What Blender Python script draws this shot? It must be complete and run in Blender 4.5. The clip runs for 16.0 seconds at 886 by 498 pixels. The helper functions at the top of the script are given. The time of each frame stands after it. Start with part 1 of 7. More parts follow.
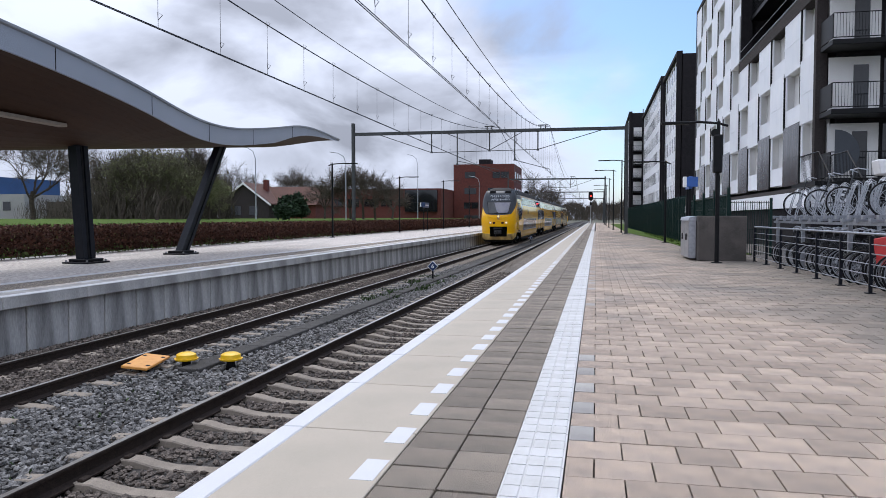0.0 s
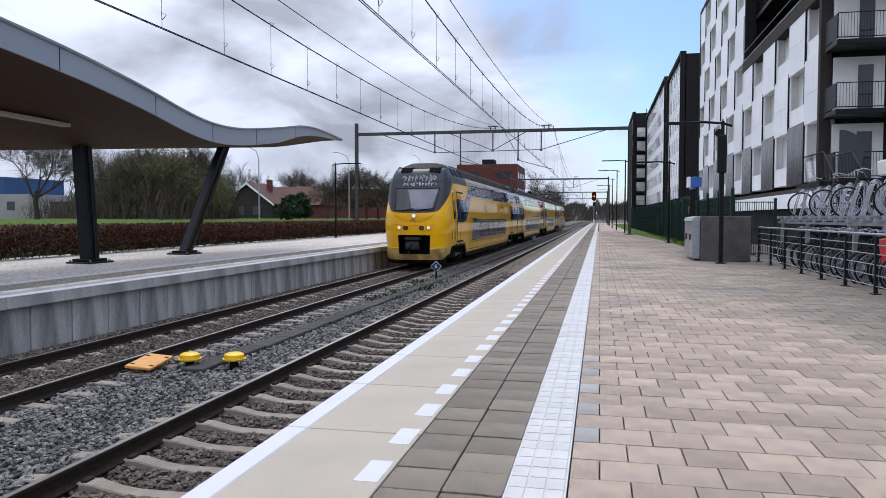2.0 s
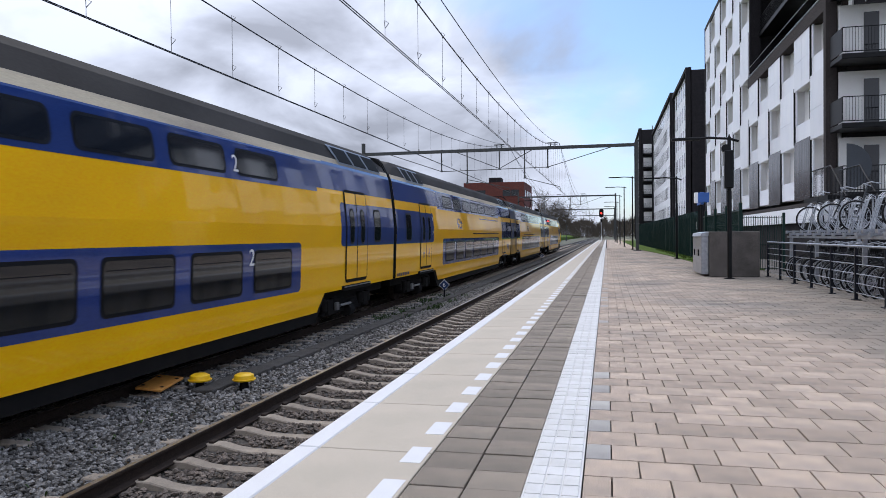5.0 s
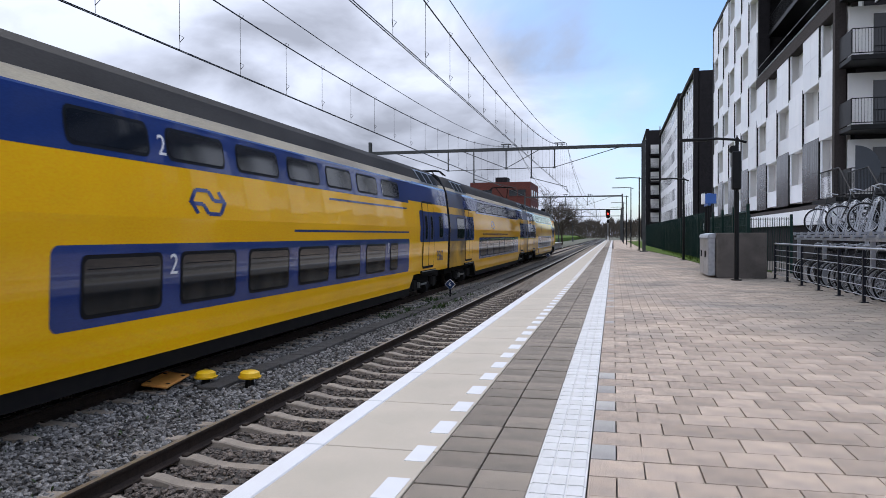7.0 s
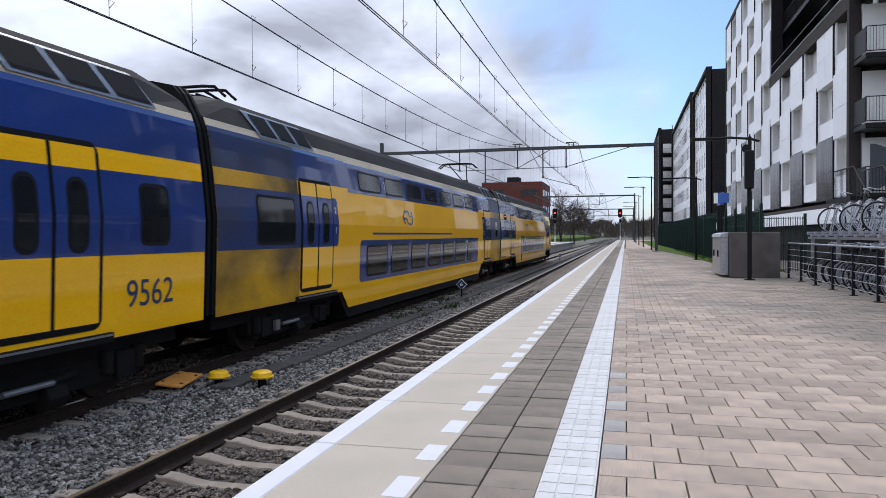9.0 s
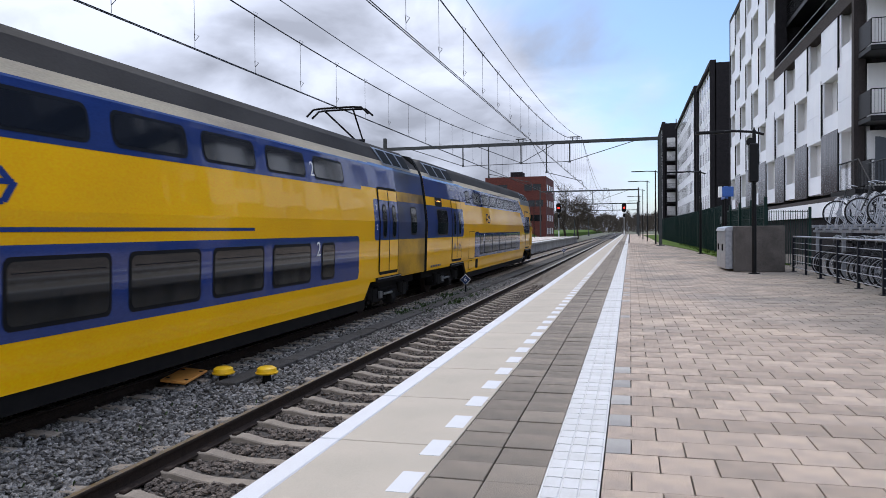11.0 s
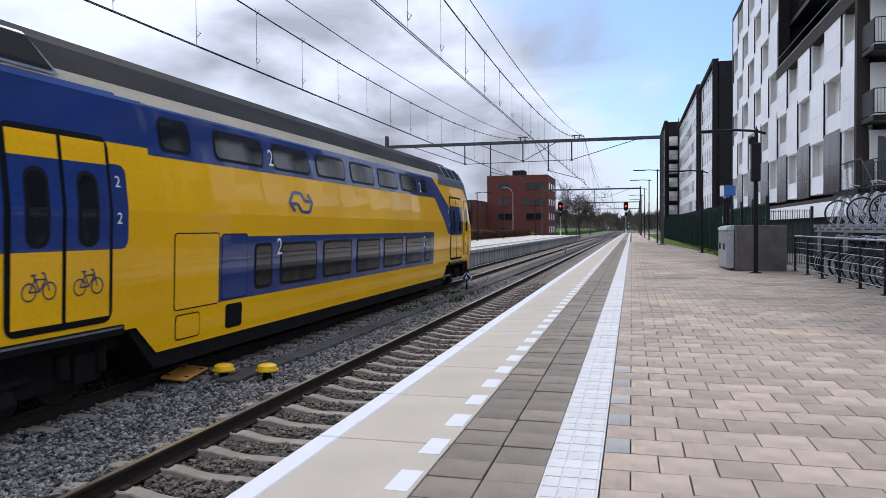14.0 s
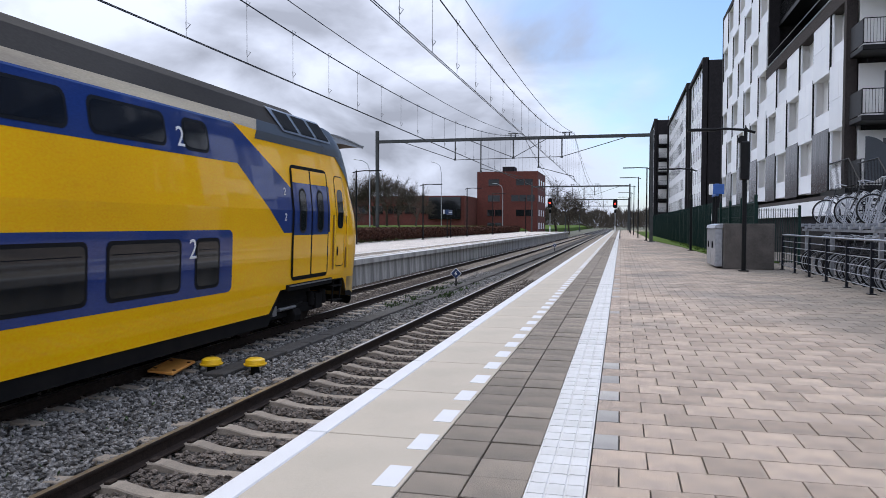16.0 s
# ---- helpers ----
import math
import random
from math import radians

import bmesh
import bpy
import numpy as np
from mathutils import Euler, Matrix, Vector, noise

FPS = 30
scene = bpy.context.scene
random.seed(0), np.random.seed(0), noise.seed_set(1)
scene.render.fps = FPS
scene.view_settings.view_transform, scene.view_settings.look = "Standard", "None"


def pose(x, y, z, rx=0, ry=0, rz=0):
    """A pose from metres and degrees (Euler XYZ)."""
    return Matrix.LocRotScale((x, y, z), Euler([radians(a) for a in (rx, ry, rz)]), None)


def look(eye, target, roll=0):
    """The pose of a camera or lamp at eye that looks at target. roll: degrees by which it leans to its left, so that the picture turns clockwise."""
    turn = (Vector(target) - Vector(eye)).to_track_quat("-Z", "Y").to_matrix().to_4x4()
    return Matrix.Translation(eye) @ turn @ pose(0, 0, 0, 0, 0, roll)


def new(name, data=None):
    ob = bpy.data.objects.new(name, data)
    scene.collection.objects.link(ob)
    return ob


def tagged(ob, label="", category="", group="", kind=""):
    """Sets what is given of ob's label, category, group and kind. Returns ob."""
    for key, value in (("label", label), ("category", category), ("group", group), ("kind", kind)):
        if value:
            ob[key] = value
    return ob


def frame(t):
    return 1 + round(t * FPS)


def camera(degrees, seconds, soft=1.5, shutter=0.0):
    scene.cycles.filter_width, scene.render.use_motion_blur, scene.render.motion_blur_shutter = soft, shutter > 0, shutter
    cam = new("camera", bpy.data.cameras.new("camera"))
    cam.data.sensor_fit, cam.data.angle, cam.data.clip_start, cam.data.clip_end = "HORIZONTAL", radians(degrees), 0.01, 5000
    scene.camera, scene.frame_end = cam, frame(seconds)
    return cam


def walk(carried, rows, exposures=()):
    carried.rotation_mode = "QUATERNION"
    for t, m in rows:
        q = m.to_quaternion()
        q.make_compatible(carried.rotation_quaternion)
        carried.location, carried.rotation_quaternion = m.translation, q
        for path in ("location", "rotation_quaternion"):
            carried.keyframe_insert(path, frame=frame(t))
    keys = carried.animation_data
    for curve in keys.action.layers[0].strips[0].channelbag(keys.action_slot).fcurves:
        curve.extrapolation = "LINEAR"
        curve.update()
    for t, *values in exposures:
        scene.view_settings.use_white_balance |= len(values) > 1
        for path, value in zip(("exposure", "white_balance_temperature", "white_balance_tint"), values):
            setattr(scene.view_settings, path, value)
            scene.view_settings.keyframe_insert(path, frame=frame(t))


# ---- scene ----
# ---- the camera and its walk ----
def eye_at(x, y, z, yaw, pitch, roll):
    """A hand-held camera: yaw to its left, pitch up, roll, in degrees."""
    return Matrix.Translation((x, y, z)) @ pose(0, 0, 0, 0, 0, yaw) @ pose(0, 0, 0, 90 + pitch, 0, 0) @ pose(0, 0, 0, 0, 0, roll)


cam = camera(62.58, 16.0, soft=0.85, shutter=0.15)
walk(cam, [
    (0.0, eye_at(-0.000, -0.000, 1.300, 11.85, -2.49, 0.00)),
    (0.5, eye_at(-0.003, 0.003, 1.301, 12.03, -2.49, 0.03)),
    (1.0, eye_at(-0.005, 0.004, 1.305, 12.09, -2.52, 0.15)),
    (1.5, eye_at(-0.007, 0.007, 1.304, 12.07, -2.51, 0.14)),
    (2.0, eye_at(-0.013, 0.018, 1.300, 12.09, -2.48, 0.04)),
    (2.5, eye_at(-0.017, 0.008, 1.302, 12.17, -2.38, -0.12)),
    (3.0, eye_at(-0.019, 0.011, 1.299, 12.37, -2.21, -0.36)),
    (3.5, eye_at(-0.018, -0.006, 1.300, 12.56, -1.88, -0.58)),
    (4.0, eye_at(-0.017, -0.004, 1.300, 12.66, -1.50, -0.72)),
    (6.5, eye_at(-0.014, -0.025, 1.295, 12.96, -0.84, -0.33)),
    (7.0, eye_at(-0.017, -0.011, 1.295, 13.16, -1.06, -0.22)),
    (7.5, eye_at(-0.015, -0.009, 1.294, 13.35, -1.18, -0.20)),
    (8.0, eye_at(-0.012, -0.021, 1.296, 13.58, -1.18, -0.26)),
    (8.5, eye_at(-0.009, -0.033, 1.296, 13.81, -1.10, -0.28)),
    (9.0, eye_at(-0.001, -0.034, 1.297, 14.08, -1.05, -0.36)),
    (11.5, eye_at(-0.002, -0.016, 1.294, 14.46, -1.53, -0.74)),
    (12.0, eye_at(0.004, -0.010, 1.298, 14.59, -1.61, -0.85)),
    (12.5, eye_at(0.004, -0.003, 1.299, 14.71, -1.64, -0.91)),
    (13.0, eye_at(0.001, -0.001, 1.301, 14.75, -1.64, -0.82)),
    (13.5, eye_at(0.002, 0.005, 1.294, 14.70, -1.61, -0.63)),
    (14.0, eye_at(0.007, -0.011, 1.296, 14.51, -1.57, -0.43)),
    (14.5, eye_at(0.007, -0.007, 1.294, 14.25, -1.59, -0.25)),
    (15.0, eye_at(0.000, -0.006, 1.292, 13.97, -1.66, -0.01)),
    (15.5, eye_at(-0.001, -0.000, 1.292, 13.72, -1.79, 0.09)),
    (16.0, eye_at(-0.003, 0.005, 1.293, 13.68, -1.92, 0.13)),
])

# ---- sky, sun, exposure ----
SUN_ELEV, SUN_AZ = 50.0, 336.0
world = bpy.data.worlds.new("sky")
scene.world = world
world.use_nodes = True
wt = world.node_tree
wt.nodes.clear()


def wn(kind, **kw):
    n = wt.nodes.new(kind)
    for k, v in kw.items():
        n.inputs[k].default_value = v
    return n


w_out = wn("ShaderNodeOutputWorld")
w_bg = wn("ShaderNodeBackground", Strength=0.10)
w_sky = wt.nodes.new("ShaderNodeTexSky")
w_sky.sky_type = "NISHITA"
w_sky.sun_disc = False
w_sky.sun_elevation, w_sky.sun_rotation = radians(SUN_ELEV), radians(SUN_AZ)
w_co = wn("ShaderNodeTexCoord")
# cloud deck: the direction is laid flat on a plane overhead, so that clouds shrink to the horizon
w_sep = wn("ShaderNodeSeparateXYZ")
wt.links.new(w_co.outputs["Generated"], w_sep.inputs[0])
w_zz = wn("ShaderNodeMath")
w_zz.operation = "ADD"
w_zz.inputs[1].default_value = 0.45
wt.links.new(w_sep.outputs["Z"], w_zz.inputs[0])
w_div = wn("ShaderNodeVectorMath")
w_div.operation = "DIVIDE"
w_cmb = wn("ShaderNodeCombineXYZ")
for i in range(3):
    wt.links.new(w_zz.outputs[0], w_cmb.inputs[i])
wt.links.new(w_co.outputs["Generated"], w_div.inputs[0])
wt.links.new(w_cmb.outputs[0], w_div.inputs[1])
w_map = wn("ShaderNodeMapping")
w_map.inputs["Location"].default_value = (0.55, 0.0, 0.0)
wt.links.new(w_div.outputs[0], w_map.inputs["Vector"])
w_n1 = wn("ShaderNodeTexNoise", Scale=2.3, Detail=7.0, Roughness=0.55, Distortion=0.3)
w_n2 = wn("ShaderNodeTexNoise", Scale=3.0, Detail=8.0, Roughness=0.5, Distortion=0.4)
for n in (w_n1, w_n2):
    wt.links.new(w_map.outputs[0], n.inputs["Vector"])
# the deck opens towards the north-east
w_flat = wn("ShaderNodeSeparateXYZ")
wt.links.new(w_div.outputs[0], w_flat.inputs[0])


def calc(op, a, b):
    n = wn("ShaderNodeMath")
    n.operation = op
    for i, v in enumerate((a, b)):
        if isinstance(v, float):
            n.inputs[i].default_value = v
        else:
            wt.links.new(v, n.inputs[i])
    return n.outputs[0]


w_open = calc("ADD", calc("MULTIPLY", w_flat.outputs["X"], 1.35), calc("SUBTRACT", 1.0, calc("MULTIPLY", w_flat.outputs["Y"], 0.4)))
w_ahead = wn("ShaderNodeMapRange")
w_ahead.inputs["From Min"].default_value, w_ahead.inputs["From Max"].default_value = 0.1, 1.0
wt.links.new(w_flat.outputs["Y"], w_ahead.inputs["Value"])
w_thin = calc("SUBTRACT", w_n1.outputs["Fac"], calc("MULTIPLY", w_open, w_ahead.outputs[0]))
w_mask = wn("ShaderNodeMapRange")
w_mask.interpolation_type = "SMOOTHSTEP"
w_mask.inputs["From Min"].default_value, w_mask.inputs["From Max"].default_value = 0.06, 0.44
wt.links.new(w_thin, w_mask.inputs["Value"])
w_shade = wn("ShaderNodeValToRGB")
w_shade.color_ramp.elements[0].position, w_shade.color_ramp.elements[0].color = 0.43, (6.3, 6.85, 8.4, 1)
w_shade.color_ramp.elements[1].position, w_shade.color_ramp.elements[1].color = 0.66, (3.0, 3.25, 4.0, 1)
wt.links.new(w_n2.outputs["Fac"], w_shade.inputs["Fac"])
w_blue = wn("ShaderNodeMixRGB")
w_blue.blend_type = "MULTIPLY"
w_blue.inputs[0].default_value = 1.0
w_blue.inputs[2].default_value = (0.72, 0.90, 1.16, 1)
wt.links.new(w_sky.outputs[0], w_blue.inputs[1])
# an overcast deck is brightest overhead
w_grow = calc("ADD", calc("MULTIPLY", w_sep.outputs["Z"], 1.15), 0.80)
w_deck = wn("ShaderNodeMixRGB")
w_deck.blend_type = "MULTIPLY"
w_deck.inputs[0].default_value = 1.0
wt.links.new(w_shade.outputs[0], w_deck.inputs[1])
wt.links.new(w_grow, w_deck.inputs[2])
w_mix = wn("ShaderNodeMixRGB")
wt.links.new(w_mask.outputs[0], w_mix.inputs[0])
wt.links.new(w_blue.outputs[0], w_mix.inputs[1])
wt.links.new(w_deck.outputs[0], w_mix.inputs[2])
wt.links.new(w_mix.outputs[0], w_bg.inputs["Color"])
wt.links.new(w_bg.outputs[0], w_out.inputs["Surface"])

sun = new("sun", bpy.data.lights.new("sun", "SUN"))
sun.data.energy, sun.data.angle, sun.data.color = 1.0, radians(30), (1.0, 0.95, 0.88)
sun.matrix_world = look((math.sin(radians(SUN_AZ)) * 50, math.cos(radians(SUN_AZ)) * 50, 50 * math.tan(radians(SUN_ELEV))), (0, 0, 0))
scene.view_settings.exposure = 0.46


# ---- materials ----
def mat(name, base, dark=None, scale=8.0, rough=0.7, metal=0.0, bump=0.0, bscale=40.0, per=0.0, stretch=(1, 1, 1), stain=0.35,
        island=False, spec=0.5, coat=0.0, grain=None):
    """Paint or stone with two scales of tone, fine relief, and a change from piece to piece (per)."""
    m = bpy.data.materials.new(name)
    m.use_nodes = True
    nt = m.node_tree
    b = nt.nodes["Principled BSDF"]
    b.inputs["Roughness"].default_value, b.inputs["Metallic"].default_value = rough, metal
    b.inputs["Specular IOR Level"].default_value, b.inputs["Coat Weight"].default_value = spec, coat
    b.inputs["Coat Roughness"].default_value, b.inputs["Coat IOR"].default_value = 0.03, 1.40
    if max(base) < 0.1 and metal < 0.2:
        b.inputs["Specular IOR Level"].default_value = spec * 0.35
    dark = dark or tuple(c * 0.75 for c in base)
    co = nt.nodes.new("ShaderNodeTexCoord")
    mp = nt.nodes.new("ShaderNodeMapping")
    mp.inputs["Scale"].default_value = stretch
    nt.links.new(co.outputs["Object"], mp.inputs["Vector"])
    n1 = nt.nodes.new("ShaderNodeTexNoise")
    n1.inputs["Scale"].default_value, n1.inputs["Detail"].default_value = scale, 6
    n2 = nt.nodes.new("ShaderNodeTexNoise")
    n2.inputs["Scale"].default_value, n2.inputs["Detail"].default_value = bscale, (6 if grain and grain > 0.6 else 3)
    for n in (n1, n2):
        nt.links.new(mp.outputs[0], n.inputs["Vector"])
    r1 = nt.nodes.new("ShaderNodeMapRange")
    r1.inputs["From Min"].default_value, r1.inputs["From Max"].default_value = 0.38, 0.68
    nt.links.new(n1.outputs["Fac"], r1.inputs["Value"])
    mx = nt.nodes.new("ShaderNodeMixRGB")
    mx.inputs[1].default_value, mx.inputs[2].default_value = (*base, 1), (*dark, 1)
    st = nt.nodes.new("ShaderNodeMath")
    st.operation = "MULTIPLY"
    st.inputs[1].default_value = min(1.0, stain * 2)
    nt.links.new(r1.outputs[0], st.inputs[0])
    nt.links.new(st.outputs[0], mx.inputs[0])
    out = mx
    gr = nt.nodes.new("ShaderNodeMixRGB")
    gr.blend_type = "OVERLAY"
    gr.inputs[0].default_value = grain if grain is not None else (0.5 if bump >= 0.2 else 0.12)
    gm = nt.nodes.new("ShaderNodeMapRange")
    gm.inputs["From Min"].default_value, gm.inputs["From Max"].default_value = (0.41, 0.59) if grain and grain > 0.6 else (0.3, 0.7)
    nt.links.new(n2.outputs["Fac"], gm.inputs["Value"])
    nt.links.new(out.outputs[0], gr.inputs[1])
    nt.links.new(gm.outputs[0], gr.inputs[2])
    out = gr
    if per:
        if island:
            oi = nt.nodes.new("ShaderNodeNewGeometry")
            rnd = oi.outputs["Random Per Island"]
        else:
            oi = nt.nodes.new("ShaderNodeObjectInfo")
            rnd = oi.outputs["Random"]
        vr = nt.nodes.new("ShaderNodeMapRange")
        vr.inputs["To Min"].default_value, vr.inputs["To Max"].default_value = 1 - per, 1 + per
        nt.links.new(rnd, vr.inputs["Value"])
        hv = nt.nodes.new("ShaderNodeHueSaturation")
        nt.links.new(vr.outputs[0], hv.inputs["Value"])
        nt.links.new(out.outputs[0], hv.inputs["Color"])
        out = hv
    nt.links.new(out.outputs[0], b.inputs["Base Color"])
    if bump:
        bp = nt.nodes.new("ShaderNodeBump")
        bp.inputs["Strength"].default_value, bp.inputs["Distance"].default_value = bump, 0.01
        nt.links.new(n2.outputs["Fac"], bp.inputs["Height"])
        nt.links.new(bp.outputs[0], b.inputs["Normal"])
    return m


def glow(name, colour, strength):
    m = bpy.data.materials.new(name)
    m.use_nodes = True
    b = m.node_tree.nodes["Principled BSDF"]
    b.inputs["Base Color"].default_value = (*colour, 1)
    b.inputs["Emission Color"].default_value, b.inputs["Emission Strength"].default_value = (*colour, 1), strength
    return m


def dark_glass(name, colour=(0.010, 0.012, 0.014), rough=0.05, ior=1.55):
    m = bpy.data.materials.new(name)
    m.use_nodes = True
    b = m.node_tree.nodes["Principled BSDF"]
    b.inputs["Base Color"].default_value = (*colour, 1)
    b.inputs["Roughness"].default_value, b.inputs["IOR"].default_value = rough, ior
    return m


M_PAVER = mat("paver_grey", (0.415, 0.322, 0.248), (0.22, 0.19, 0.168), 5.0, 0.88, bump=0.1, bscale=210, per=0.2, grain=0.85, stain=0.3)
M_PAVER_J = mat("paver_grey_joined", (0.415, 0.322, 0.248), (0.21, 0.183, 0.158), 0.4, 0.88, bump=0.1, bscale=210, per=0.22, island=True, stain=0.5, grain=0.85)
M_JOINT = mat("joint_sand", (0.035, 0.03, 0.026), None, 6, 0.95, bump=0.5, bscale=200)


def grimy(m, x0, x1, colour):
    """Dirt and moss gathering towards one edge of the paving, in ragged patches."""
    nt = m.node_tree
    b = nt.nodes["Principled BSDF"]
    src = b.inputs["Base Color"].links[0].from_socket
    co = nt.nodes.new("ShaderNodeTexCoord")
    sp = nt.nodes.new("ShaderNodeSeparateXYZ")
    nt.links.new(co.outputs["Object"], sp.inputs[0])
    no = nt.nodes.new("ShaderNodeTexNoise")
    no.inputs["Scale"].default_value, no.inputs["Detail"].default_value = 0.7, 6
    nt.links.new(co.outputs["Object"], no.inputs["Vector"])
    ad = nt.nodes.new("ShaderNodeMath")
    ad.operation = "MULTIPLY_ADD"
    ad.inputs[1].default_value = 3.0
    nt.links.new(no.outputs["Fac"], ad.inputs[0])
    nt.links.new(sp.outputs["X"], ad.inputs[2])
    mr = nt.nodes.new("ShaderNodeMapRange")
    mr.inputs["From Min"].default_value, mr.inputs["From Max"].default_value = x0 + 1.5, x1 + 1.5
    mr.inputs["To Max"].default_value = 0.72
    nt.links.new(ad.outputs[0], mr.inputs["Value"])
    mx = nt.nodes.new("ShaderNodeMixRGB")
    mx.inputs[2].default_value = (*colour, 1)
    nt.links.new(mr.outputs[0], mx.inputs[0])
    nt.links.new(src, mx.inputs[1])
    nt.links.new(mx.outputs[0], b.inputs["Base Color"])


grimy(M_PAVER_J, 1.4, 4.2, (0.105, 0.098, 0.082))
M_DARKSLAB = mat("dark_slab", (0.23, 0.19, 0.148), (0.14, 0.12, 0.098), 3, 0.88, bump=0.15, bscale=190, per=0.2, grain=0.95)
M_DARKSLAB_J = mat("dark_slab_joined", (0.23, 0.19, 0.148), (0.14, 0.12, 0.098), 1, 0.88, bump=0.15, bscale=190, per=0.2, island=True, grain=0.95)
M_BEIGE = mat("beige_slab", (0.465, 0.402, 0.322), (0.39, 0.345, 0.275), 1.6, 0.75, bump=0.12, bscale=260, per=0.03)
M_WHITEPAINT = mat("white_paint", (0.63, 0.63, 0.64), (0.54, 0.53, 0.52), 5, 0.6, bump=0.1, bscale=180, stain=0.14)
M_TACTILE = mat("tactile_white", (0.61, 0.60, 0.59), (0.5, 0.49, 0.46), 4, 0.65, bump=0.2, bscale=150, per=0.05, grain=0.15)
M_GREYTILE = mat("pale_grey_tile", (0.37, 0.35, 0.325), (0.25, 0.235, 0.22), 3, 0.8, bump=0.3, bscale=150, per=0.13)
M_CONCRETE = mat("concrete", (0.50, 0.485, 0.455), (0.24, 0.23, 0.215), 1.3, 0.85, bump=0.35, bscale=60, stretch=(1, 1, 0.35), stain=0.5, grain=0.15)
M_CONCRETE_D = mat("exposed_concrete", (0.105, 0.093, 0.084), (0.05, 0.045, 0.041), 2.2, 0.9, bump=0.7, bscale=90)
M_WALLPANEL = mat("stained_wall_panel", (0.43, 0.42, 0.40), (0.17, 0.166, 0.16), 2.4, 0.9, bump=0.35, bscale=60, stretch=(1, 1, 0.16), stain=0.5, per=0.16, grain=0.2)
M_SLEEPER = mat("sleeper_concrete", (0.31, 0.262, 0.21), (0.2, 0.168, 0.136), 4, 0.9, bump=0.25, bscale=70, per=0.1, grain=0.18)
M_BALLAST = mat("ballast_bed", (0.09, 0.082, 0.075), (0.045, 0.04, 0.036), 9, 0.95, bump=1.0, bscale=26)
M_STONE = mat("ballast_stone", (0.19, 0.183, 0.174), (0.075, 0.071, 0.067), 9, 0.9, bump=0.4, bscale=60, per=0.75, island=True)
M_STONE_R = mat("ballast_stone_rusty", (0.145, 0.118, 0.098), (0.075, 0.06, 0.05), 5, 0.9, bump=0.4, bscale=60, per=0.4, island=True)
M_RUST = mat("rail_rust", (0.034, 0.024, 0.019), (0.02, 0.015, 0.012), 12, 0.85, bump=0.4, bscale=90)
M_RAILTOP = mat("rail_head", (0.45, 0.44, 0.43), (0.3, 0.27, 0.25), 8, 0.28, 0.9, stretch=(1, 0.1, 1))
M_DUCT = mat("duct_cover", (0.085, 0.08, 0.075), (0.05, 0.047, 0.043), 5, 0.9, bump=0.5, bscale=80, per=0.15)
M_BLACK = mat("black_paint", (0.006, 0.0065, 0.0075), (0.010, 0.010, 0.011), 6, 0.45)
M_STEEL = mat("grey_steel", (0.30, 0.31, 0.32), (0.22, 0.22, 0.22), 6, 0.4, 0.75)
M_GALV = mat("galvanised_steel", (0.42, 0.44, 0.475), (0.27, 0.285, 0.31), 10, 0.36, 0.6)
M_PORTAL = mat("portal_steel", (0.075, 0.08, 0.082), (0.05, 0.05, 0.05), 5, 0.6, 0.1)
M_WIRE = mat("wire", (0.05, 0.048, 0.046), None, 5, 0.5, 0.6)
M_GREEN = mat("fence_green", (0.006, 0.022, 0.018), (0.01, 0.03, 0.026), 5, 0.5)
M_YELLOW = mat("train_yellow", (0.96, 0.505, 0.003), (0.78, 0.385, 0.006), 0.6, 0.45, stretch=(1, 0.6, 0.9), stain=0.3, spec=0.1, coat=0.85)
M_BLUE = mat("train_blue", (0.015, 0.042, 0.195), (0.017, 0.036, 0.135), 0.7, 0.45, stretch=(1, 0.5, 1.4), stain=0.4, spec=0.1, coat=1.0)
M_BLUE.node_tree.nodes["Principled BSDF"].inputs["Coat IOR"].default_value = 1.6
M_SOOTY = mat("train_yellow_sooty", (0.55, 0.30, 0.012), (0.04, 0.03, 0.02), 0.9, 0.5, stretch=(1, 0.6, 0.8), stain=0.48, spec=0.2, coat=0.25)
M_SOOTBLUE = mat("train_blue_sooty", (0.016, 0.036, 0.13), (0.030, 0.031, 0.037), 0.8, 0.5, stretch=(1, 0.5, 0.8), stain=0.5, spec=0.2, coat=0.3)
M_SKIRT = mat("nose_skirt_dirty", (0.60, 0.40, 0.12), (0.20, 0.13, 0.06), 2.2, 0.6, stain=0.5, spec=0.3)
M_CREAM = mat("train_cream", (0.55, 0.47, 0.33), (0.36, 0.3, 0.22), 1.2, 0.5, stretch=(1, 0.4, 2), stain=0.5)
M_ROOF = mat("train_roof_grey", (0.048, 0.045, 0.043), (0.028, 0.026, 0.025), 0.9, 0.75, stretch=(1, 0.4, 1), stain=0.5, spec=0.4)
M_ANTH = mat("train_anthracite", (0.055, 0.062, 0.072), (0.045, 0.05, 0.057), 1.2, 0.38)
M_UNDER = mat("underframe_black", (0.006, 0.0055, 0.0055), (0.011, 0.0095, 0.0085), 4, 0.8)
M_RUBBER = mat("rubber", (0.005, 0.005, 0.005), None, 4, 0.7)
M_WIN = dark_glass("train_glass")
M_WINUP = dark_glass("coated_upper_glass", (0.012, 0.016, 0.024), 0.06, 1.95)
M_WINFRAME = mat("window_rubber", (0.009, 0.0095, 0.011), None, 5, 0.5)
M_WHITE = mat("white", (0.8, 0.8, 0.8), None, 3, 0.5, stain=0.1)
M_GRAFF = mat("spray_white", (0.62, 0.66, 0.7), None, 9, 0.6, stain=0.2)
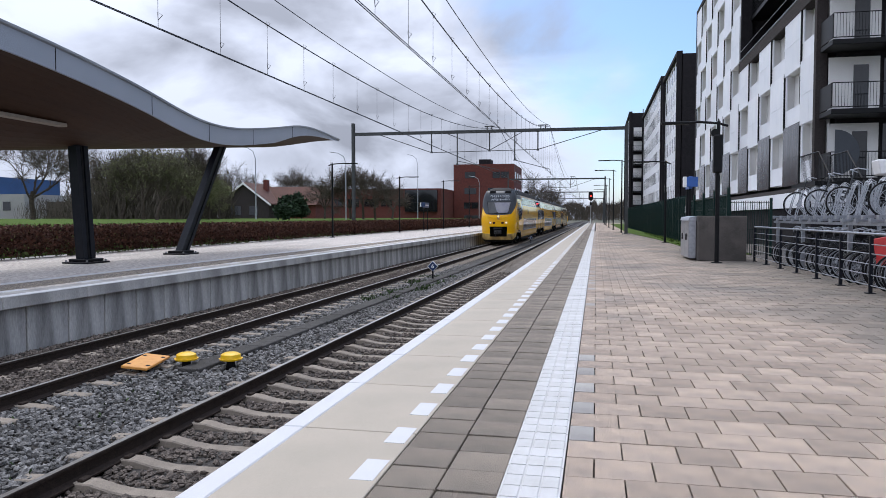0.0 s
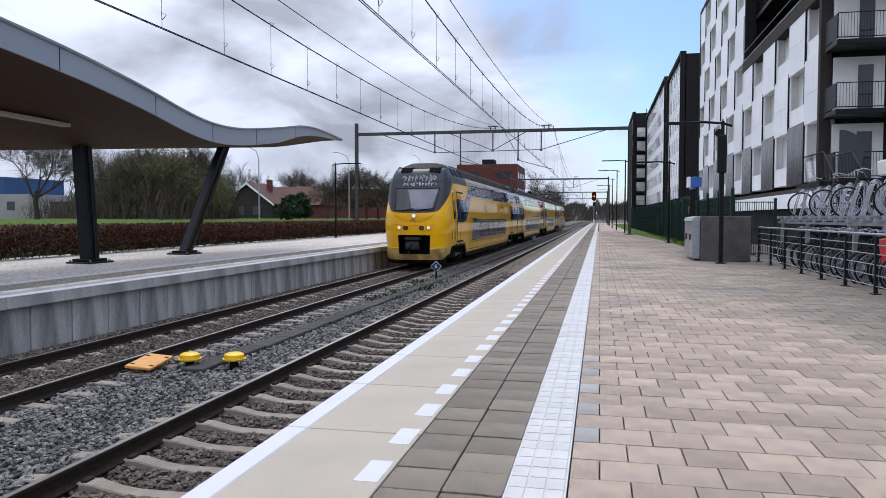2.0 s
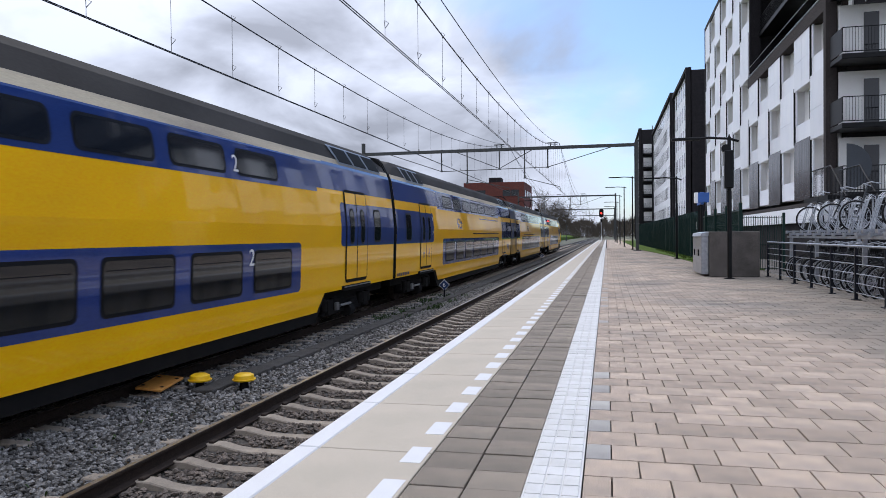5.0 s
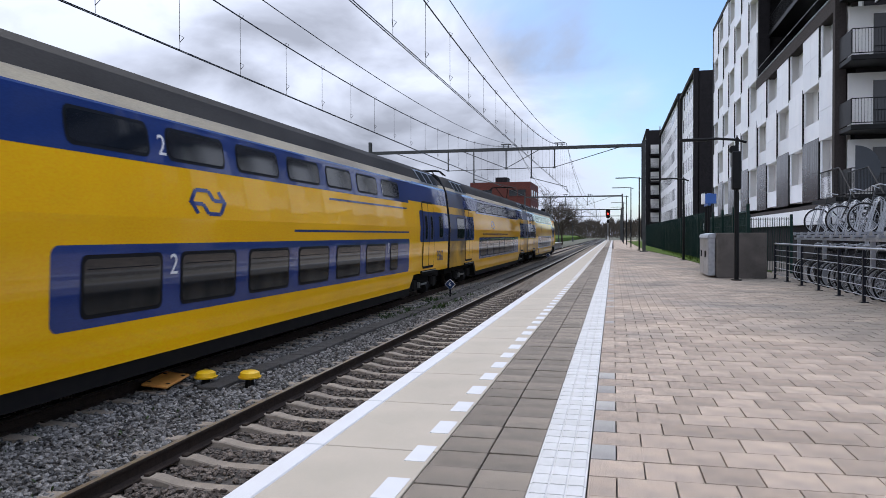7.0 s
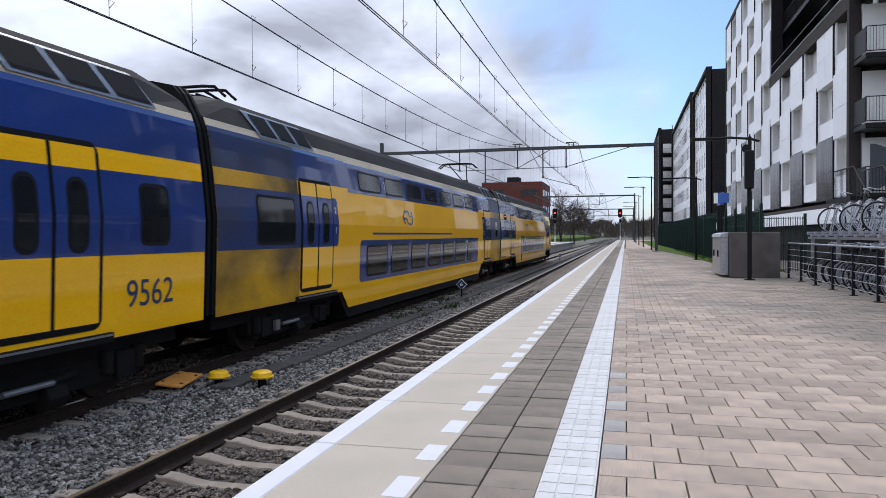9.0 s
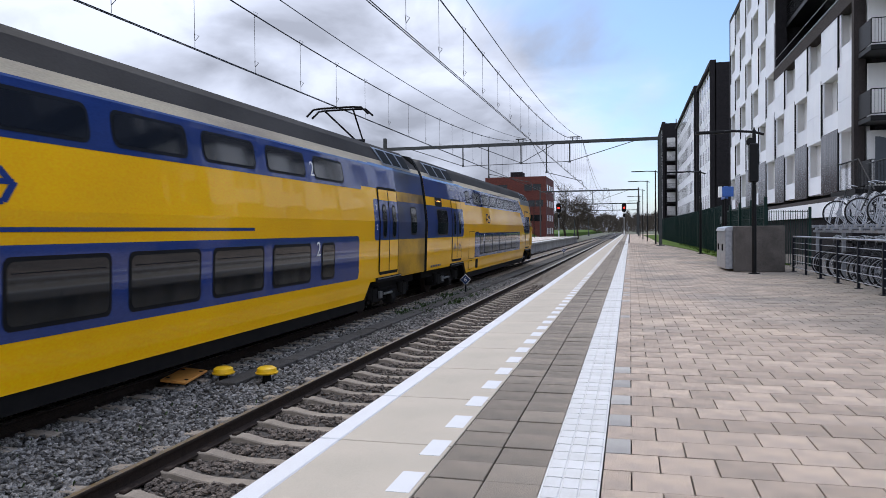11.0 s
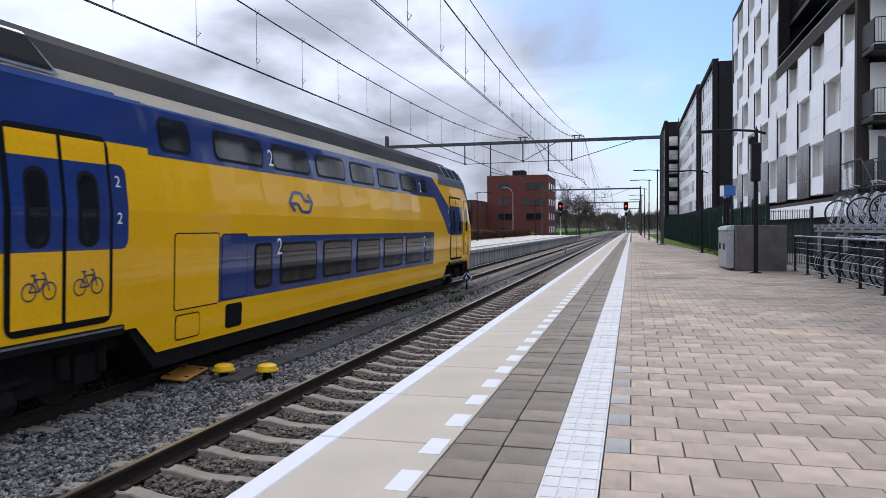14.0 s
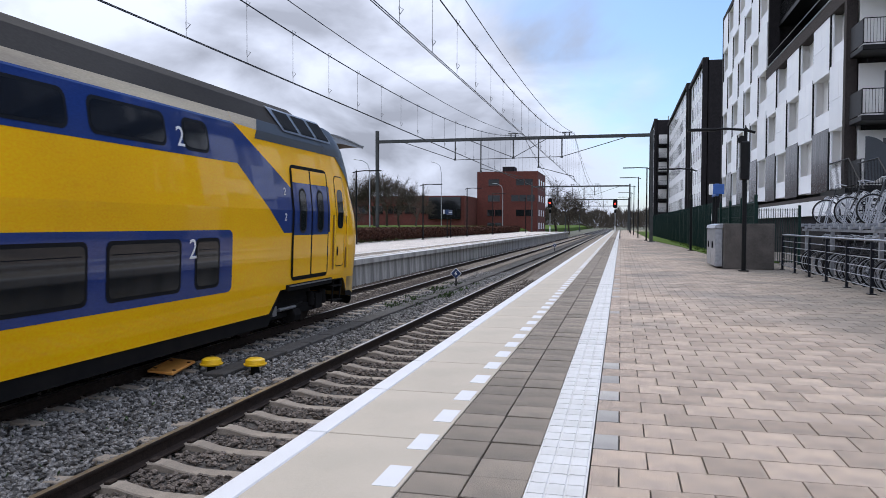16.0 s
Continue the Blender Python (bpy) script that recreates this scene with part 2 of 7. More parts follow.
# pale tone for the windscreen: a blind plus sky reflection put into the colour
M_SCREEN = mat("windscreen_blind_and_sheen", (0.22, 0.215, 0.24), (0.12, 0.12, 0.18), 1.6, 0.35, stain=0.5)
M_HEAD = glow("headlight_lit", (1.0, 0.66, 0.30), 0.55)
M_COUPLER = mat("coupler_grey", (0.035, 0.034, 0.035), (0.016, 0.015, 0.015), 5, 0.5, 0.3)
M_OCHRE = mat("shaded_ochre_recess", (0.35, 0.17, 0.004), None, 4, 0.5)
M_TAIL = mat("tail_light", (0.12, 0.03, 0.02), None, 5, 0.2)
M_LED = glow("amber_display", (1.0, 0.42, 0.08), 2.0)
M_REDLIGHT = glow("red_signal_light", (1.0, 0.03, 0.02), 3.0)
M_SAFETY = mat("safety_yellow", (0.85, 0.52, 0.01), (0.75, 0.42, 0.01), 6, 0.45, stain=0.2)
M_ORANGE = mat("ochre_board", (0.72, 0.33, 0.075), (0.6, 0.25, 0.05), 10, 0.6, bump=0.1, bscale=80)
M_SIGNBLUE = mat("sign_blue", (0.012, 0.035, 0.11), None, 5, 0.4)
M_SIGNMID = mat("sign_bright_blue", (0.03, 0.11, 0.38), None, 5, 0.4)
M_FASCIA = mat("canopy_fascia", (0.38, 0.41, 0.46), (0.34, 0.37, 0.41), 1.2, 0.45, 0.2)
M_CANOPYTOP = mat("canopy_roof", (0.3, 0.32, 0.34), None, 1.2, 0.6)
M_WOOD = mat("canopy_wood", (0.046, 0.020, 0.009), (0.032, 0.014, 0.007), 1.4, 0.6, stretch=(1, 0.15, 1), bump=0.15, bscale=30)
M_COLUMN = mat("column_dark", (0.010, 0.012, 0.017), (0.017, 0.02, 0.027), 3, 0.4)
M_FARPAVE = mat("far_platform_paving", (0.58, 0.52, 0.465), (0.40, 0.365, 0.33), 1.1, 0.85, bump=0.4, bscale=20, stretch=(1, 0.3, 1))
M_HEDGE = mat("hedge_leaf_brown", (0.095, 0.043, 0.03), (0.045, 0.022, 0.016), 3, 0.8, per=0.5, island=True)
M_HEDGE_G = mat("hedge_leaf_green", (0.075, 0.10, 0.022), (0.05, 0.06, 0.018), 3, 0.8, per=0.4, island=True)
M_GRASS = mat("grass", (0.085, 0.135, 0.028), (0.06, 0.09, 0.024), 3, 0.95, bump=0.8, bscale=60, spec=0.05)
M_BLADE = mat("grass_blade", (0.085, 0.135, 0.028), (0.06, 0.085, 0.024), 3, 0.9, spec=0.1, per=0.45, island=True)
M_WEED = mat("weed_leaf", (0.036, 0.062, 0.02), (0.026, 0.042, 0.014), 3, 0.8, per=0.4, island=True)
M_BARK = mat("bark", (0.075, 0.06, 0.048), (0.045, 0.036, 0.03), 6, 0.9, bump=0.5, bscale=30)
M_TWIG = mat("twig", (0.095, 0.08, 0.064), (0.06, 0.05, 0.04), 3, 0.9, per=0.4, island=True)
M_BUD = mat("spring_leaf", (0.15, 0.16, 0.062), (0.105, 0.11, 0.048), 3, 0.8, per=0.4, island=True)
M_EVERGREEN = mat("evergreen_leaf", (0.025, 0.045, 0.022), (0.012, 0.022, 0.012), 3, 0.7, per=0.5, island=True)
M_REDBRICK = mat("red_brick", (0.125, 0.034, 0.026), (0.09, 0.026, 0.02), 2.0, 0.9, bump=0.3, bscale=14, per=0.03)
M_DARKBRICK = mat("dark_brick", (0.022, 0.020, 0.022), (0.014, 0.013, 0.015), 3, 0.85, bump=0.5, bscale=25)
M_BRICKTRIM = mat("brown_brick_trim", (0.05, 0.042, 0.040), (0.028, 0.024, 0.024), 12, 0.85, bump=0.6, bscale=40)
M_PANEL = mat("white_facade_panel", (0.86, 0.87, 0.895), (0.74, 0.765, 0.82), 0.6, 0.3, stain=0.3, per=0.09)
M_PANELMETAL = mat("brushed_dark_panel", (0.17, 0.165, 0.16), (0.025, 0.024, 0.024), 3.0, 0.2, 1.0, stretch=(2, 2, 0.16), stain=0.5)
M_HOMEGLASS = dark_glass("home_glass", (0.10, 0.105, 0.11), 0.08)
M_LOGGIA = mat("loggia_plaster", (0.82, 0.81, 0.79), (0.72, 0.7, 0.68), 1.0, 0.8, stain=0.2)
M_FAINT = mat("far_wall", (0.34, 0.33, 0.32), (0.26, 0.25, 0.25), 0.3, 0.9)
M_FARBLUE = mat("far_blue_wall", (0.03, 0.08, 0.2), None, 0.3, 0.7)
M_TILE = mat("roof_tiles_orange", (0.115, 0.048, 0.034), (0.07, 0.034, 0.025), 4, 0.85, bump=0.5, bscale=20)
M_SOIL = mat("ground_soil", (0.11, 0.105, 0.075), (0.07, 0.08, 0.04), 0.3, 0.95, bump=0.4, bscale=10)
M_RED = mat("red_plastic", (0.6, 0.025, 0.03), None, 4, 0.5)
M_TYRE = mat("bicycle_tyre", (0.016, 0.016, 0.017), None, 4, 0.7)
M_BIKE = mat("bicycle_frame", (0.03, 0.033, 0.037), (0.03, 0.03, 0.03), 4, 0.4, 0.3, per=0.5)


# ---- mesh helpers ----
def box(bm, x0, x1, y0, y1, z0, z1, mi=0):
    v = [bm.verts.new((x, y, z)) for z in (z0, z1) for y in (y0, y1) for x in (x0, x1)]
    for f in ((0, 2, 3, 1), (4, 5, 7, 6), (0, 1, 5, 4), (2, 6, 7, 3), (0, 4, 6, 2), (1, 3, 7, 5)):
        bm.faces.new([v[i] for i in f]).material_index = mi
    return v


def rod(bm, a, b, r, r2=None, seg=8, caps=True):
    a, b = Vector(a), Vector(b)
    d = (b - a).normalized()
    s = d.orthogonal().normalized()
    t = d.cross(s)
    r2 = r if r2 is None else r2
    ra = [bm.verts.new(a + (s * math.cos(k * math.tau / seg) + t * math.sin(k * math.tau / seg)) * r) for k in range(seg)]
    rb = [bm.verts.new(b + (s * math.cos(k * math.tau / seg) + t * math.sin(k * math.tau / seg)) * r2) for k in range(seg)]
    for k in range(seg):
        bm.faces.new((ra[k], ra[(k + 1) % seg], rb[(k + 1) % seg], rb[k]))
    if caps:
        bm.faces.new(ra[::-1])
        bm.faces.new(rb)


def tube(bm, pts, r, seg=6):
    """One bent tube through the points."""
    pts = [Vector(p) for p in pts]
    pts = [p for k, p in enumerate(pts) if k == 0 or (p - pts[k - 1]).length > 1e-6]
    side, prev = None, None
    for k, p in enumerate(pts):
        d = (pts[min(k + 1, len(pts) - 1)] - pts[max(k - 1, 0)])
        if d.length < 1e-6:
            d = p - pts[k - 1]
        d.normalize()
        side = d.orthogonal().normalized() if side is None else (side - d * side.dot(d))
        if side.length < 1e-4:
            side = d.orthogonal()
        side.normalize()
        t = d.cross(side)
        ring = [bm.verts.new(p + (side * math.cos(a * math.tau / seg) + t * math.sin(a * math.tau / seg)) * r) for a in range(seg)]
        if prev:
            for a in range(seg):
                bm.faces.new((prev[a], prev[(a + 1) % seg], ring[(a + 1) % seg], ring[a]))
        else:
            bm.faces.new(ring[::-1])
        prev = ring
    bm.faces.new(prev)


def prism(bm, pts, axis, lo, hi, mi=0):
    """A polygon of (a, b) pairs, pushed along an axis: x takes (y, z), y takes (x, z), z takes (x, y)."""
    def at(p, h):
        return (h, *p) if axis == "x" else (p[0], h, p[1]) if axis == "y" else (*p, h)
    a = [bm.verts.new(at(p, lo)) for p in pts]
    b = [bm.verts.new(at(p, hi)) for p in pts]
    n = len(pts)
    for k in range(n):
        bm.faces.new((a[k], a[(k + 1) % n], b[(k + 1) % n], b[k])).material_index = mi
    bm.faces.new(a[::-1]).material_index = mi
    bm.faces.new(b).material_index = mi


def rounded(y0, y1, z0, z1, r, n=4):
    out = []
    for cy, cz, a0 in ((y1 - r, z1 - r, 0), (y0 + r, z1 - r, 90), (y0 + r, z0 + r, 180), (y1 - r, z0 + r, 270)):
        for k in range(n + 1):
            a = radians(a0 + 90 * k / n)
            out.append((cy + r * math.cos(a), cz + r * math.sin(a)))
    return out


def mesh_of(bm, name, mats, bevel=0.0, smooth=False):
    bmesh.ops.recalc_face_normals(bm, faces=bm.faces)
    if bevel:
        bmesh.ops.bevel(bm, geom=bm.edges[:], offset=bevel, segments=1, affect="EDGES")
    me = bpy.data.meshes.new(name)
    bm.to_mesh(me)
    bm.free()
    for m in (mats if isinstance(mats, (list, tuple)) else [mats]):
        me.materials.append(m)
    if smooth:
        me.shade_smooth()
        me.set_sharp_from_angle(angle=radians(35))
    return me


def part(name, bm, material, parent=None, label="", bevel=0.0, smooth=False, kind=""):
    ob = new(name, mesh_of(bm, name, material, bevel, smooth))
    if parent is not None:
        ob.parent = parent
    return tagged(ob, label=label, kind=kind)


def empty(name, m, label, category, group="", kind=""):
    ob = new(name)
    ob.empty_display_size = 0.2
    ob.matrix_basis = m
    return tagged(ob, label, category, group, kind)


def shared(name, me, parent, m):
    ob = new(name, me)
    ob.parent = parent
    ob.matrix_basis = m
    return ob


def raw(name, verts, faces, material, smooth=False):
    me = bpy.data.meshes.new(name)
    me.from_pydata([tuple(v) for v in verts], [], faces)
    me.materials.append(material)
    if smooth:
        me.shade_smooth()
    return new(name, me)


def boxes_mesh(name, cells, material):
    """Many boxes in one mesh: (x0, x1, y0, y1, z0, z1)."""
    vs, fs = [], []
    for x0, x1, y0, y1, z0, z1 in cells:
        o = len(vs)
        vs += [(x, y, z) for z in (z0, z1) for y in (y0, y1) for x in (x0, x1)]
        fs += [[o + i for i in f] for f in ((4, 5, 7, 6), (0, 1, 5, 4), (2, 6, 7, 3), (0, 4, 6, 2), (1, 3, 7, 5))]
    return raw(name, vs, fs, material)


def tile_mesh(name, sx, sy, h, c, material):
    """A paving stone on its centre, top at z = 0, with a worn edge c."""
    bm = bmesh.new()
    lo = [bm.verts.new((a * sx / 2, b * sy / 2, -h)) for a, b in ((-1, -1), (1, -1), (1, 1), (-1, 1))]
    mid = [bm.verts.new((a * sx / 2, b * sy / 2, -c)) for a, b in ((-1, -1), (1, -1), (1, 1), (-1, 1))]
    top = [bm.verts.new((a * (sx / 2 - c), b * (sy / 2 - c), 0)) for a, b in ((-1, -1), (1, -1), (1, 1), (-1, 1))]
    bm.faces.new(top)
    for k in range(4):
        j = (k + 1) % 4
        bm.faces.new((lo[k], lo[j], mid[j], mid[k]))
        bm.faces.new((mid[k], mid[j], top[j], top[k]))
    return mesh_of(bm, name, material)


def joined_tiles(name, spots, sx, sy, h, c, material):
    """Paving stones (x, y, dz) in one mesh."""
    vs, fs = [], []
    for x, y, dz in spots:
        o = len(vs)
        for a, b in ((-1, -1), (1, -1), (1, 1), (-1, 1)):
            vs.append((x + a * sx / 2, y + b * sy / 2, dz - h))
        for a, b in ((-1, -1), (1, -1), (1, 1), (-1, 1)):
            vs.append((x + a * (sx / 2 - c), y + b * (sy / 2 - c), dz))
        fs.append([o + 4, o + 5, o + 6, o + 7])
        for k in range(4):
            j = (k + 1) % 4
            fs.append([o + k, o + j, o + 4 + j, o + 4 + k])
    return raw(name, vs, fs, material)


# ---- ground, track bed, platforms ----
RAIL = -0.78                      # top of the rails below the platform
NEAR_TRACK, FAR_TRACK = -3.57, -7.52
EDGE, FAR_EDGE = -1.875, -9.35
P_END, FP_END = 178.0, 138.0       # where the two platforms end

bm = bmesh.new()
box(bm, -900, 900, -300, 1500, -1.5, -1.12)
tagged(part("ground", bm, M_SOIL), "grassy earth around the railway", "ground", kind="structure")

bm = bmesh.new()
prism(bm, [(-9.4, -1.2), (-9.4, -1.0), (-6.55, -1.0), (-6.2, -0.975), (-5.0, -0.975), (-4.6, -1.0), (-1.8, -1.0), (-1.8, -1.2)], "y", -40, 420)
tagged(part("track_bed", bm, M_BALLAST), "grey crushed stone bed under both tracks", "ballast", kind="structure")


def rail_mesh(x, y0, y1):
    prof = [(-0.075, -0.17), (-0.075, -0.155), (-0.012, -0.13), (-0.012, -0.045), (-0.036, -0.03), (-0.036, -0.006), (-0.028, 0), (0.028, 0),
            (0.036, -0.006), (0.036, -0.03), (0.012, -0.045), (0.012, -0.13), (0.075, -0.155), (0.075, -0.17)]
    bm = bmesh.new()
    prism(bm, [(x + a, RAIL + b) for a, b in prof], "y", y0, y1)
    for f in bm.faces:
        if f.normal.z > 0.6 or f.calc_center_median().z > RAIL - 0.004:
            f.material_index = 1
    bm.normal_update()
    for f in bm.faces:
        f.material_index = 1 if f.calc_center_median().z > RAIL - 0.002 else 0
    return bm


for cx, kind_of in ((NEAR_TRACK, "near"), (FAR_TRACK, "far")):
    tr = empty("railway_track", pose(cx, 0, 0), "steel rails with polished heads on concrete sleepers", "railway track", "two tracks", "structure")
    for sx in (-0.753, 0.753):
        bm = rail_mesh(sx, -40, 400)
        part("rail", bm, [M_RUST, M_RAILTOP], tr, "rust-brown rail with a polished head")
    # bi-hollow sleepers: high seats under the rails, dipped between
    bm = bmesh.new()
    zs = [(-1.28, 0.02), (-0.95, 0.03), (-0.55, 0.03), (-0.36, -0.012), (-0.2, -0.03), (0.2, -0.03), (0.36, -0.012), (0.55, 0.03), (0.95, 0.03), (1.28, 0.02)]
    top = [(a, -0.955 + b) for a, b in zs]
    prism(bm, [(-1.28, -1.05), *top, (1.28, -1.05)], "y", -0.085, 0.085)
    me = mesh_of(bm, "sleeper", M_SLEEPER, 0.012)
    bmc = bmesh.new()
    for sx in (-0.753, 0.753):
        for o in (-0.1, 0.1):
            box(bmc, sx + o - 0.03, sx + o + 0.03, -0.055, 0.055, -0.94, -0.9)
    clip = mesh_of(bmc, "rail_clip", M_RUST, 0.008)
    y = 1.6 + (0.3 if kind_of == "far" else 0.07)
    k = 0
    while y < 170:
        shared("sleeper", me, tr, pose(0, y, 0, 0, 0, random.uniform(-0.4, 0.4)))
        if y < 40:
            shared("rail_clip", clip, tr, pose(0, y, 0))
        y += 0.61
    for k in range(1, 18):
        shared("sleeper", me, tr, pose(0, (1.9 if kind_of == "far" else 1.67) - 0.61 * k, 0))


def stones(name, xr, yr, n, size, material, skip=(), bed=-0.965, between=None):
    """Loose broken stones: each a squashed, twisted solid of ten faces or so."""
    base = [(0, 0, 1), (0.9, 0, 0.3), (0.28, 0.85, 0.35), (-0.72, 0.53, 0.25), (-0.72, -0.53, 0.35), (0.28, -0.85, 0.25), (0.6, 0.5, -0.5), (-0.6, 0.1, -0.5), (0.1, -0.7, -0.5)]
    fc = [(0, 1, 2), (0, 2, 3), (0, 3, 4), (0, 4, 5), (0, 5, 1), (1, 6, 2), (2, 6, 3), (3, 6, 7), (3, 7, 4), (4, 7, 8), (4, 8, 5), (5, 8, 1), (1, 8, 6)]
    b = np.array(base)
    rng = np.random.default_rng(len(name) + n)
    vs, fs = [], []
    for _ in range(n):
        u = rng.random()
        y = yr[0] + (yr[1] - yr[0]) * u ** 1.6
        x = rng.uniform(*xr)
        if any(a < x < c for a, c in skip):
            continue
        if between and abs(x - between[0]) < 1.3 and (y - between[1] + 0.12) % 0.61 < 0.24:
            continue
        s = size * rng.uniform(0.6, 1.35)
        q = b * rng.uniform(0.65, 1.2, b.shape) * np.array([s, s * rng.uniform(0.7, 1.2), s * 0.75])
        a, t = rng.uniform(0, 6.28), rng.uniform(-0.7, 0.7)
        ca, sa, ct, st = math.cos(a), math.sin(a), math.cos(t), math.sin(t)
        r = np.array([[ca, -sa * ct, sa * st], [sa, ca * ct, -ca * st], [0, st, ct]])
        q = q @ r.T + np.array([x, y, bed + rng.uniform(-0.2, 0.55) * s])
        o = len(vs)
        vs += q.tolist()
        fs += [(i + o, j + o, l + o) for i, j, l in fc]
    return raw(name, vs, fs, material)


rails_x = [c + s * 0.753 for c in (NEAR_TRACK, FAR_TRACK) for s in (-1, 1)]
free = [(x - 0.07, x + 0.07) for x in rails_x]
tagged(stones("ballast_stones", (-6.75, -4.4), (3.6, 34), 27000, 0.033, M_STONE, free, -0.962), "loose grey broken stones between the two tracks", "ballast", kind="stuff")
tagged(stones("ballast_stones", (-4.4, -1.9), (3.0, 30), 21000, 0.032, M_STONE_R, free, -0.988, (NEAR_TRACK, 1.67)), "rust-stained broken stones within the platform track", "ballast", kind="stuff")
tagged(stones("ballast_stones", (-9.3, -6.7), (7.0, 36), 16000, 0.034, M_STONE_R, free, -0.958), "dark broken stones beside the far platform wall", "ballast", kind="stuff")

# cable duct of concrete covers in the six-foot way
duct = empty("cable_duct", pose(0, 0, 0), "dark concrete cable trough covers beside the track", "cable duct", kind="structure")
bm = bmesh.new()
box(bm, -0.17, 0.17, -0.49, 0.49, -0.06, 0)
me = mesh_of(bm, "cover", M_DUCT, 0.012)
y = 9.45
while y < 150:
    x = -5.75 if y < 10.5 else -5.72 + min(1, (y - 10.5) / 45) * 0.35
    shared("cover", me, duct, pose(x, y + 0.5, -0.89 + random.uniform(-0.008, 0.008), random.uniform(-0.5, 0.5), 0, random.uniform(-1, 1)))
    y += 1.0

# near platform
plat = empty("platform", pose(0, 0, 0), "paved station platform with white edge and tactile line", "platform", kind="structure")
bm = bmesh.new()
box(bm, EDGE + 0.12, 5.2, -30, P_END, -1.2, -0.08)
part("platform_body", bm, M_CONCRETE, plat)
bm = bmesh.new()
box(bm, EDGE + 0.13, 5.19, -30, P_END, -0.079, -0.02)
part("bedding", bm, M_JOINT, plat, "dark sand in the joints")
# edge slabs: white nosing and smooth beige top
bmw = bmesh.new()
box(bmw, EDGE - 0.03, EDGE + 0.114, -0.598, 0.598, -0.16, 0.004)
me_w = mesh_of(bmw, "nosing", M_WHITEPAINT, 0.008)
bmb = bmesh.new()
box(bmb, EDGE + 0.118, -1.046, -0.598, 0.598, -0.16, 0.002)
me_b = mesh_of(bmb, "edge_slab", M_BEIGE, 0.004)
y = 4.19 - 0.6 - 1.21 * 9
while y < P_END - 0.6:
    shared("nosing", me_w, plat, pose(0, y, 0))
    shared("edge_slab", me_b, plat, pose(0, y, 0))
    y += 1.21
bm = bmesh.new()
box(bm, -0.062, 0.062, -0.155, 0.155, -0.004, 0.0045)
me = mesh_of(bm, "edge_block", M_WHITEPAINT)
y = 3.545 - 0.605 * 18
while y < P_END - 0.5:
    shared("edge_block", me, plat, pose(-1.128, y, 0))
    y += 0.605

# three bands of paving, each with its nearest stones on their own
def paving(name, mesh, joined, cols, sx, sy, h, c, pitch_x, x0, pitch_y, y0, y_near, y_far, stagger=0.0, rough_z=0.0012):
    spots, n = [], 0
    row = 0
    y = y0
    while y < y_far:
        for k in range(cols):
            x = x0 + k * pitch_x + (stagger * pitch_x if row % 2 else 0)
            dz = random.gauss(0, rough_z) if rough_z else 0
            if y < y_near and n < 300 and abs(x) < 2.6:
                shared(name, mesh, plat, pose(x, y, dz, random.gauss(0, 0.05), random.gauss(0, 0.05), random.gauss(0, 0.2)))
                n += 1
            else:
                spots.append((x + random.gauss(0, 0.002), y, dz))
        y += pitch_y
        row += 1
    ob = joined_tiles(name + "_field", spots, sx, sy, h, c, joined)
    ob.parent = plat
    tagged(ob, kind="stuff")


paving("dark_slab", tile_mesh("dark_slab", 0.292, 0.291, 0.05, 0.003, M_DARKSLAB), M_DARKSLAB_J, 2, 0.292, 0.291, 0.05, 0.003, 0.301, -0.892, 0.302, 1.691, 30, 80, rough_z=0.002)

# far platform with its panelled retaining wall
fp = empty("far_platform", pose(0, 0, 0), "paved opposite platform on a stained concrete wall", "platform", kind="structure")
bm = bmesh.new()
box(bm, -19.5, FAR_EDGE - 0.25, -20, FP_END, -1.2, -0.02)
part("platform_body", bm, M_CONCRETE, fp)
bm = bmesh.new()
box(bm, -17.6, FAR_EDGE - 0.62, -20, FP_END, -0.019, 0.0)
part("paving", bm, M_FARPAVE, fp)
bm = bmesh.new()
box(bm, -0.6, 0.0, -0.997, 0.997, -0.2, 0.004)
me = mesh_of(bm, "edge_beam", M_CONCRETE, 0.012)
bm = bmesh.new()
box(bm, -0.22, 0.003, -0.985, 0.985, -0.002, 0.009)
me2 = mesh_of(bm, "edge_line", M_WHITEPAINT)
bm = bmesh.new()
box(bm, -0.1, 0.0, -0.488, 0.488, -1.0, -0.2)
me3 = mesh_of(bm, "wall_panel", M_WALLPANEL, 0.012)
bm = bmesh.new()
box(bm, -0.1, 0.1, -0.3, 0.3, -0.002, 0.005)
me4 = mesh_of(bm, "edge_block", M_WHITEPAINT)
y = -19
while y < FP_END:
    shared("edge_beam", me, fp, pose(FAR_EDGE, y, 0))
    shared("edge_line", me2, fp, pose(FAR_EDGE, y, 0))
    shared("edge_block", me4, fp, pose(FAR_EDGE - 0.75, y, 0))
    y += 2.0
bm = bmesh.new()
box(bm, FAR_EDGE - 2.1, FAR_EDGE - 1.8, -20, FP_END, -0.002, 0.004)
part("tactile_strip", bm, M_TACTILE, fp, "pale tactile guide strip")
y = -19.14
while y < FP_END:
    shared("wall_panel", me3, fp, pose(FAR_EDGE - 0.14, y, 0, 0, random.uniform(-0.5, 0.5), 0))
    y += 1.01
bm = bmesh.new()
box(bm, FAR_EDGE - 1.75, FAR_EDGE - 0.9, -20, FP_END, -0.002, 0.003)
part("dark_strip", bm, M_DARKSLAB, fp)


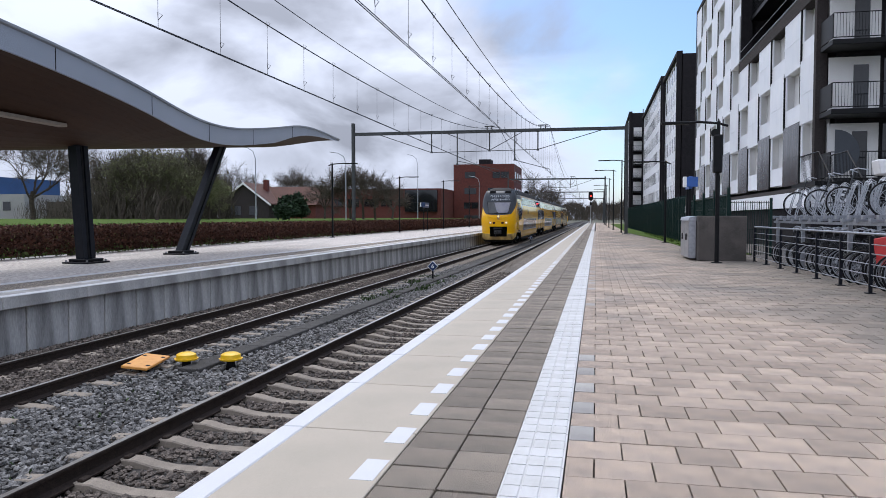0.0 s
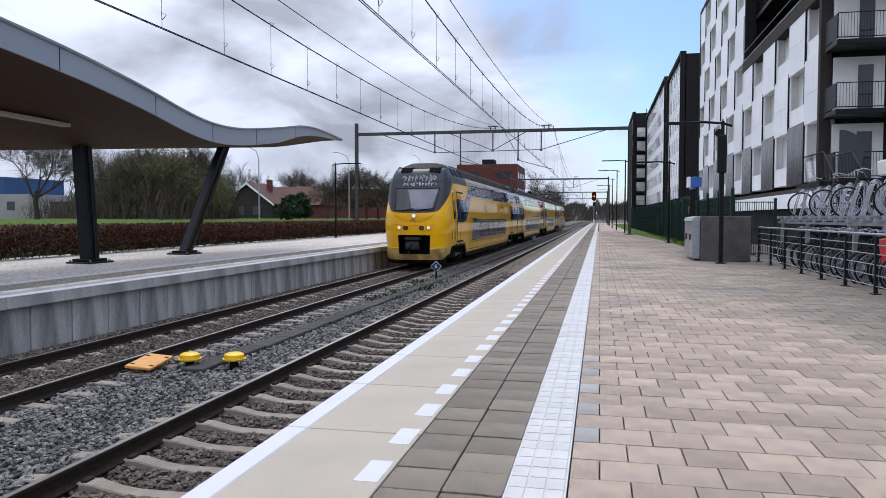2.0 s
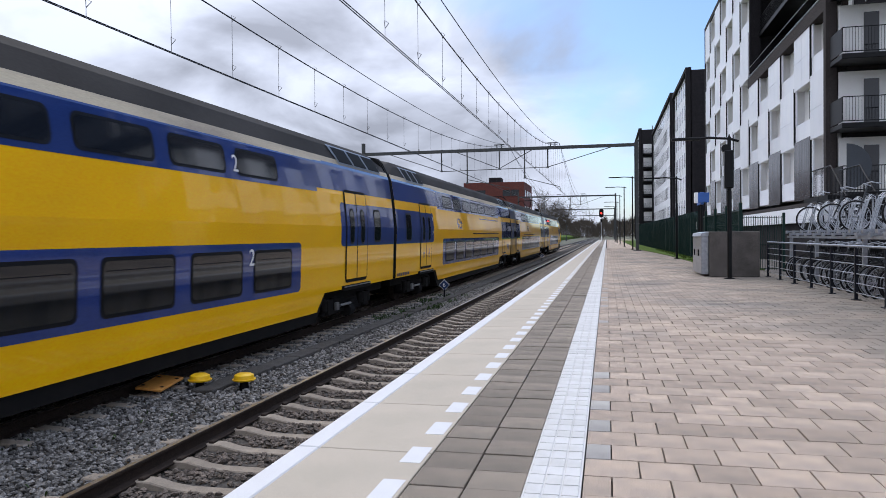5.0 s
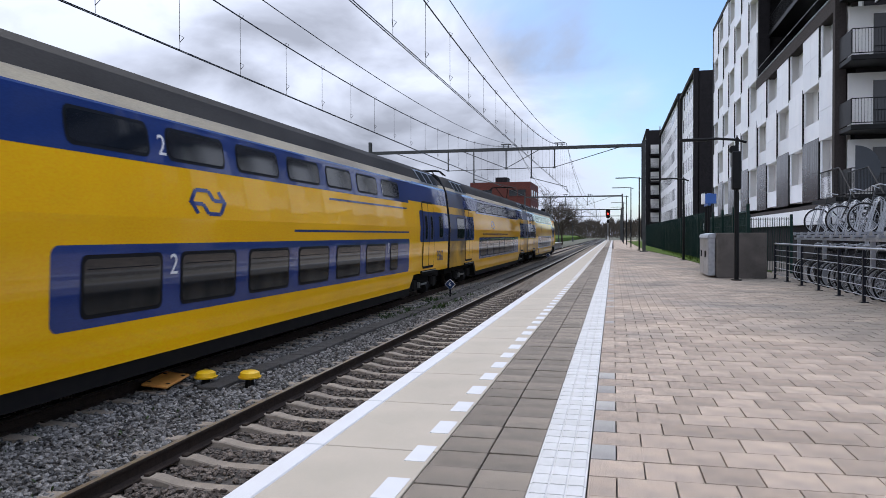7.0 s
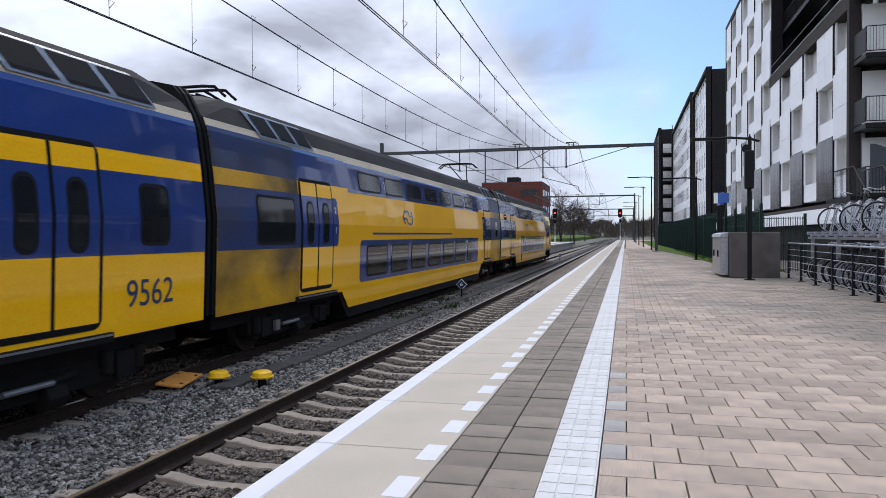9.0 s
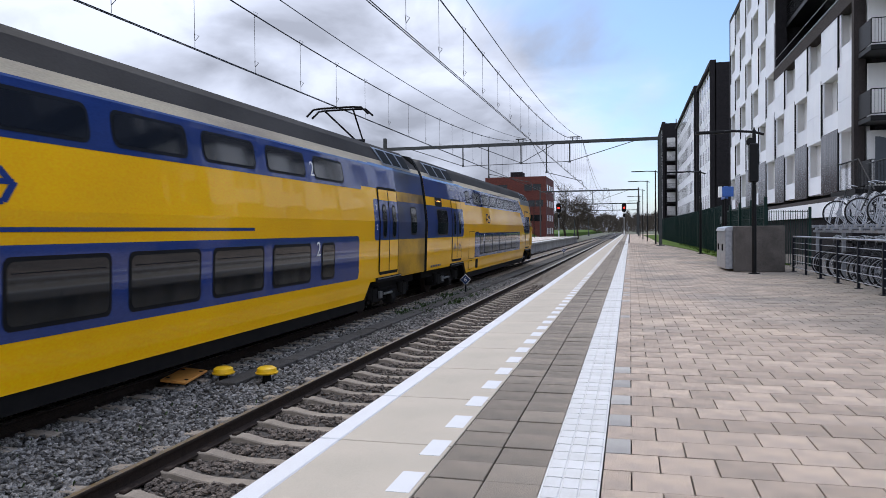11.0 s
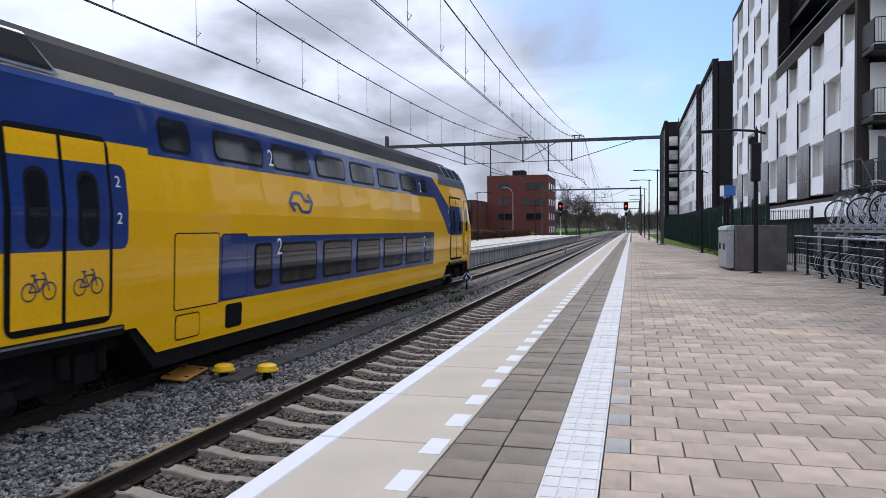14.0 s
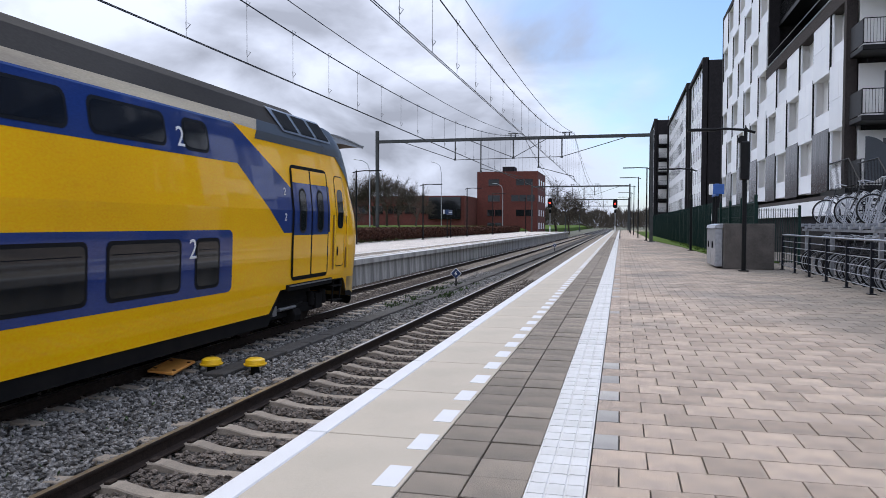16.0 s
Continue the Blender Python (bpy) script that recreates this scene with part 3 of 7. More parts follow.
# ---- the train ----
PROFILE = [(-0.50, 1.34), (-0.33, 1.355), (0.2, 1.38), (1.56, 1.43), (2.30, 1.365), (2.95, 1.275), (3.15, 1.20), (3.47, 1.04), (3.60, 0.92), (3.68, 0.55), (3.72, 0.0)]


def half(z):
    for (a, xa), (b, xb) in zip(PROFILE, PROFILE[1:]):
        if z <= b:
            return xa + (xb - xa) * max(0.0, (z - a)) / (b - a)
    return 0.0


def clip_z(poly, lo, hi):
    def cut(p, keep, at):
        out = []
        for a, b in zip(p, p[1:] + p[:1]):
            if keep(a[1]):
                out.append(a)
            if keep(a[1]) != keep(b[1]):
                k = (at - a[1]) / (b[1] - a[1])
                out.append((a[0] + (b[0] - a[0]) * k, at))
        return out
    p = cut(list(poly), lambda z: z >= lo, lo)
    return cut(p, lambda z: z <= hi, hi) if p else p


def skin(bm, poly, off, sides=(1, -1), mi=0):
    """A convex (y, z) shape laid on the coach's side, off metres proud of it."""
    knots = [z for z, _ in PROFILE]
    for lo, hi in zip(knots, knots[1:]):
        p = clip_z(poly, lo, hi)
        if len(p) < 3:
            continue
        for s in sides:
            try:
                bm.faces.new([bm.verts.new((s * (half(z) + off), y, z)) for y, z in p]).material_index = mi
            except ValueError:
                pass


def pane(name, poly, off, material, parent, frame_by=0.05, side=1, label=""):
    """A flush window: rubber frame and dark pane."""
    ys, zs = [p[0] for p in poly], [p[1] for p in poly]
    cy, cz = (min(ys) + max(ys)) / 2, (min(zs) + max(zs)) / 2
    ky, kz = 1 + 2 * frame_by / (max(ys) - min(ys)), 1 + 2 * frame_by / (max(zs) - min(zs))
    bm = bmesh.new()
    skin(bm, [(cy + (y - cy) * ky, cz + (z - cz) * kz) for y, z in poly], off, (side,))
    fr = part(name, bm, M_WINFRAME, parent, label)
    bm = bmesh.new()
    skin(bm, poly, off + 0.004, (side,))
    part("pane", bm, material, fr)
    return fr


def text_on(parent, words, y, z, size, material, name="lettering", side=1, off=0.012, ry=0.0):
    cu = bpy.data.curves.new(name, "FONT")
    cu.body, cu.size, cu.align_x, cu.align_y = words, size, "CENTER", "CENTER"
    cu.extrude = 0.001
    ob = new(name, cu)
    cu.materials.append(material)
    ob.parent = parent
    tilt = math.degrees(math.atan2(half(z + 0.1) - half(z - 0.1), 0.2))
    ob.matrix_basis = Matrix.Translation((side * (half(z) + off), y, z)) @ pose(0, 0, 0, 90, 0, 90) @ pose(0, 0, 0, -tilt * 0 + tilt, 0, 0)
    return ob


def stripes(parent, y0, y1, z, h, material, side=1):
    bm = bmesh.new()
    skin(bm, [(y0, z - h / 2), (y1, z - h / 2), (y1, z + h / 2), (y0, z + h / 2)], 0.007, (side,))
    return part("stripe", bm, material, parent)


def cycle_sign(parent, y, z):
    """A small dark bicycle drawn in thin lines on a door."""
    bm = bmesh.new()
    for o in (-0.14, 0.14):
        for k in range(12):
            a, b = k * math.tau / 12, (k + 1) * math.tau / 12
            skin(bm, [(y + o + r * math.cos(q), z + r * math.sin(q)) for r, q in ((0.085, a), (0.103, a), (0.103, b), (0.085, b))], 0.026, (1,))
    for a, b, c, d in ((-0.14, 0.0, -0.06, 0.13), (-0.06, 0.13, 0.09, 0.13), (0.0, 0.0, 0.09, 0.13), (0.14, 0.0, 0.07, 0.19), (-0.14, 0.0, 0.0, 0.0), (0.0, 0.0, -0.08, 0.18), (-0.12, 0.18, -0.04, 0.18), (0.03, 0.2, 0.08, 0.19)):
        n = math.hypot(c - a, d - b)
        ox, oz = -(d - b) / n * 0.009, (c - a) / n * 0.009
        skin(bm, [(y + a - ox, z + b - oz), (y + c - ox, z + d - oz), (y + c + ox, z + d + oz), (y + a + ox, z + b + oz)], 0.027, (1,))
    return part("pictogram", bm, M_SIGNBLUE, parent)


def pictogram(parent, y, z):
    """A small dark seated figure sign reduced to a ring and bars."""
    bm = bmesh.new()
    for k in range(10):
        a, b = k * math.tau / 10, (k + 1) * math.tau / 10
        skin(bm, [(y + r * math.cos(q), z + r * math.sin(q)) for r, q in ((0.08, a), (0.105, a), (0.105, b), (0.08, b))], 0.026, (1,))
    skin(bm, [(y - 0.03, z + 0.02), (y + 0.0, z + 0.02), (y + 0.0, z + 0.22), (y - 0.03, z + 0.22)], 0.027, (1,))
    skin(bm, [(y - 0.03, z + 0.04), (y + 0.1, z + 0.04), (y + 0.1, z + 0.065), (y - 0.03, z + 0.065)], 0.028, (1,))
    return part("pictogram", bm, M_SIGNBLUE, parent)


def emblem(parent, y, z, s, side=1):
    """The operator's mark as a plain pair of hooked bars."""
    bm = bmesh.new()
    t = 0.2 * s
    for pts in ([(-0.45, -0.1), (-1.0, -0.1), (-0.68, 0.6), (0.02, 0.6), (0.32, 0.1), (0.55, 0.1)], [(-0.95, 0.0), (-0.62, -0.6)],
                [(0.45, 0.1), (1.0, 0.1), (0.68, -0.6), (-0.02, -0.6), (-0.32, -0.1), (-0.55, -0.1)], [(0.95, 0.0), (0.62, 0.6)]):
        for (a, b), (c, d) in zip(pts, pts[1:]):
            dx, dz = c - a, d - b
            n = math.hypot(dx, dz)
            ox, oz = -dz / n * t / 2 / s, dx / n * t / 2 / s
            skin(bm, [(y + s * 1.35 * (a - ox), z + s * 0.8 * (b - oz)), (y + s * 1.35 * (c - ox), z + s * 0.8 * (d - oz)),
                      (y + s * 1.35 * (c + ox), z + s * 0.8 * (d + oz)), (y + s * 1.35 * (a + ox), z + s * 0.8 * (b + oz))], 0.008, (side,))
    return part("emblem", bm, M_BLUE, parent, "dark blue operator mark")


def bogie(parent, y):
    bm = bmesh.new()
    box(bm, -1.15, 1.15, y - 1.6, y + 1.6, -0.52, -0.34)
    for s in (-1, 1):
        box(bm, s * 1.02 - 0.1, s * 1.02 + 0.1, y - 1.75, y + 1.75, -0.42, -0.2)
        for w in (-1.25, 1.25):
            box(bm, s * 1.13 - 0.1, s * 1.13 + 0.1, y + w - 0.17, y + w + 0.17, -0.5, -0.16)
            rod(bm, (s * 1.16, y + w - 0.3, -0.42), (s * 1.16, y + w - 0.3, -0.12), 0.09)
            rod(bm, (s * 1.16, y + w + 0.3, -0.42), (s * 1.16, y + w + 0.3, -0.12), 0.09)
        rod(bm, (s * 1.2, y - 0.5, -0.36), (s * 1.2, y + 0.4, -0.3), 0.05)
        rod(bm, (s * 1.17, y - 0.15, -0.5), (s * 1.17, y + 0.15, -0.5), 0.16)
    bg = part("bogie", bm, M_UNDER, parent, "grimy black bogie frame", bevel=0.012)
    for w in (-1.25, 1.25):
        bm = bmesh.new()
        for s in (-1, 1):
            rod(bm, (s * 0.69, y + w, RAIL + 0.46), (s * 0.83, y + w, RAIL + 0.46), 0.46, seg=24)
            rod(bm, (s * 0.83, y + w, RAIL + 0.46), (s * 0.88, y + w, RAIL + 0.46), 0.16, seg=12)
        rod(bm, (-0.7, y + w, RAIL + 0.46), (0.7, y + w, RAIL + 0.46), 0.09)
        part("wheelset", bm, M_RUST, bg)
    for s in (1,):
        bm = bmesh.new()
        rod(bm, (s * 1.27, y - 0.75, -0.33), (s * 1.27, y - 0.05, -0.33), 0.035)
        box(bm, s * 1.24, s * 1.3, y - 1.05, y - 0.88, -0.42, -0.24)
        part("damper", bm, M_STEEL, bg, "light grey yaw damper")


def double_door(parent, y0, y1, side, cycles=False):
    ym = (y0 + y1) / 2
    bm = bmesh.new()
    skin(bm, rounded(y0 - 0.07, y1 + 0.07, 0.2, 2.44, 0.14), 0.010, (side,))
    seal = part("door", bm, M_RUBBER, parent, "double sliding door in a black rubber seal")
    for a, b in ((y0, ym - 0.03), (ym + 0.03, y1)):
        for lo, hi, m in ((0.28, 1.08, M_YELLOW), (1.08, 2.10, M_BLUE), (2.10, 2.37, M_YELLOW)):
            bm = bmesh.new()
            skin(bm, [(a, lo), (b, lo), (b, hi), (a, hi)], 0.020, (side,))
            part("leaf", bm, m, seal)
        c = (a + b) / 2
        bm = bmesh.new()
        skin(bm, rounded(c - 0.17, c + 0.17, 1.12, 2.0, 0.15), 0.024, (side,))
        skin(bm, rounded(c - 0.125, c + 0.125, 1.17, 1.95, 0.11), 0.028, (side,), 1)
        part("door_window", bm, [M_WINFRAME, M_WIN], seal)
    bm = bmesh.new()
    x = side * 1.43
    box(bm, min(x, x - side * 0.4), max(x, x - side * 0.4), y0 - 0.25, y1 + 0.25, 0.02, 0.14)
    part("step", bm, M_UNDER, parent, "black folding step", bevel=0.01)
    bm = bmesh.new()
    box(bm, min(x, x - side * 0.02) , max(x, x - side * 0.02) + 0.012, y0 - 0.2, y1 + 0.2, 0.1, 0.125)
    part("step_edge", bm, M_STEEL, parent)


def roof_grille(parent, y0, y1, n, side):
    bm = bmesh.new()
    poly = [(y0 + 0.2, 3.06), (y1, 3.06), (y1 - 0.3, 3.5), (y0 - 0.15, 3.5)]
    skin(bm, poly, 0.03, (side,))
    g = part("roof_grille", bm, M_STEEL, parent, "black louvred roof grille in a steel frame")
    w = (y1 - y0 - 0.2) / n
    for k in range(n):
        bm = bmesh.new()
        a = y0 + 0.1 + k * w
        skin(bm, [(a + 0.16, 3.10), (a + w + 0.02, 3.10), (a + w - 0.18, 3.46), (a - 0.04, 3.46)], 0.036, (side,))
        part("louvre", bm, M_RUBBER, g)


def underside(parent, y0, y1, slant0, slant1):
    """Low-floor skirt between the bogies, black and slanted at its ends."""
    bm = bmesh.new()
    prism(bm, [(slant0 - 0.55, 0.05), (slant0, -0.55), (slant1, -0.55), (slant1 + 0.55, 0.05)], "x", -1.33, 1.33)
    part("skirt", bm, M_UNDER, parent)
    bm = bmesh.new()
    box(bm, -1.1, 1.1, y0 + 0.3, y1 - 0.3, -0.2, 0.1)
    part("frame", bm, M_UNDER, parent)


def hull(parent, y0, y1, lo0, lo1):
    """Yellow body shell; its ends over the bogies stop higher than its low middle."""
    bm = bmesh.new()
    for s in (1, -1):
        skin(bm, [(y0, 0.06), (y1, 0.06), (y1, 3.15), (y0, 3.15)], 0.0, (s,))
        skin(bm, [(lo0, -0.33), (lo1, -0.33), (lo1 + 0.42, 0.06), (lo0 - 0.42, 0.06)], 0.0, (s,))
    for y in (y0, y1):
        pts = [(x, z) for z, x in PROFILE if 0.06 < z <= 3.15]
        ring = [(half(0.06), 0.06)] + pts + [(-x, z) for x, z in pts[::-1]] + [(-half(0.06), 0.06)]
        bm.faces.new([bm.verts.new((x, y, z)) for x, z in ring]).material_index = 1
    bmesh.ops.remove_doubles(bm, verts=bm.verts, dist=0.0005)
    part("body", bm, [M_YELLOW, M_RUBBER], parent, "yellow painted coach body")
    bm = bmesh.new()
    pts = [(x, z) for z, x in PROFILE if z >= 3.15]
    ring = pts + [(-x, z) for x, z in pts[-2::-1]]
    # the roof drops over the last metre towards the gangways
    rings = [[bm.verts.new((x, y, 3.15 + (z - 3.15) * k)) for x, z in ring] for y, k in ((y0, 0.6), (y0 + 0.95, 1.0), (y1 - 0.95, 1.0), (y1, 0.6))]
    for ra, rb in zip(rings, rings[1:]):
        for k in range(len(ring) - 1):
            bm.faces.new((ra[k], ra[k + 1], rb[k + 1], rb[k]))
    bm.faces.new(rings[0])
    bm.faces.new(rings[-1])
    bmesh.ops.remove_doubles(bm, verts=bm.verts, dist=0.0005)
    part("roof", bm, M_ROOF, parent, "dark grey grimy coach roof")


def band(parent, poly, material, name="livery_band", off=0.004, sides=(1, -1)):
    for side in sides:
        bm = bmesh.new()
        skin(bm, poly, off, (side,))
        part(name, bm, material, parent)


def vestibule(parent, y0, y1, inner):
    """Blue end of a coach with a thin yellow line under the roof; the lower blue ends in rounded corners just past the door."""
    end = y0 if abs(inner - y1) < abs(inner - y0) else y1
    d = 1 if inner > end else -1
    r = 0.12
    poly = [(end, 1.08), (inner - d * r, 1.08)] + [(inner - d * r + d * r * math.sin(q), 1.08 + r - r * math.cos(q)) for q in (0.5, 1.05)] + [(inner, 1.08 + r), (inner, 2.12 - r)]
    poly += [(inner - d * r + d * r * math.cos(q), 2.12 - r + r * math.sin(q)) for q in (0.5, 1.05)] + [(inner - d * r, 2.12), (end, 2.12)]
    band(parent, poly, M_BLUE)
    band(parent, [(y0, 2.39), (y1, 2.39), (y1, 3.03), (y0, 3.03)], M_BLUE)
    band(parent, [(y0, 3.03), (y1, 3.03), (y1, 3.15), (y0, 3.15)], M_CREAM)


def cab(parent, s, y_end):
    """The driver's end: a blunt rounded nose. s = -1: it points to -y; y_end is where the straight side begins."""
    def front(z):           # how far the nose reaches out ahead of y_end
        keys = [(-0.62, 0.92), (-0.5, 1.05), (-0.2, 1.16), (0.04, 1.2), (0.06, 1.17), (0.4, 1.22), (0.8, 1.26), (1.38, 1.25), (1.5, 1.22), (1.6, 1.16), (2.0, 0.9),
                (2.48, 0.6), (2.95, 0.31), (3.15, 0.15), (3.28, 0.0), (3.37, -0.22), (3.43, -0.6)]
        for (a, fa), (b, fb) in zip(keys, keys[1:]):
            if z <= b:
                return fa + (fb - fa) * max(0, z - a) / (b - a)
        return keys[-1][1]
    zs = [-0.62, -0.56, -0.45, -0.32, -0.2, -0.08, 0.03, 0.06, 0.2, 0.34, 0.46, 0.58, 0.72, 0.86, 1.0, 1.12, 1.24, 1.36, 1.48, 1.56, 1.65, 1.8, 2.0, 2.2, 2.4, 2.62, 2.79, 2.95, 3.06, 3.15,
          3.23, 3.30, 3.36, 3.42]
    nose_back = -1.3
    ts = [math.sin(k / 18 * math.pi / 2) for k in range(19)]

    def ease(v):
        v = max(0.0, min(1.0, v))
        return v * v * (3 - 2 * v)

    def point(t, z, off=0.0):
        """t in -2..2: -1..1 across the front, beyond along the sides."""
        u = abs(t)
        if z < 0.2:          # the skirt's lower edge sweeps up towards the bogie
            low = -0.62 + 0.68 * ease((u - 0.82) / 0.42)
            z = 0.2 + (z - 0.2) * (0.2 - low) / 0.82
        # the side's crease runs down as it comes round to the front
        drop = 0.62 * (1 - ease((u - 0.72) / 0.75)) * ease((2.6 - z) / 0.8)
        hw = half(min(max(z + drop, -0.5), 3.6)) - 0.03 * (1 - ease((u - 0.7) / 0.5)) - 0.35 * drop * ease((0.9 - z) / 1.0) * 0.25
        f = front(z)
        side = -0.05 if z < 1.48 else -0.05 - (z - 1.48) * 0.2
        side = min(side, f - 0.2)
        if u <= 1:
            x, y = hw * t + 0.09 * (1 - u ** 4), side + (f - side) * (1 - u ** 3.2) ** 0.42
            n = Vector((math.copysign(u ** 4, t), 1 - u ** 4, 0.25 if z > 1.5 else 0)).normalized()
        else:
            x, y = math.copysign(hw, t), side + (nose_back - side) * (u - 1)
            n = Vector((math.copysign(1, t), 0, 0))
        return Vector((x + n.x * off, y_end + s * (y + n.y * off), z + n.z * off))
    cols = [-2, -1.8, -1.6, -1.4, -1.2, -1.1] + [-v for v in ts[::-1]][:-1] + ts + [1.1, 1.2, 1.4, 1.6, 1.8, 2]
    bm = bmesh.new()
    grid = [[bm.verts.new(point(t, z)) for t in cols] for z in zs]
    for i in range(len(zs) - 1):
        for j in range(len(cols) - 1):
            tm, zm = (cols[j] + cols[j + 1]) / 2, (zs[i] + zs[i + 1]) / 2
            if -0.2 < zm < 0.58 and abs(tm) < 0.48:
                continue
            f = bm.faces.new((grid[i][j], grid[i][j + 1], grid[i + 1][j + 1], grid[i + 1][j]))
            if zm < -0.5:
                f.material_index = 3
            elif zm < 0.045 and abs(tm) < 1.05:
                f.material_index = 2
            elif zm > 2.79 or (zm > 1.65 and (f.calc_center_median().y - y_end) * s > 1.14 - (zm - 1.5) * 1.27):
                f.material_index = 1
    bm.faces.new(grid[-1])
    part("nose", bm, [M_YELLOW, M_ANTH, M_SKIRT, M_UNDER], parent, "yellow rounded nose over a grimy pale skirt", smooth=True)
    # coupler well
    bm = bmesh.new()
    yb = y_end + s * 0.5
    y0, y1 = sorted((yb, yb + s * 0.5))
    for x in (-0.62, 0.8):
        box(bm, x - 0.03, x + 0.03, y0, y1, -0.24, 0.6)
    box(bm, -0.8, 0.98, min(yb, yb - s * 0.05), max(yb, yb - s * 0.05), -0.3, 0.66)
    box(bm, -0.62, 0.8, y0, y1, 0.6, 0.64)
    box(bm, -0.62, 0.8, y0, y1, -0.28, -0.24)
    part("coupler_well", bm, M_RUBBER, parent)
    bm = bmesh.new()
    yc = y_end + s * 0.32
    rod(bm, (0.05, yc + s * 0.2, 0.12), (0.05, yc + s * 0.75, 0.12), 0.14, seg=12)
    box(bm, -0.25, 0.3, min(yc + s * 0.7, yc + s * 0.98), max(yc + s * 0.7, yc + s * 0.98), -0.02, 0.3)
    rod(bm, (-0.12, yc + s * 0.95, 0.12), (-0.12, yc + s * 1.1, 0.12), 0.12, 0.08, seg=14)
    rod(bm, (0.16, yc + s * 0.95, 0.12), (0.16, yc + s * 1.0, 0.12), 0.1, seg=14)
    box(bm, -0.3, 0.36, min(yc + s * 0.5, yc + s * 0.9), max(yc + s * 0.5, yc + s * 0.9), 0.36, 0.5)
    tube(bm, [(-0.1, yc + s * 0.95, -0.02), (-0.14, yc + s * 0.98, -0.12), (-0.06, yc + s * 1.0, -0.22)], 0.018)
    part("coupler", bm, M_COUPLER, parent, "dark grey automatic coupler", bevel=0.02)

    # anthracite mask from under the windscreen up over the forehead, its edge slanting back to the roof
    def mask_edge(z):
        want = 1.05 - (z - 1.5) * 1.32 + 0.35 * max(0.0, (1.6 - z) / 0.12) ** 2 * 0.5 if z < 2.79 else -1.3
        lo, hi = 0.0, 2.0
        for _ in range(30):
            mid = (lo + hi) / 2
            if (point(mid, z).y - y_end) * s > want:
                lo = mid
            else:
                hi = mid
        return hi
    bm = bmesh.new()
    rows = []
    for z in [1.48 + k * 0.02 for k in range(8)] + [1.64 + k * 0.05 for k in range(23)] + [2.785, 2.795] + [2.85 + k * 0.057 for k in range(11)]:
        e = mask_edge(z)
        rows.append([bm.verts.new(point(-e + 2 * e * j / 60, z, 0.014)) for j in range(61)])
    for ra, rb in zip(rows, rows[1:]):
        for j in range(60):
            bm.faces.new((ra[j], ra[j + 1], rb[j + 1], rb[j]))
    part("cab_mask", bm, M_ANTH, parent, "anthracite painted cab front", smooth=True)
    # bulged panel under the windscreen with a curved lower lip
    bm = bmesh.new()
    rows = []
    for k in range(5):
        row = []
        for j in range(33):
            t = -0.62 + 1.24 * j / 32
            zb = 1.10 + 0.34 * (abs(t) / 0.62) ** 3
            row.append(bm.verts.new(point(t, zb + (1.475 - zb) * k / 4, 0.03 if k else 0.0)))
        rows.append(row)
    for ra, rb in zip(rows, rows[1:]):
        for j in range(32):
            bm.faces.new((ra[j], ra[j + 1], rb[j + 1], rb[j]))
    part("nose_panel", bm, M_YELLOW, parent, smooth=True)
    bm = bmesh.new()
    tube(bm, [point(-0.62 + 1.24 * j / 12, 1.0 + 0.02 * abs(j - 6) / 6, 0.02) for j in range(13)], 0.013)
    part("grab_rail", bm, M_YELLOW, parent)

    # windscreen
    def patch(name, t0, t1, z0, z1, off, m, label="", n=18, t0b=None, t1b=None, holder=None):
        bm = bmesh.new()
        t0b, t1b = t0 if t0b is None else t0b, t1 if t1b is None else t1b
        rows = []
        for i in range(11):
            k = i / 10
            a, b, z = t0 + (t0b - t0) * k, t1 + (t1b - t1) * k, z0 + (z1 - z0) * k
            rows.append([bm.verts.new(point(a + (b - a) * j / n, z, off)) for j in range(n + 1)])
        for ra, rb in zip(rows, rows[1:]):
            for j in range(n):
                bm.faces.new((ra[j], ra[j + 1], rb[j + 1], rb[j]))
        return part(name, bm, m, holder or parent, label, smooth=True)
    patch("windscreen_seal", -0.61, 0.61, 1.565, 2.53, 0.019, M_RUBBER, t0b=-0.735, t1b=0.735)
    ws = patch("windscreen", -0.585, 0.585, 1.60, 2.49, 0.024, M_WIN, "dark curved windscreen", t0b=-0.71, t1b=0.71)
    # pale patch laid over the glass: partly a blind, partly a painted sky reflection
    if s < 0:
        patch("blind_and_sheen", -0.08, 0.54, 1.64, 2.45, 0.030, M_SCREEN, "pale blind and painted sky reflection on the windscreen", t0b=-0.3, t1b=0.67, holder=ws)
    for t in (-0.36, 0.12):
        bm = bmesh.new()
        tube(bm, [point(t, 1.53, 0.04), point(t + 0.12, 1.6, 0.07), point(t + 0.48 if t > 0 else t + 0.34, 1.66, 0.05)], 0.016)
        part("wiper", bm, M_RUBBER, parent)
    # lamps in their yellow surrounds
    for t, m, z in ((-0.44, M_HEAD, 0.885), (-0.24, M_TAIL, 0.868), (0.24, M_TAIL, 0.868), (0.44, M_HEAD, 0.885)):
        p = point(t, z, -0.02)
        n = Vector((t * 0.2, s, 0)).normalized()
        bm = bmesh.new()
        q = [(p.x + a, z + b) for a, b in rounded(-0.125, 0.125, -0.105, 0.105, 0.06)]
        prism(bm, q, "y", *sorted((p.y, p.y + s * 0.045)))
        h = part("headlight" if m is M_HEAD else "tail_light", bm, M_YELLOW, parent, bevel=0.008)
        bm = bmesh.new()
        prism(bm, [(p.x + a, z + b) for a, b in rounded(-0.098, 0.098, -0.08, 0.08, 0.05)], "y", *sorted((p.y + s * 0.03, p.y + s * 0.052)))
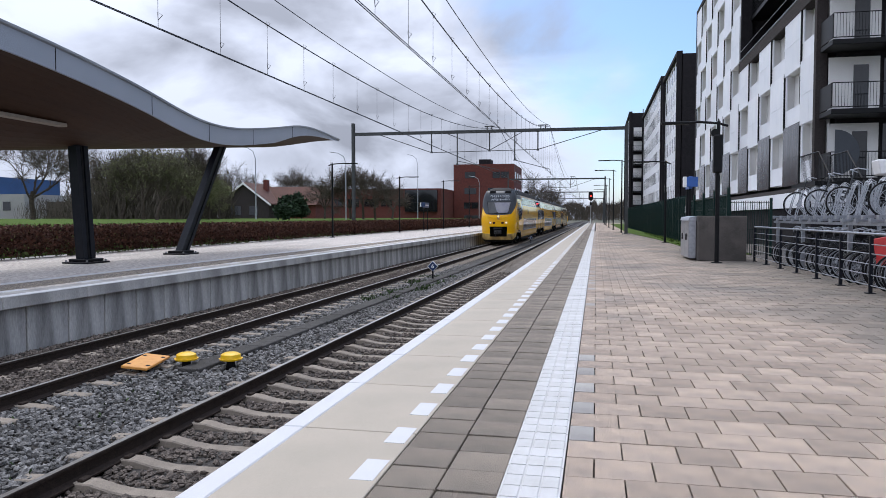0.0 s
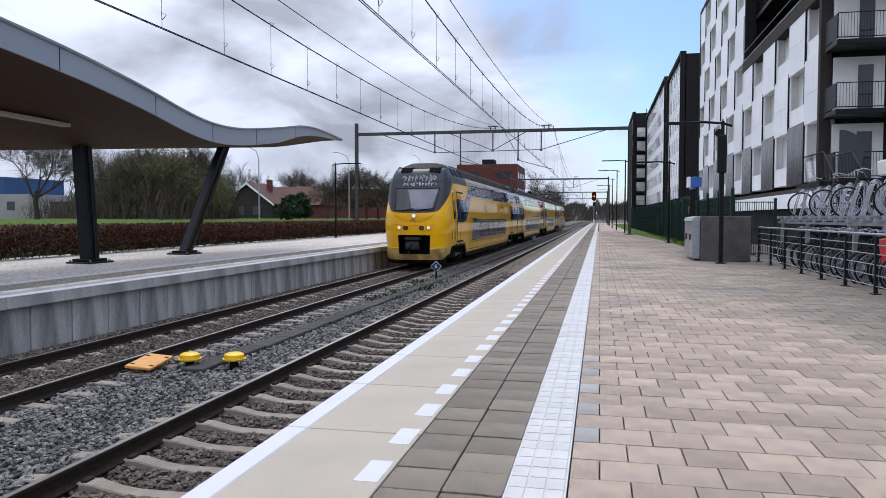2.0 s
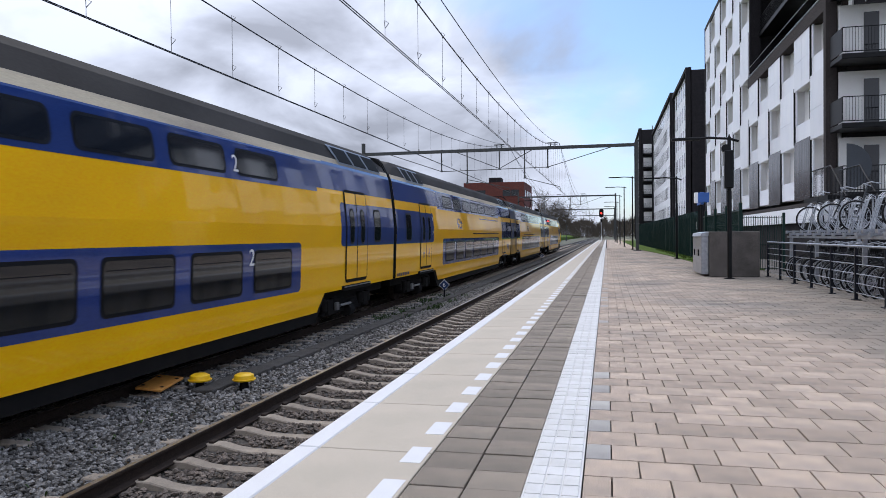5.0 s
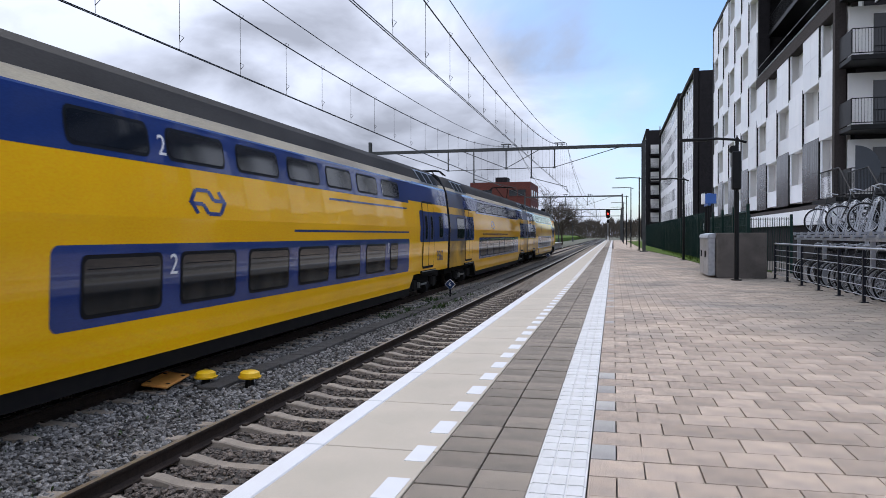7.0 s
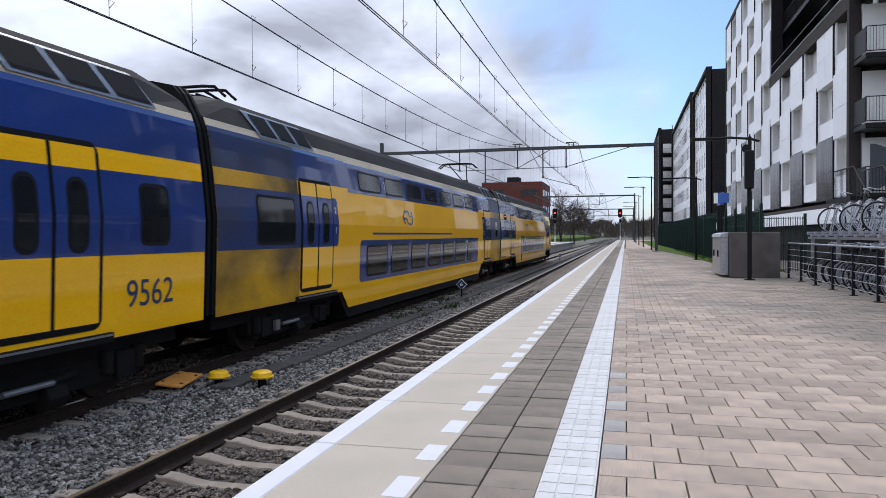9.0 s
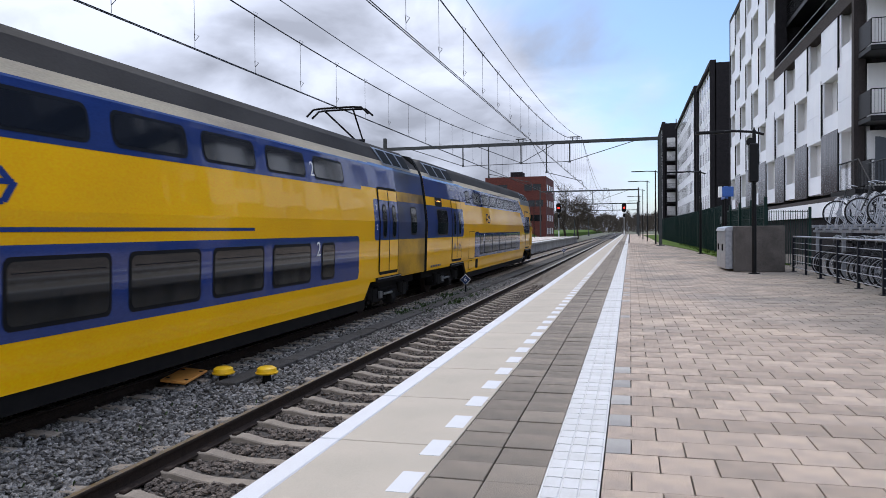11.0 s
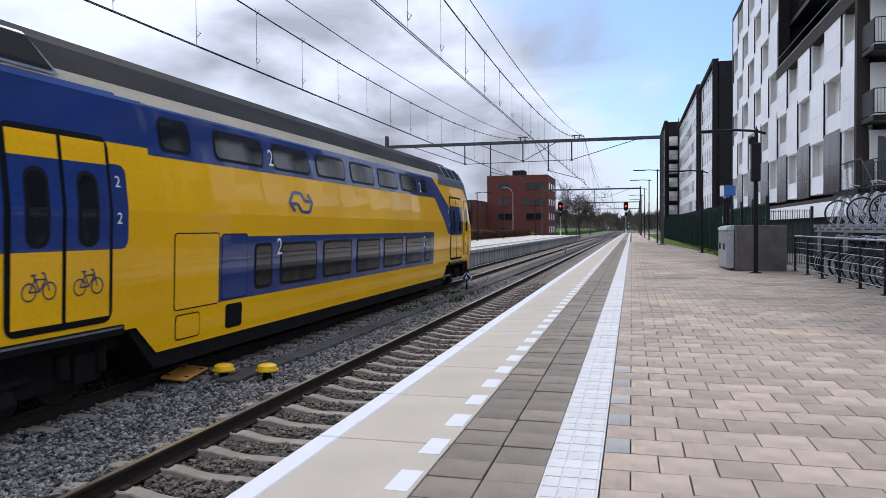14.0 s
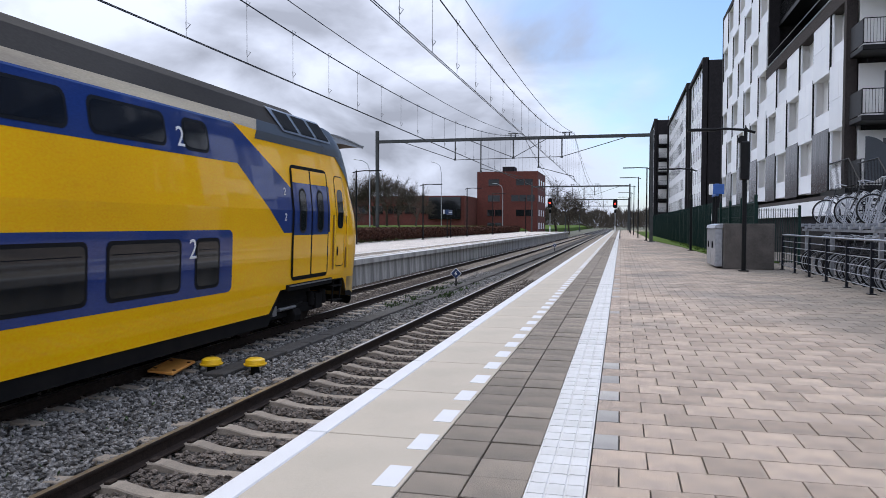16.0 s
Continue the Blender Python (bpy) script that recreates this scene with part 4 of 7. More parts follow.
        part("bezel", bm, M_RUBBER if m is M_TAIL else M_STEEL, h)
        bm = bmesh.new()
        rod(bm, p + n * 0.03, p + n * 0.06, 0.066, seg=20)
        part("lens", bm, m, h)
    p = point(0.01, 1.372, -0.01)
    bm = bmesh.new()
    rod(bm, p, p + Vector((0, s * 0.06, 0)), 0.13, 0.115, seg=24)
    h = part("headlight", bm, M_STEEL, parent)
    bm = bmesh.new()
    rod(bm, p, p + Vector((0, s * 0.07, 0)), 0.08, seg=20)
    part("lens", bm, M_HEAD, h)
    bm = bmesh.new()
    for pts in ([(-0.12, 1.17), (-0.07, 1.21), (0.01, 1.21), (0.06, 1.15), (0.12, 1.17)], [(-0.1, 1.16), (-0.05, 1.13)], [(0.02, 1.13), (0.07, 1.13)]):
        tube(bm, [point(a / 1.4, b, 0.036) for a, b in pts], 0.014, 4)
    part("emblem", bm, M_BLUE, parent, "small blue operator mark")
    # spray-painted scrawl over the windscreen: angular strokes that cannot be read as words
    bm = bmesh.new()
    rnd = random.Random(5)
    for z0, h, t0, t1, n, r in ((2.79, 0.27, -0.62, 0.6, 10, 0.011), (2.6, 0.15, -0.5, 0.64, 11, 0.014)):
        for k in range(n):
            a = t0 + (t1 - t0) * (k + 0.08) / n
            w = (t1 - t0) / n * 0.8
            up, lo_ = z0 + h * rnd.uniform(0.8, 1.1), z0 + h * rnd.uniform(-0.1, 0.15)
            if rnd.random() < 0.7:
                tube(bm, [point(a + w * rnd.uniform(0, 0.2), up, 0.03), point(a + w * rnd.uniform(0, 0.3), lo_, 0.03)], r, 4)
            pts = [(rnd.uniform(0, 0.3), 0.9), (rnd.uniform(0.7, 1.0), rnd.uniform(0.6, 0.95)), (rnd.uniform(0.2, 0.5), 0.5), (rnd.uniform(0.7, 1.0), rnd.uniform(0.1, 0.4)), (rnd.uniform(0, 0.4), 0.02)]
            tube(bm, [point(a + w * q, lo_ + (up - lo_) * v, 0.03) for q, v in pts[:rnd.choice((3, 4, 5))]], r, 4)
    pts = [(0.53 + 0.06 * math.cos(q), 2.95 + 0.09 * math.sin(q)) for q in np.linspace(0, math.tau, 17)]
    tube(bm, [point(a, b, 0.03) for a, b in pts], 0.011, 4)
    if s < 0:
        part("graffiti", bm, M_GRAFF, parent, "white spray-painted scrawl")
    else:
        bm.free()
    # driver's door on both sides
    for side in (1, -1):
        a, b = sorted((y_end - s * 0.36, y_end - s * 0.88))
        bm = bmesh.new()
        skin(bm, rounded(a, b, 0.36, 2.36, 0.1), 0.006, (side,))
        d = part("cab_door", bm, M_RUBBER, parent)
        bm = bmesh.new()
        skin(bm, rounded(a + 0.022, b - 0.022, 0.38, 2.338, 0.09), 0.010, (side,))
        part("leaf", bm, M_YELLOW, d)
        bm = bmesh.new()
        skin(bm, rounded(a + 0.09, b - 0.09, 1.2, 2.06, 0.12), 0.016, (side,))
        part("door_window", bm, M_WIN, d)
        bm = bmesh.new()
        skin(bm, rounded(b - 0.16 if s < 0 else a + 0.08, b - 0.08 if s < 0 else a + 0.16, 0.62, 0.74, 0.02), 0.018, (side,))
        part("latch", bm, M_RUBBER, d)
        bm = bmesh.new()
        skin(bm, rounded(a + 0.1, a + 0.16, 0.6, 0.8, 0.02), 0.018, (side,))
        part("handle", bm, M_RUBBER, d)
        for yy in ((a - 0.1, b + 0.12) if side > 0 else ()):
            bm = bmesh.new()
            skin(bm, rounded(yy - 0.05, yy + 0.05, 0.3, 1.5, 0.04), 0.006, (side,))
            g = part("handrail_recess", bm, M_OCHRE, parent)
            bm = bmesh.new()
            rod(bm, (side * (half(0.9) + 0.03), yy, 0.32), (side * (half(1.5) + 0.03), yy, 1.48), 0.016)
            part("grab_rail", bm, M_SAFETY, g)
        # foot rungs behind the skirt
        if side > 0:
            bm = bmesh.new()
            for yy in (a + 0.04, b - 0.04):
                rod(bm, (1.36, yy, 0.1), (1.3, yy, -0.45), 0.02)
            for z in (-0.08, -0.4):
                box(bm, 1.2, 1.36, a, b, z - 0.015, z + 0.015)
            part("foot_rung", bm, M_UNDER, parent)
        band(parent, [(y_end - s * 1.25, 2.79), (y_end - s * 4.3, 2.79), (y_end - s * 4.05, 3.16), (y_end - s * 1.25, 3.16)], M_ANTH, "roof_edge", 0.008, (side,))
        a, b = sorted((y_end - s * 0.75, y_end - s * 3.3))
        roof_grille(parent, a, b, 3, side)
    # horn covers on the brow, and the rise to the coach roof
    for x in (-0.72, 0.5):
        bm = bmesh.new()
        a, b = (y_end + s * 0.12, y_end - s * 0.42)
        lo = [bm.verts.new(v) for v in ((x - 0.06, a, 3.2), (x + 0.46, a, 3.2), (x + 0.46, b, 3.4), (x - 0.06, b, 3.4))]
        hi = [bm.verts.new(v) for v in ((x, a - s * 0.1, 3.41), (x + 0.4, a - s * 0.1, 3.41), (x + 0.4, b, 3.47), (x, b, 3.47))]
        bm.faces.new(hi)
        bm.faces.new(lo[::-1])
        for k in range(4):
            bm.faces.new((lo[k], lo[(k + 1) % 4], hi[(k + 1) % 4], hi[k]))
        part("horn_cover", bm, M_RUBBER, parent, bevel=0.015)
    bm = bmesh.new()
    rings = []
    for d, w, z in ((0.35, 0.62, 3.42), (0.7, 0.78, 3.58), (1.05, 0.84, 3.68), (2.4, 0.86, 3.71)):
        rings.append([bm.verts.new((q * w * 1.1, y_end - s * d, 3.4 + (z - 3.4) * h)) for q, h in ((-1.12, 0.0), (-1, 0.45), (-0.6, 0.95), (0, 1.0), (0.6, 0.95), (1, 0.45), (1.12, 0.0))])
    for ra, rb in zip(rings, rings[1:]):
        for k in range(6):
            bm.faces.new((ra[k], ra[k + 1], rb[k + 1], rb[k]))
    bm.faces.new(rings[0])
    part("roof_dome", bm, M_ROOF, parent, smooth=True)


def windows(parent, uppers, lowers, small=()):
    for side in (1, -1):
        for a, b in uppers:
            pane("upper_window", rounded(a, b, 2.42, 2.81, 0.11), 0.010, M_WINUP, parent, 0.045, side)
        for a, b in lowers:
            pane("lower_window", rounded(a, b, 0.36, 1.03, 0.09), 0.010, M_WIN, parent, 0.05, side)
            bm = bmesh.new()
            skin(bm, [(a + 0.06, 0.90), (b - 0.06, 0.90), (b - 0.06, 0.912), (a + 0.06, 0.912)], 0.017, (side,))
            part("vent_bar", bm, M_WINFRAME, parent)


def deck_bands(parent, u0, u1, l0, l1):
    """Upper blue window band with the cream line above, and the lower blue panel with rounded corners."""
    band(parent, [(u0, 2.30), (u1, 2.30), (u1, 2.98), (u0, 2.98)], M_BLUE)
    band(parent, [(u0, 2.98), (u1, 2.98), (u1, 3.15), (u0, 3.15)], M_CREAM)
    for side in (1, -1):
        bm = bmesh.new()
        skin(bm, rounded(l0, l1, 0.2, 1.2, 0.12), 0.004, (side,))
        part("livery_band", bm, M_BLUE, parent)


def gangway(parent, y0, y1):
    bm = bmesh.new()
    n = 4
    for k in range(n):
        a = y0 + (y1 - y0) * k / n
        w = (y1 - y0) / n
        sc = 0.985 if k % 2 else 0.955
        ring = [(x * sc, z) for z, x in PROFILE if 0.1 < z]
        pts = [(half(0.1) * sc, 0.1)] + ring + [(-x, z) for x, z in ring[-2::-1]] + [(-half(0.1) * sc, 0.1)]
        prism(bm, pts, "y", a, a + w)
    part("gangway_bellows", bm, M_RUBBER, parent, "black rubber gangway bellows")


def aerial(parent, y):
    bm = bmesh.new()
    box(bm, -0.03, 0.03, y - 0.08, y + 0.08, 3.64, 3.9)
    part("aerial", bm, M_ROOF, parent, bevel=0.02)


def coach(label, u0, u1):
    mid = (u0 + u1) / 2
    c = empty("train_coach", pose(FAR_TRACK, mid, 0), label, "train coach", "coaches of one train")
    c["mid"] = mid
    return c, mid


COACHES = []


def end_coach(label, nose_u, tail_u, s, door, far_door, uppers, lowers, hatches, big_window=False):
    """s = -1: the driver's end is the first one to come."""
    c, m = coach(label, min(nose_u, tail_u), max(nose_u, tail_u))
    r = lambda pairs: [(a - m, b - m) for a, b in pairs]
    ne, te = nose_u - m, tail_u - m
    y0, y1 = sorted((ne - s * 1.3, te))
    l0, l1 = sorted((ne - s * 3.9, te - (-s) * 5.7))
    hull(c, y0, y1, l0, l1)
    cab(c, s, ne)
    underside(c, y0, y1, l0, l1)
    up0, up1 = sorted((ne - s * 5.0, te + s * 5.6))
    lb = sorted((ne - s * 5.25, te + s * 6.6))
    deck_bands(c, up0, up1, *lb)
    # slanted blue sweep from the upper band down to the first door
    band(c, [(ne - s * 5.0, 2.98), (ne - s * 2.9, 1.9), (ne - s * 2.9, 1.13), (ne - s * 3.4, 1.13), (ne - s * 5.0, 2.3)], M_BLUE)
    band(c, [(ne - s * 1.2, 1.13), (ne - s * 2.95, 1.13), (ne - s * 2.95, 2.1), (ne - s * 1.2, 2.1)], M_BLUE)
    band(c, [(ne - s * 4.0, 2.94), (ne - s * 5.0, 2.98), (ne - s * 5.0, 3.16), (ne - s * 4.0, 3.16)], M_CREAM, off=0.006)
    a, b = sorted((te, te + s * 5.1))
    vestibule(c, a, b, far_door[1] - m + 0.36 if s > 0 else far_door[0] - m - 0.36)
    a, b = sorted((te + s * 5.1, te + s * 5.7))
    band(c, [(a, 2.39), (b, 2.39), (b, 3.0), (a, 3.0)], M_BLUE)
    band(c, [(a, 3.0), (b, 3.0), (b, 3.15), (a, 3.15)], M_CREAM)
    windows(c, r(uppers), r(lowers))
    for side in (1, -1):
        double_door(c, door[0] - m, door[1] - m, side)
        double_door(c, far_door[0] - m, far_door[1] - m, side)
        a, b = sorted((te + s * 0.7, te + s * 4.2))
        roof_grille(c, a, b, 3, side)
        for kind, h0, h1, z0, z1, mm in hatches:
            bm = bmesh.new()
            skin(bm, rounded(h0 - m, h1 - m, z0, z1, 0.06), 0.007, (side,))
            h = part("hatch", bm, M_RUBBER, c)
            bm = bmesh.new()
            skin(bm, rounded(h0 - m + 0.018, h1 - m - 0.018, z0 + 0.018, z1 - 0.018, 0.05), 0.010, (side,))
            part("cover", bm, mm, h)
        bm = bmesh.new()
        w0 = te + s * (1.3 if not big_window else 1.25)
        w1 = te + s * (1.8 if not big_window else 2.6)
        pane("vestibule_window", rounded(*sorted((w0, w1)), 1.2, 1.98, 0.1), 0.010, M_WIN, c, 0.05, side)
        bm.free()
    bogie(c, ne - s * 2.6)
    bogie(c, te + s * 3.3)
    aerial(c, (ne + te) / 2)
    COACHES.append(c)
    return c, m


def middle_coach(label, u0, u1, doors, uppers, lowers, lb, vents):
    c, m = coach(label, u0, u1)
    r = lambda pairs: [(a - m, b - m) for a, b in pairs]
    y0, y1 = u0 - m, u1 - m
    l0, l1 = y0 + 5.6, y1 - 5.2
    hull(c, y0, y1, l0, l1)
    underside(c, y0, y1, l0, l1)
    deck_bands(c, y0 + 5.6, y1 - 5.3, lb[0] - m, lb[1] - m)
    vestibule(c, y0, y0 + 5.1, doors[0][1] - m + 0.36)
    vestibule(c, y1 - 4.6, y1, doors[1][0] - m - 0.4)
    for a, b in ((y0 + 5.1, y0 + 5.6), (y1 - 5.3, y1 - 4.6)):
        band(c, [(a, 2.39), (b, 2.39), (b, 3.0), (a, 3.0)], M_BLUE)
        band(c, [(a, 3.0), (b, 3.0), (b, 3.15), (a, 3.15)], M_CREAM)
    windows(c, r(uppers), r(lowers))
    for side in (1, -1):
        for d in doors:
            double_door(c, d[0] - m, d[1] - m, side)
        pane("vestibule_window", rounded(y0 + vents[0], y0 + vents[1], 1.2, 1.98, 0.08), 0.010, M_WIN, c, 0.05, side)
        pane("vestibule_window", rounded(y1 - 1.45, y1 - 0.92, 1.24, 1.96, 0.1), 0.010, M_WIN, c, 0.05, side)
        roof_grille(c, y0 + 1.5, y0 + 4.0, 3, side)
        roof_grille(c, y1 - 3.6, y1 - 0.9, 3, side)
    bogie(c, y0 + 3.2)
    bogie(c, y1 - 2.8)
    aerial(c, 0.0)
    gangway(c, y0 - 0.3, y0)
    COACHES.append(c)
    return c, m


def run(start, n, step, w):
    return [(start + k * step, start + k * step + w) for k in range(n)]


c1, m1 = end_coach("yellow and blue double-deck driving coach with lit headlights", 45.7, 70.95, -1, (47.05, 48.56), (67.0, 68.5),
                   [(50.2, 50.8), (51.2, 51.75)] + run(52.14, 6, 1.95, 1.52), [(53.34, 53.95)] + run(54.35, 5, 2.0, 1.5),
                   [("door", 50.26, 51.0, 0.18, 1.27, M_YELLOW), ("door", 51.02, 52.08, 0.18, 1.27, M_BLUE), ("door", 52.29, 53.03, 0.3, 1.22, M_BLUE),
                    ("flap", 50.3, 50.95, -0.22, 0.12, M_YELLOW), ("flap", 51.2, 51.85, -0.22, 0.12, M_YELLOW), ("flap", 52.3, 52.9, -0.22, 0.12, M_YELLOW)])
c2, m2 = middle_coach("yellow and blue double-deck middle coach", 71.25, 97.57, [(74.15, 75.65), (93.85, 95.3)], run(77.92, 6, 1.97, 1.5) + [(89.75, 91.3)],
                      run(78.08, 6, 2.03, 1.5) + [(90.27, 90.93)], (77.55, 92.2), (1.1, 1.65))
c3, m3 = middle_coach("yellow and blue double-deck coach with sooty end and raised pantograph", 97.9, 124.0, [(100.95, 102.44), (119.84, 121.3)], run(104.3, 7, 1.97, 1.5),
                      run(104.65, 6, 1.91, 1.5) + [(116.3, 116.9)], (104.15, 118.4), (1.3, 2.7))
c4, m4 = end_coach("yellow and blue double-deck driving coach at the tail", 149.3, 124.3, 1, (146.3, 147.95), (127.6, 129.05),
                   [(130.2, 130.85)] + run(131.55, 6, 1.872, 1.45) + [(142.85, 143.45)], [(132.63, 133.15)] + run(133.55, 5, 1.89, 1.47) + [(143.03, 143.61)],
                   [("door", 130.36, 131.5, 0.18, 1.27, M_YELLOW), ("door", 131.56, 132.35, 0.22, 1.25, M_BLUE), ("flap", 130.4, 131.0, -0.24, 0.12, M_YELLOW), ("flap", 131.7, 132.2, -0.24, 0.14, M_RUBBER)], True)
for c, u in ((c1, 70.95), (c3, 124.0)):
    gangway(c, u - c["mid"], u + 0.3 - c["mid"])
for c, us in ((c1, (55.15,)), (c2, (80.82,)), (c3, (109.3 - 1.2,)), (c4, (134.39,))):
    for u in us:
        for side in (1, -1):
            emblem(c, u - c["mid"], 1.82, 0.37, side)
for c, marks in ((c1, (("2", 53.88, 2.62), ("2", 54.15, 0.8), ("2", 61.7, 2.62), ("2", 62.1, 0.85), ("2", 49.05, 1.9), ("2", 49.1, 1.4))),
                 (c2, (("2", 75.85, 1.9), ("2", 75.85, 1.42), ("2", 79.62, 2.62), ("2", 79.77, 0.8), ("1", 89.62, 2.62), ("1", 89.95, 0.85))),
                 (c3, (("1", 106.08, 2.62), ("1", 106.4, 0.8), ("2", 102.64, 1.85), ("1", 102.64, 1.42), ("2", 115.88, 2.62), ("2", 115.98, 0.85), ("2", 119.62, 1.9), ("2", 119.62, 1.4))),
                 (c4, (("2", 142.62, 2.6), ("2", 142.8, 0.82), ("2", 145.95, 1.9), ("2", 145.95, 1.42), ("2", 133.2, 2.62), ("2", 133.34, 0.9), ("2", 129.24, 1.9), ("2", 129.24, 1.45)))):
    for w, u, z in marks:
        big = z > 2.5 or z < 1.0
        text_on(c, w, u - c["mid"] + (0.12 if big else 0.0), z - 0.06 if z > 2.5 else z + 0.09 if big else z, 0.42 if big else 0.2, M_WHITE, "numeral")
text_on(c2, "9562", 96.30 - m2, 0.56, 0.50, M_SIGNBLUE, "number", off=0.010)
for a, b, z in ((85.8, 92.0, 2.12), (83.9, 92.1, 1.40)):
    stripes(c2, a - m2, b - m2, z, 0.045, M_BLUE)
stripes(c3, 105.0 - m3, 113.5 - m3, 1.36, 0.05, M_BLUE)
for u in (74.53, 75.28):
    pictogram(c2, u - c2["mid"], 0.66)
for u in (127.97, 128.7):
    cycle_sign(c4, u - c4["mid"], 0.66)
for k in range(7):
    stripes(c2, 71.4 - m2 + k * 0.2, 71.4 - m2 + k * 0.2 + 0.14, 0.15, 0.09, M_SIGNBLUE)
for k in range(6):
    stripes(c4, 124.75 - m4 + k * 0.22, 124.75 - m4 + k * 0.22 + 0.16, 0.17, 0.07, M_SIGNBLUE)
bm = bmesh.new()
skin(bm, rounded(125.36 - m4, 126.25 - m4, 2.1, 2.4, 0.08), 0.010, (1,))
disp = part("destination_display", bm, M_RUBBER, c4, "black destination display with amber dots")
bm = bmesh.new()
for k in range(9):
    skin(bm, [(125.5 - m4 + k * 0.066, 2.27), (125.55 - m4 + k * 0.066, 2.27), (125.55 - m4 + k * 0.066, 2.29), (125.5 - m4 + k * 0.066, 2.29)], 0.016, (1,))
part("dots", bm, M_LED, disp)


for c, a, b in ((c3, 97.9, 100.85), (c3, 121.4, 124.0)):
    for z0, z1, m in ((0.07, 1.08, M_SOOTY), (1.08, 2.12, M_SOOTBLUE), (2.12, 2.39, M_SOOTY), (2.39, 3.03, M_SOOTBLUE)):
        band(c, [(a - c["mid"], z0), (b - c["mid"], z0), (b - c["mid"], z1), (a - c["mid"], z1)], m, "sooty_patch", 0.006)


def pantograph(parent, y, up):
    bm = bmesh.new()
    z0, top = 3.72, (4.6 if up else 3.9)
    for x in (-0.45, 0.45):
        for dy in (-0.5, 0.5):
            rod(bm, (x, y + dy, 3.55), (x, y + dy, z0), 0.05)
            rod(bm, (x, y + dy, z0 - 0.1), (x, y + dy, z0 - 0.02), 0.09)
        tube(bm, [(x, y - 0.7, z0), (x, y + 0.7, z0)], 0.03)
    pg = part("pantograph", bm, M_UNDER, parent, "black pantograph with two carbon strips")
    knee = y + (1.15 if up else 1.4)
    zk = z0 + (0.2 if up else 0.05)
    bm = bmesh.new()
    tube(bm, [(-0.3, y - 0.6, z0), (-0.12, knee, zk)], 0.035)
    tube(bm, [(0.3, y - 0.6, z0), (0.12, knee, zk)], 0.035)
    tube(bm, [(-0.15, knee, zk), (0.15, knee, zk)], 0.045)
    tube(bm, [(-0.1, knee, zk), (-0.4, y - 0.35, top - 0.06)], 0.025)
    tube(bm, [(0.1, knee, zk), (0.4, y - 0.35, top - 0.06)], 0.025)
    part("arm", bm, M_UNDER, pg)
    for dy in (-0.5, -0.15):
        bm = bmesh.new()
        tube(bm, [(-0.88, y + dy, top - 0.2), (-0.68, y + dy, top - 0.02), (-0.45, y + dy, top), (0.45, y + dy, top), (0.68, y + dy, top - 0.02), (0.88, y + dy, top - 0.2)], 0.028)
        part("carbon_strip", bm, M_UNDER, pg)


pantograph(c3, 99.6 - m3, False)
pantograph(c3, 121.1 - m3, True)

TRAIN_WAY = [(0, -11.86), (0.5, -4.71), (1, 2.23), (1.5, 8.98), (2, 15.53), (2.5, 21.92), (3, 28.11), (3.5, 34.11), (4, 39.62), (4.5, 45.07), (5, 50.48), (5.5, 55.81), (6, 60.98), (6.5, 65.93), (7, 70.68), (7.5, 75.27), (8, 79.67), (8.5, 83.88), (9, 87.90), (9.5, 91.76), (10, 95.46), (10.5, 99.02), (11, 102.46), (11.5, 105.81), (12, 109.07), (12.5, 112.26), (13, 115.40), (13.5, 118.50), (14, 121.56), (14.5, 124.59), (15, 127.58), (15.5, 130.52), (16, 133.38)]


def motions():
    """The whole train rolls in along its track and slows down."""
    for c in COACHES:
        walk(c, [(t, pose(FAR_TRACK, c["mid"] - d, 0)) for t, d in TRAIN_WAY])


# ---- things on the track ----
for x, y, lab in ((-5.99, 9.82, "yellow domed track marker on a black foot"), (-5.34, 9.96, "yellow domed track marker beside the cable duct")):
    mk = empty("track_marker", pose(x, y, -0.97), lab, "track marker", "pair of yellow track markers")
    bm = bmesh.new()
    rod(bm, (0, 0, -0.04), (0, 0, 0.14), 0.075, 0.06, seg=14)
    part("foot", bm, M_RUBBER, mk)
    bm = bmesh.new()
    for z0, z1, r0, r1 in ((0.14, 0.162, 0.165, 0.175), (0.162, 0.222, 0.152, 0.143), (0.222, 0.245, 0.143, 0.10)):
        rod(bm, (0, 0, z0), (0, 0, z1), r0, r1, seg=20)
    part("cap", bm, M_SAFETY, mk, "bright yellow cap", smooth=True)
brd = empty("track_board", pose(-6.48, 9.55, -0.83, 2, 6, 10), "ochre board with four dark holes leaning on the rail", "board")
bm = bmesh.new()
box(bm, -0.19, 0.19, -0.40, 0.40, -0.02, 0.02)
part("board", bm, M_ORANGE, brd, bevel=0.008)
for a, b in ((-0.14, -0.26), (0.14, -0.26), (-0.14, 0.26), (0.14, 0.26)):
    bm = bmesh.new()
    rod(bm, (a, b, 0.018), (a, b, 0.024), 0.03, seg=12)
    part("hole", bm, M_RUBBER, brd)


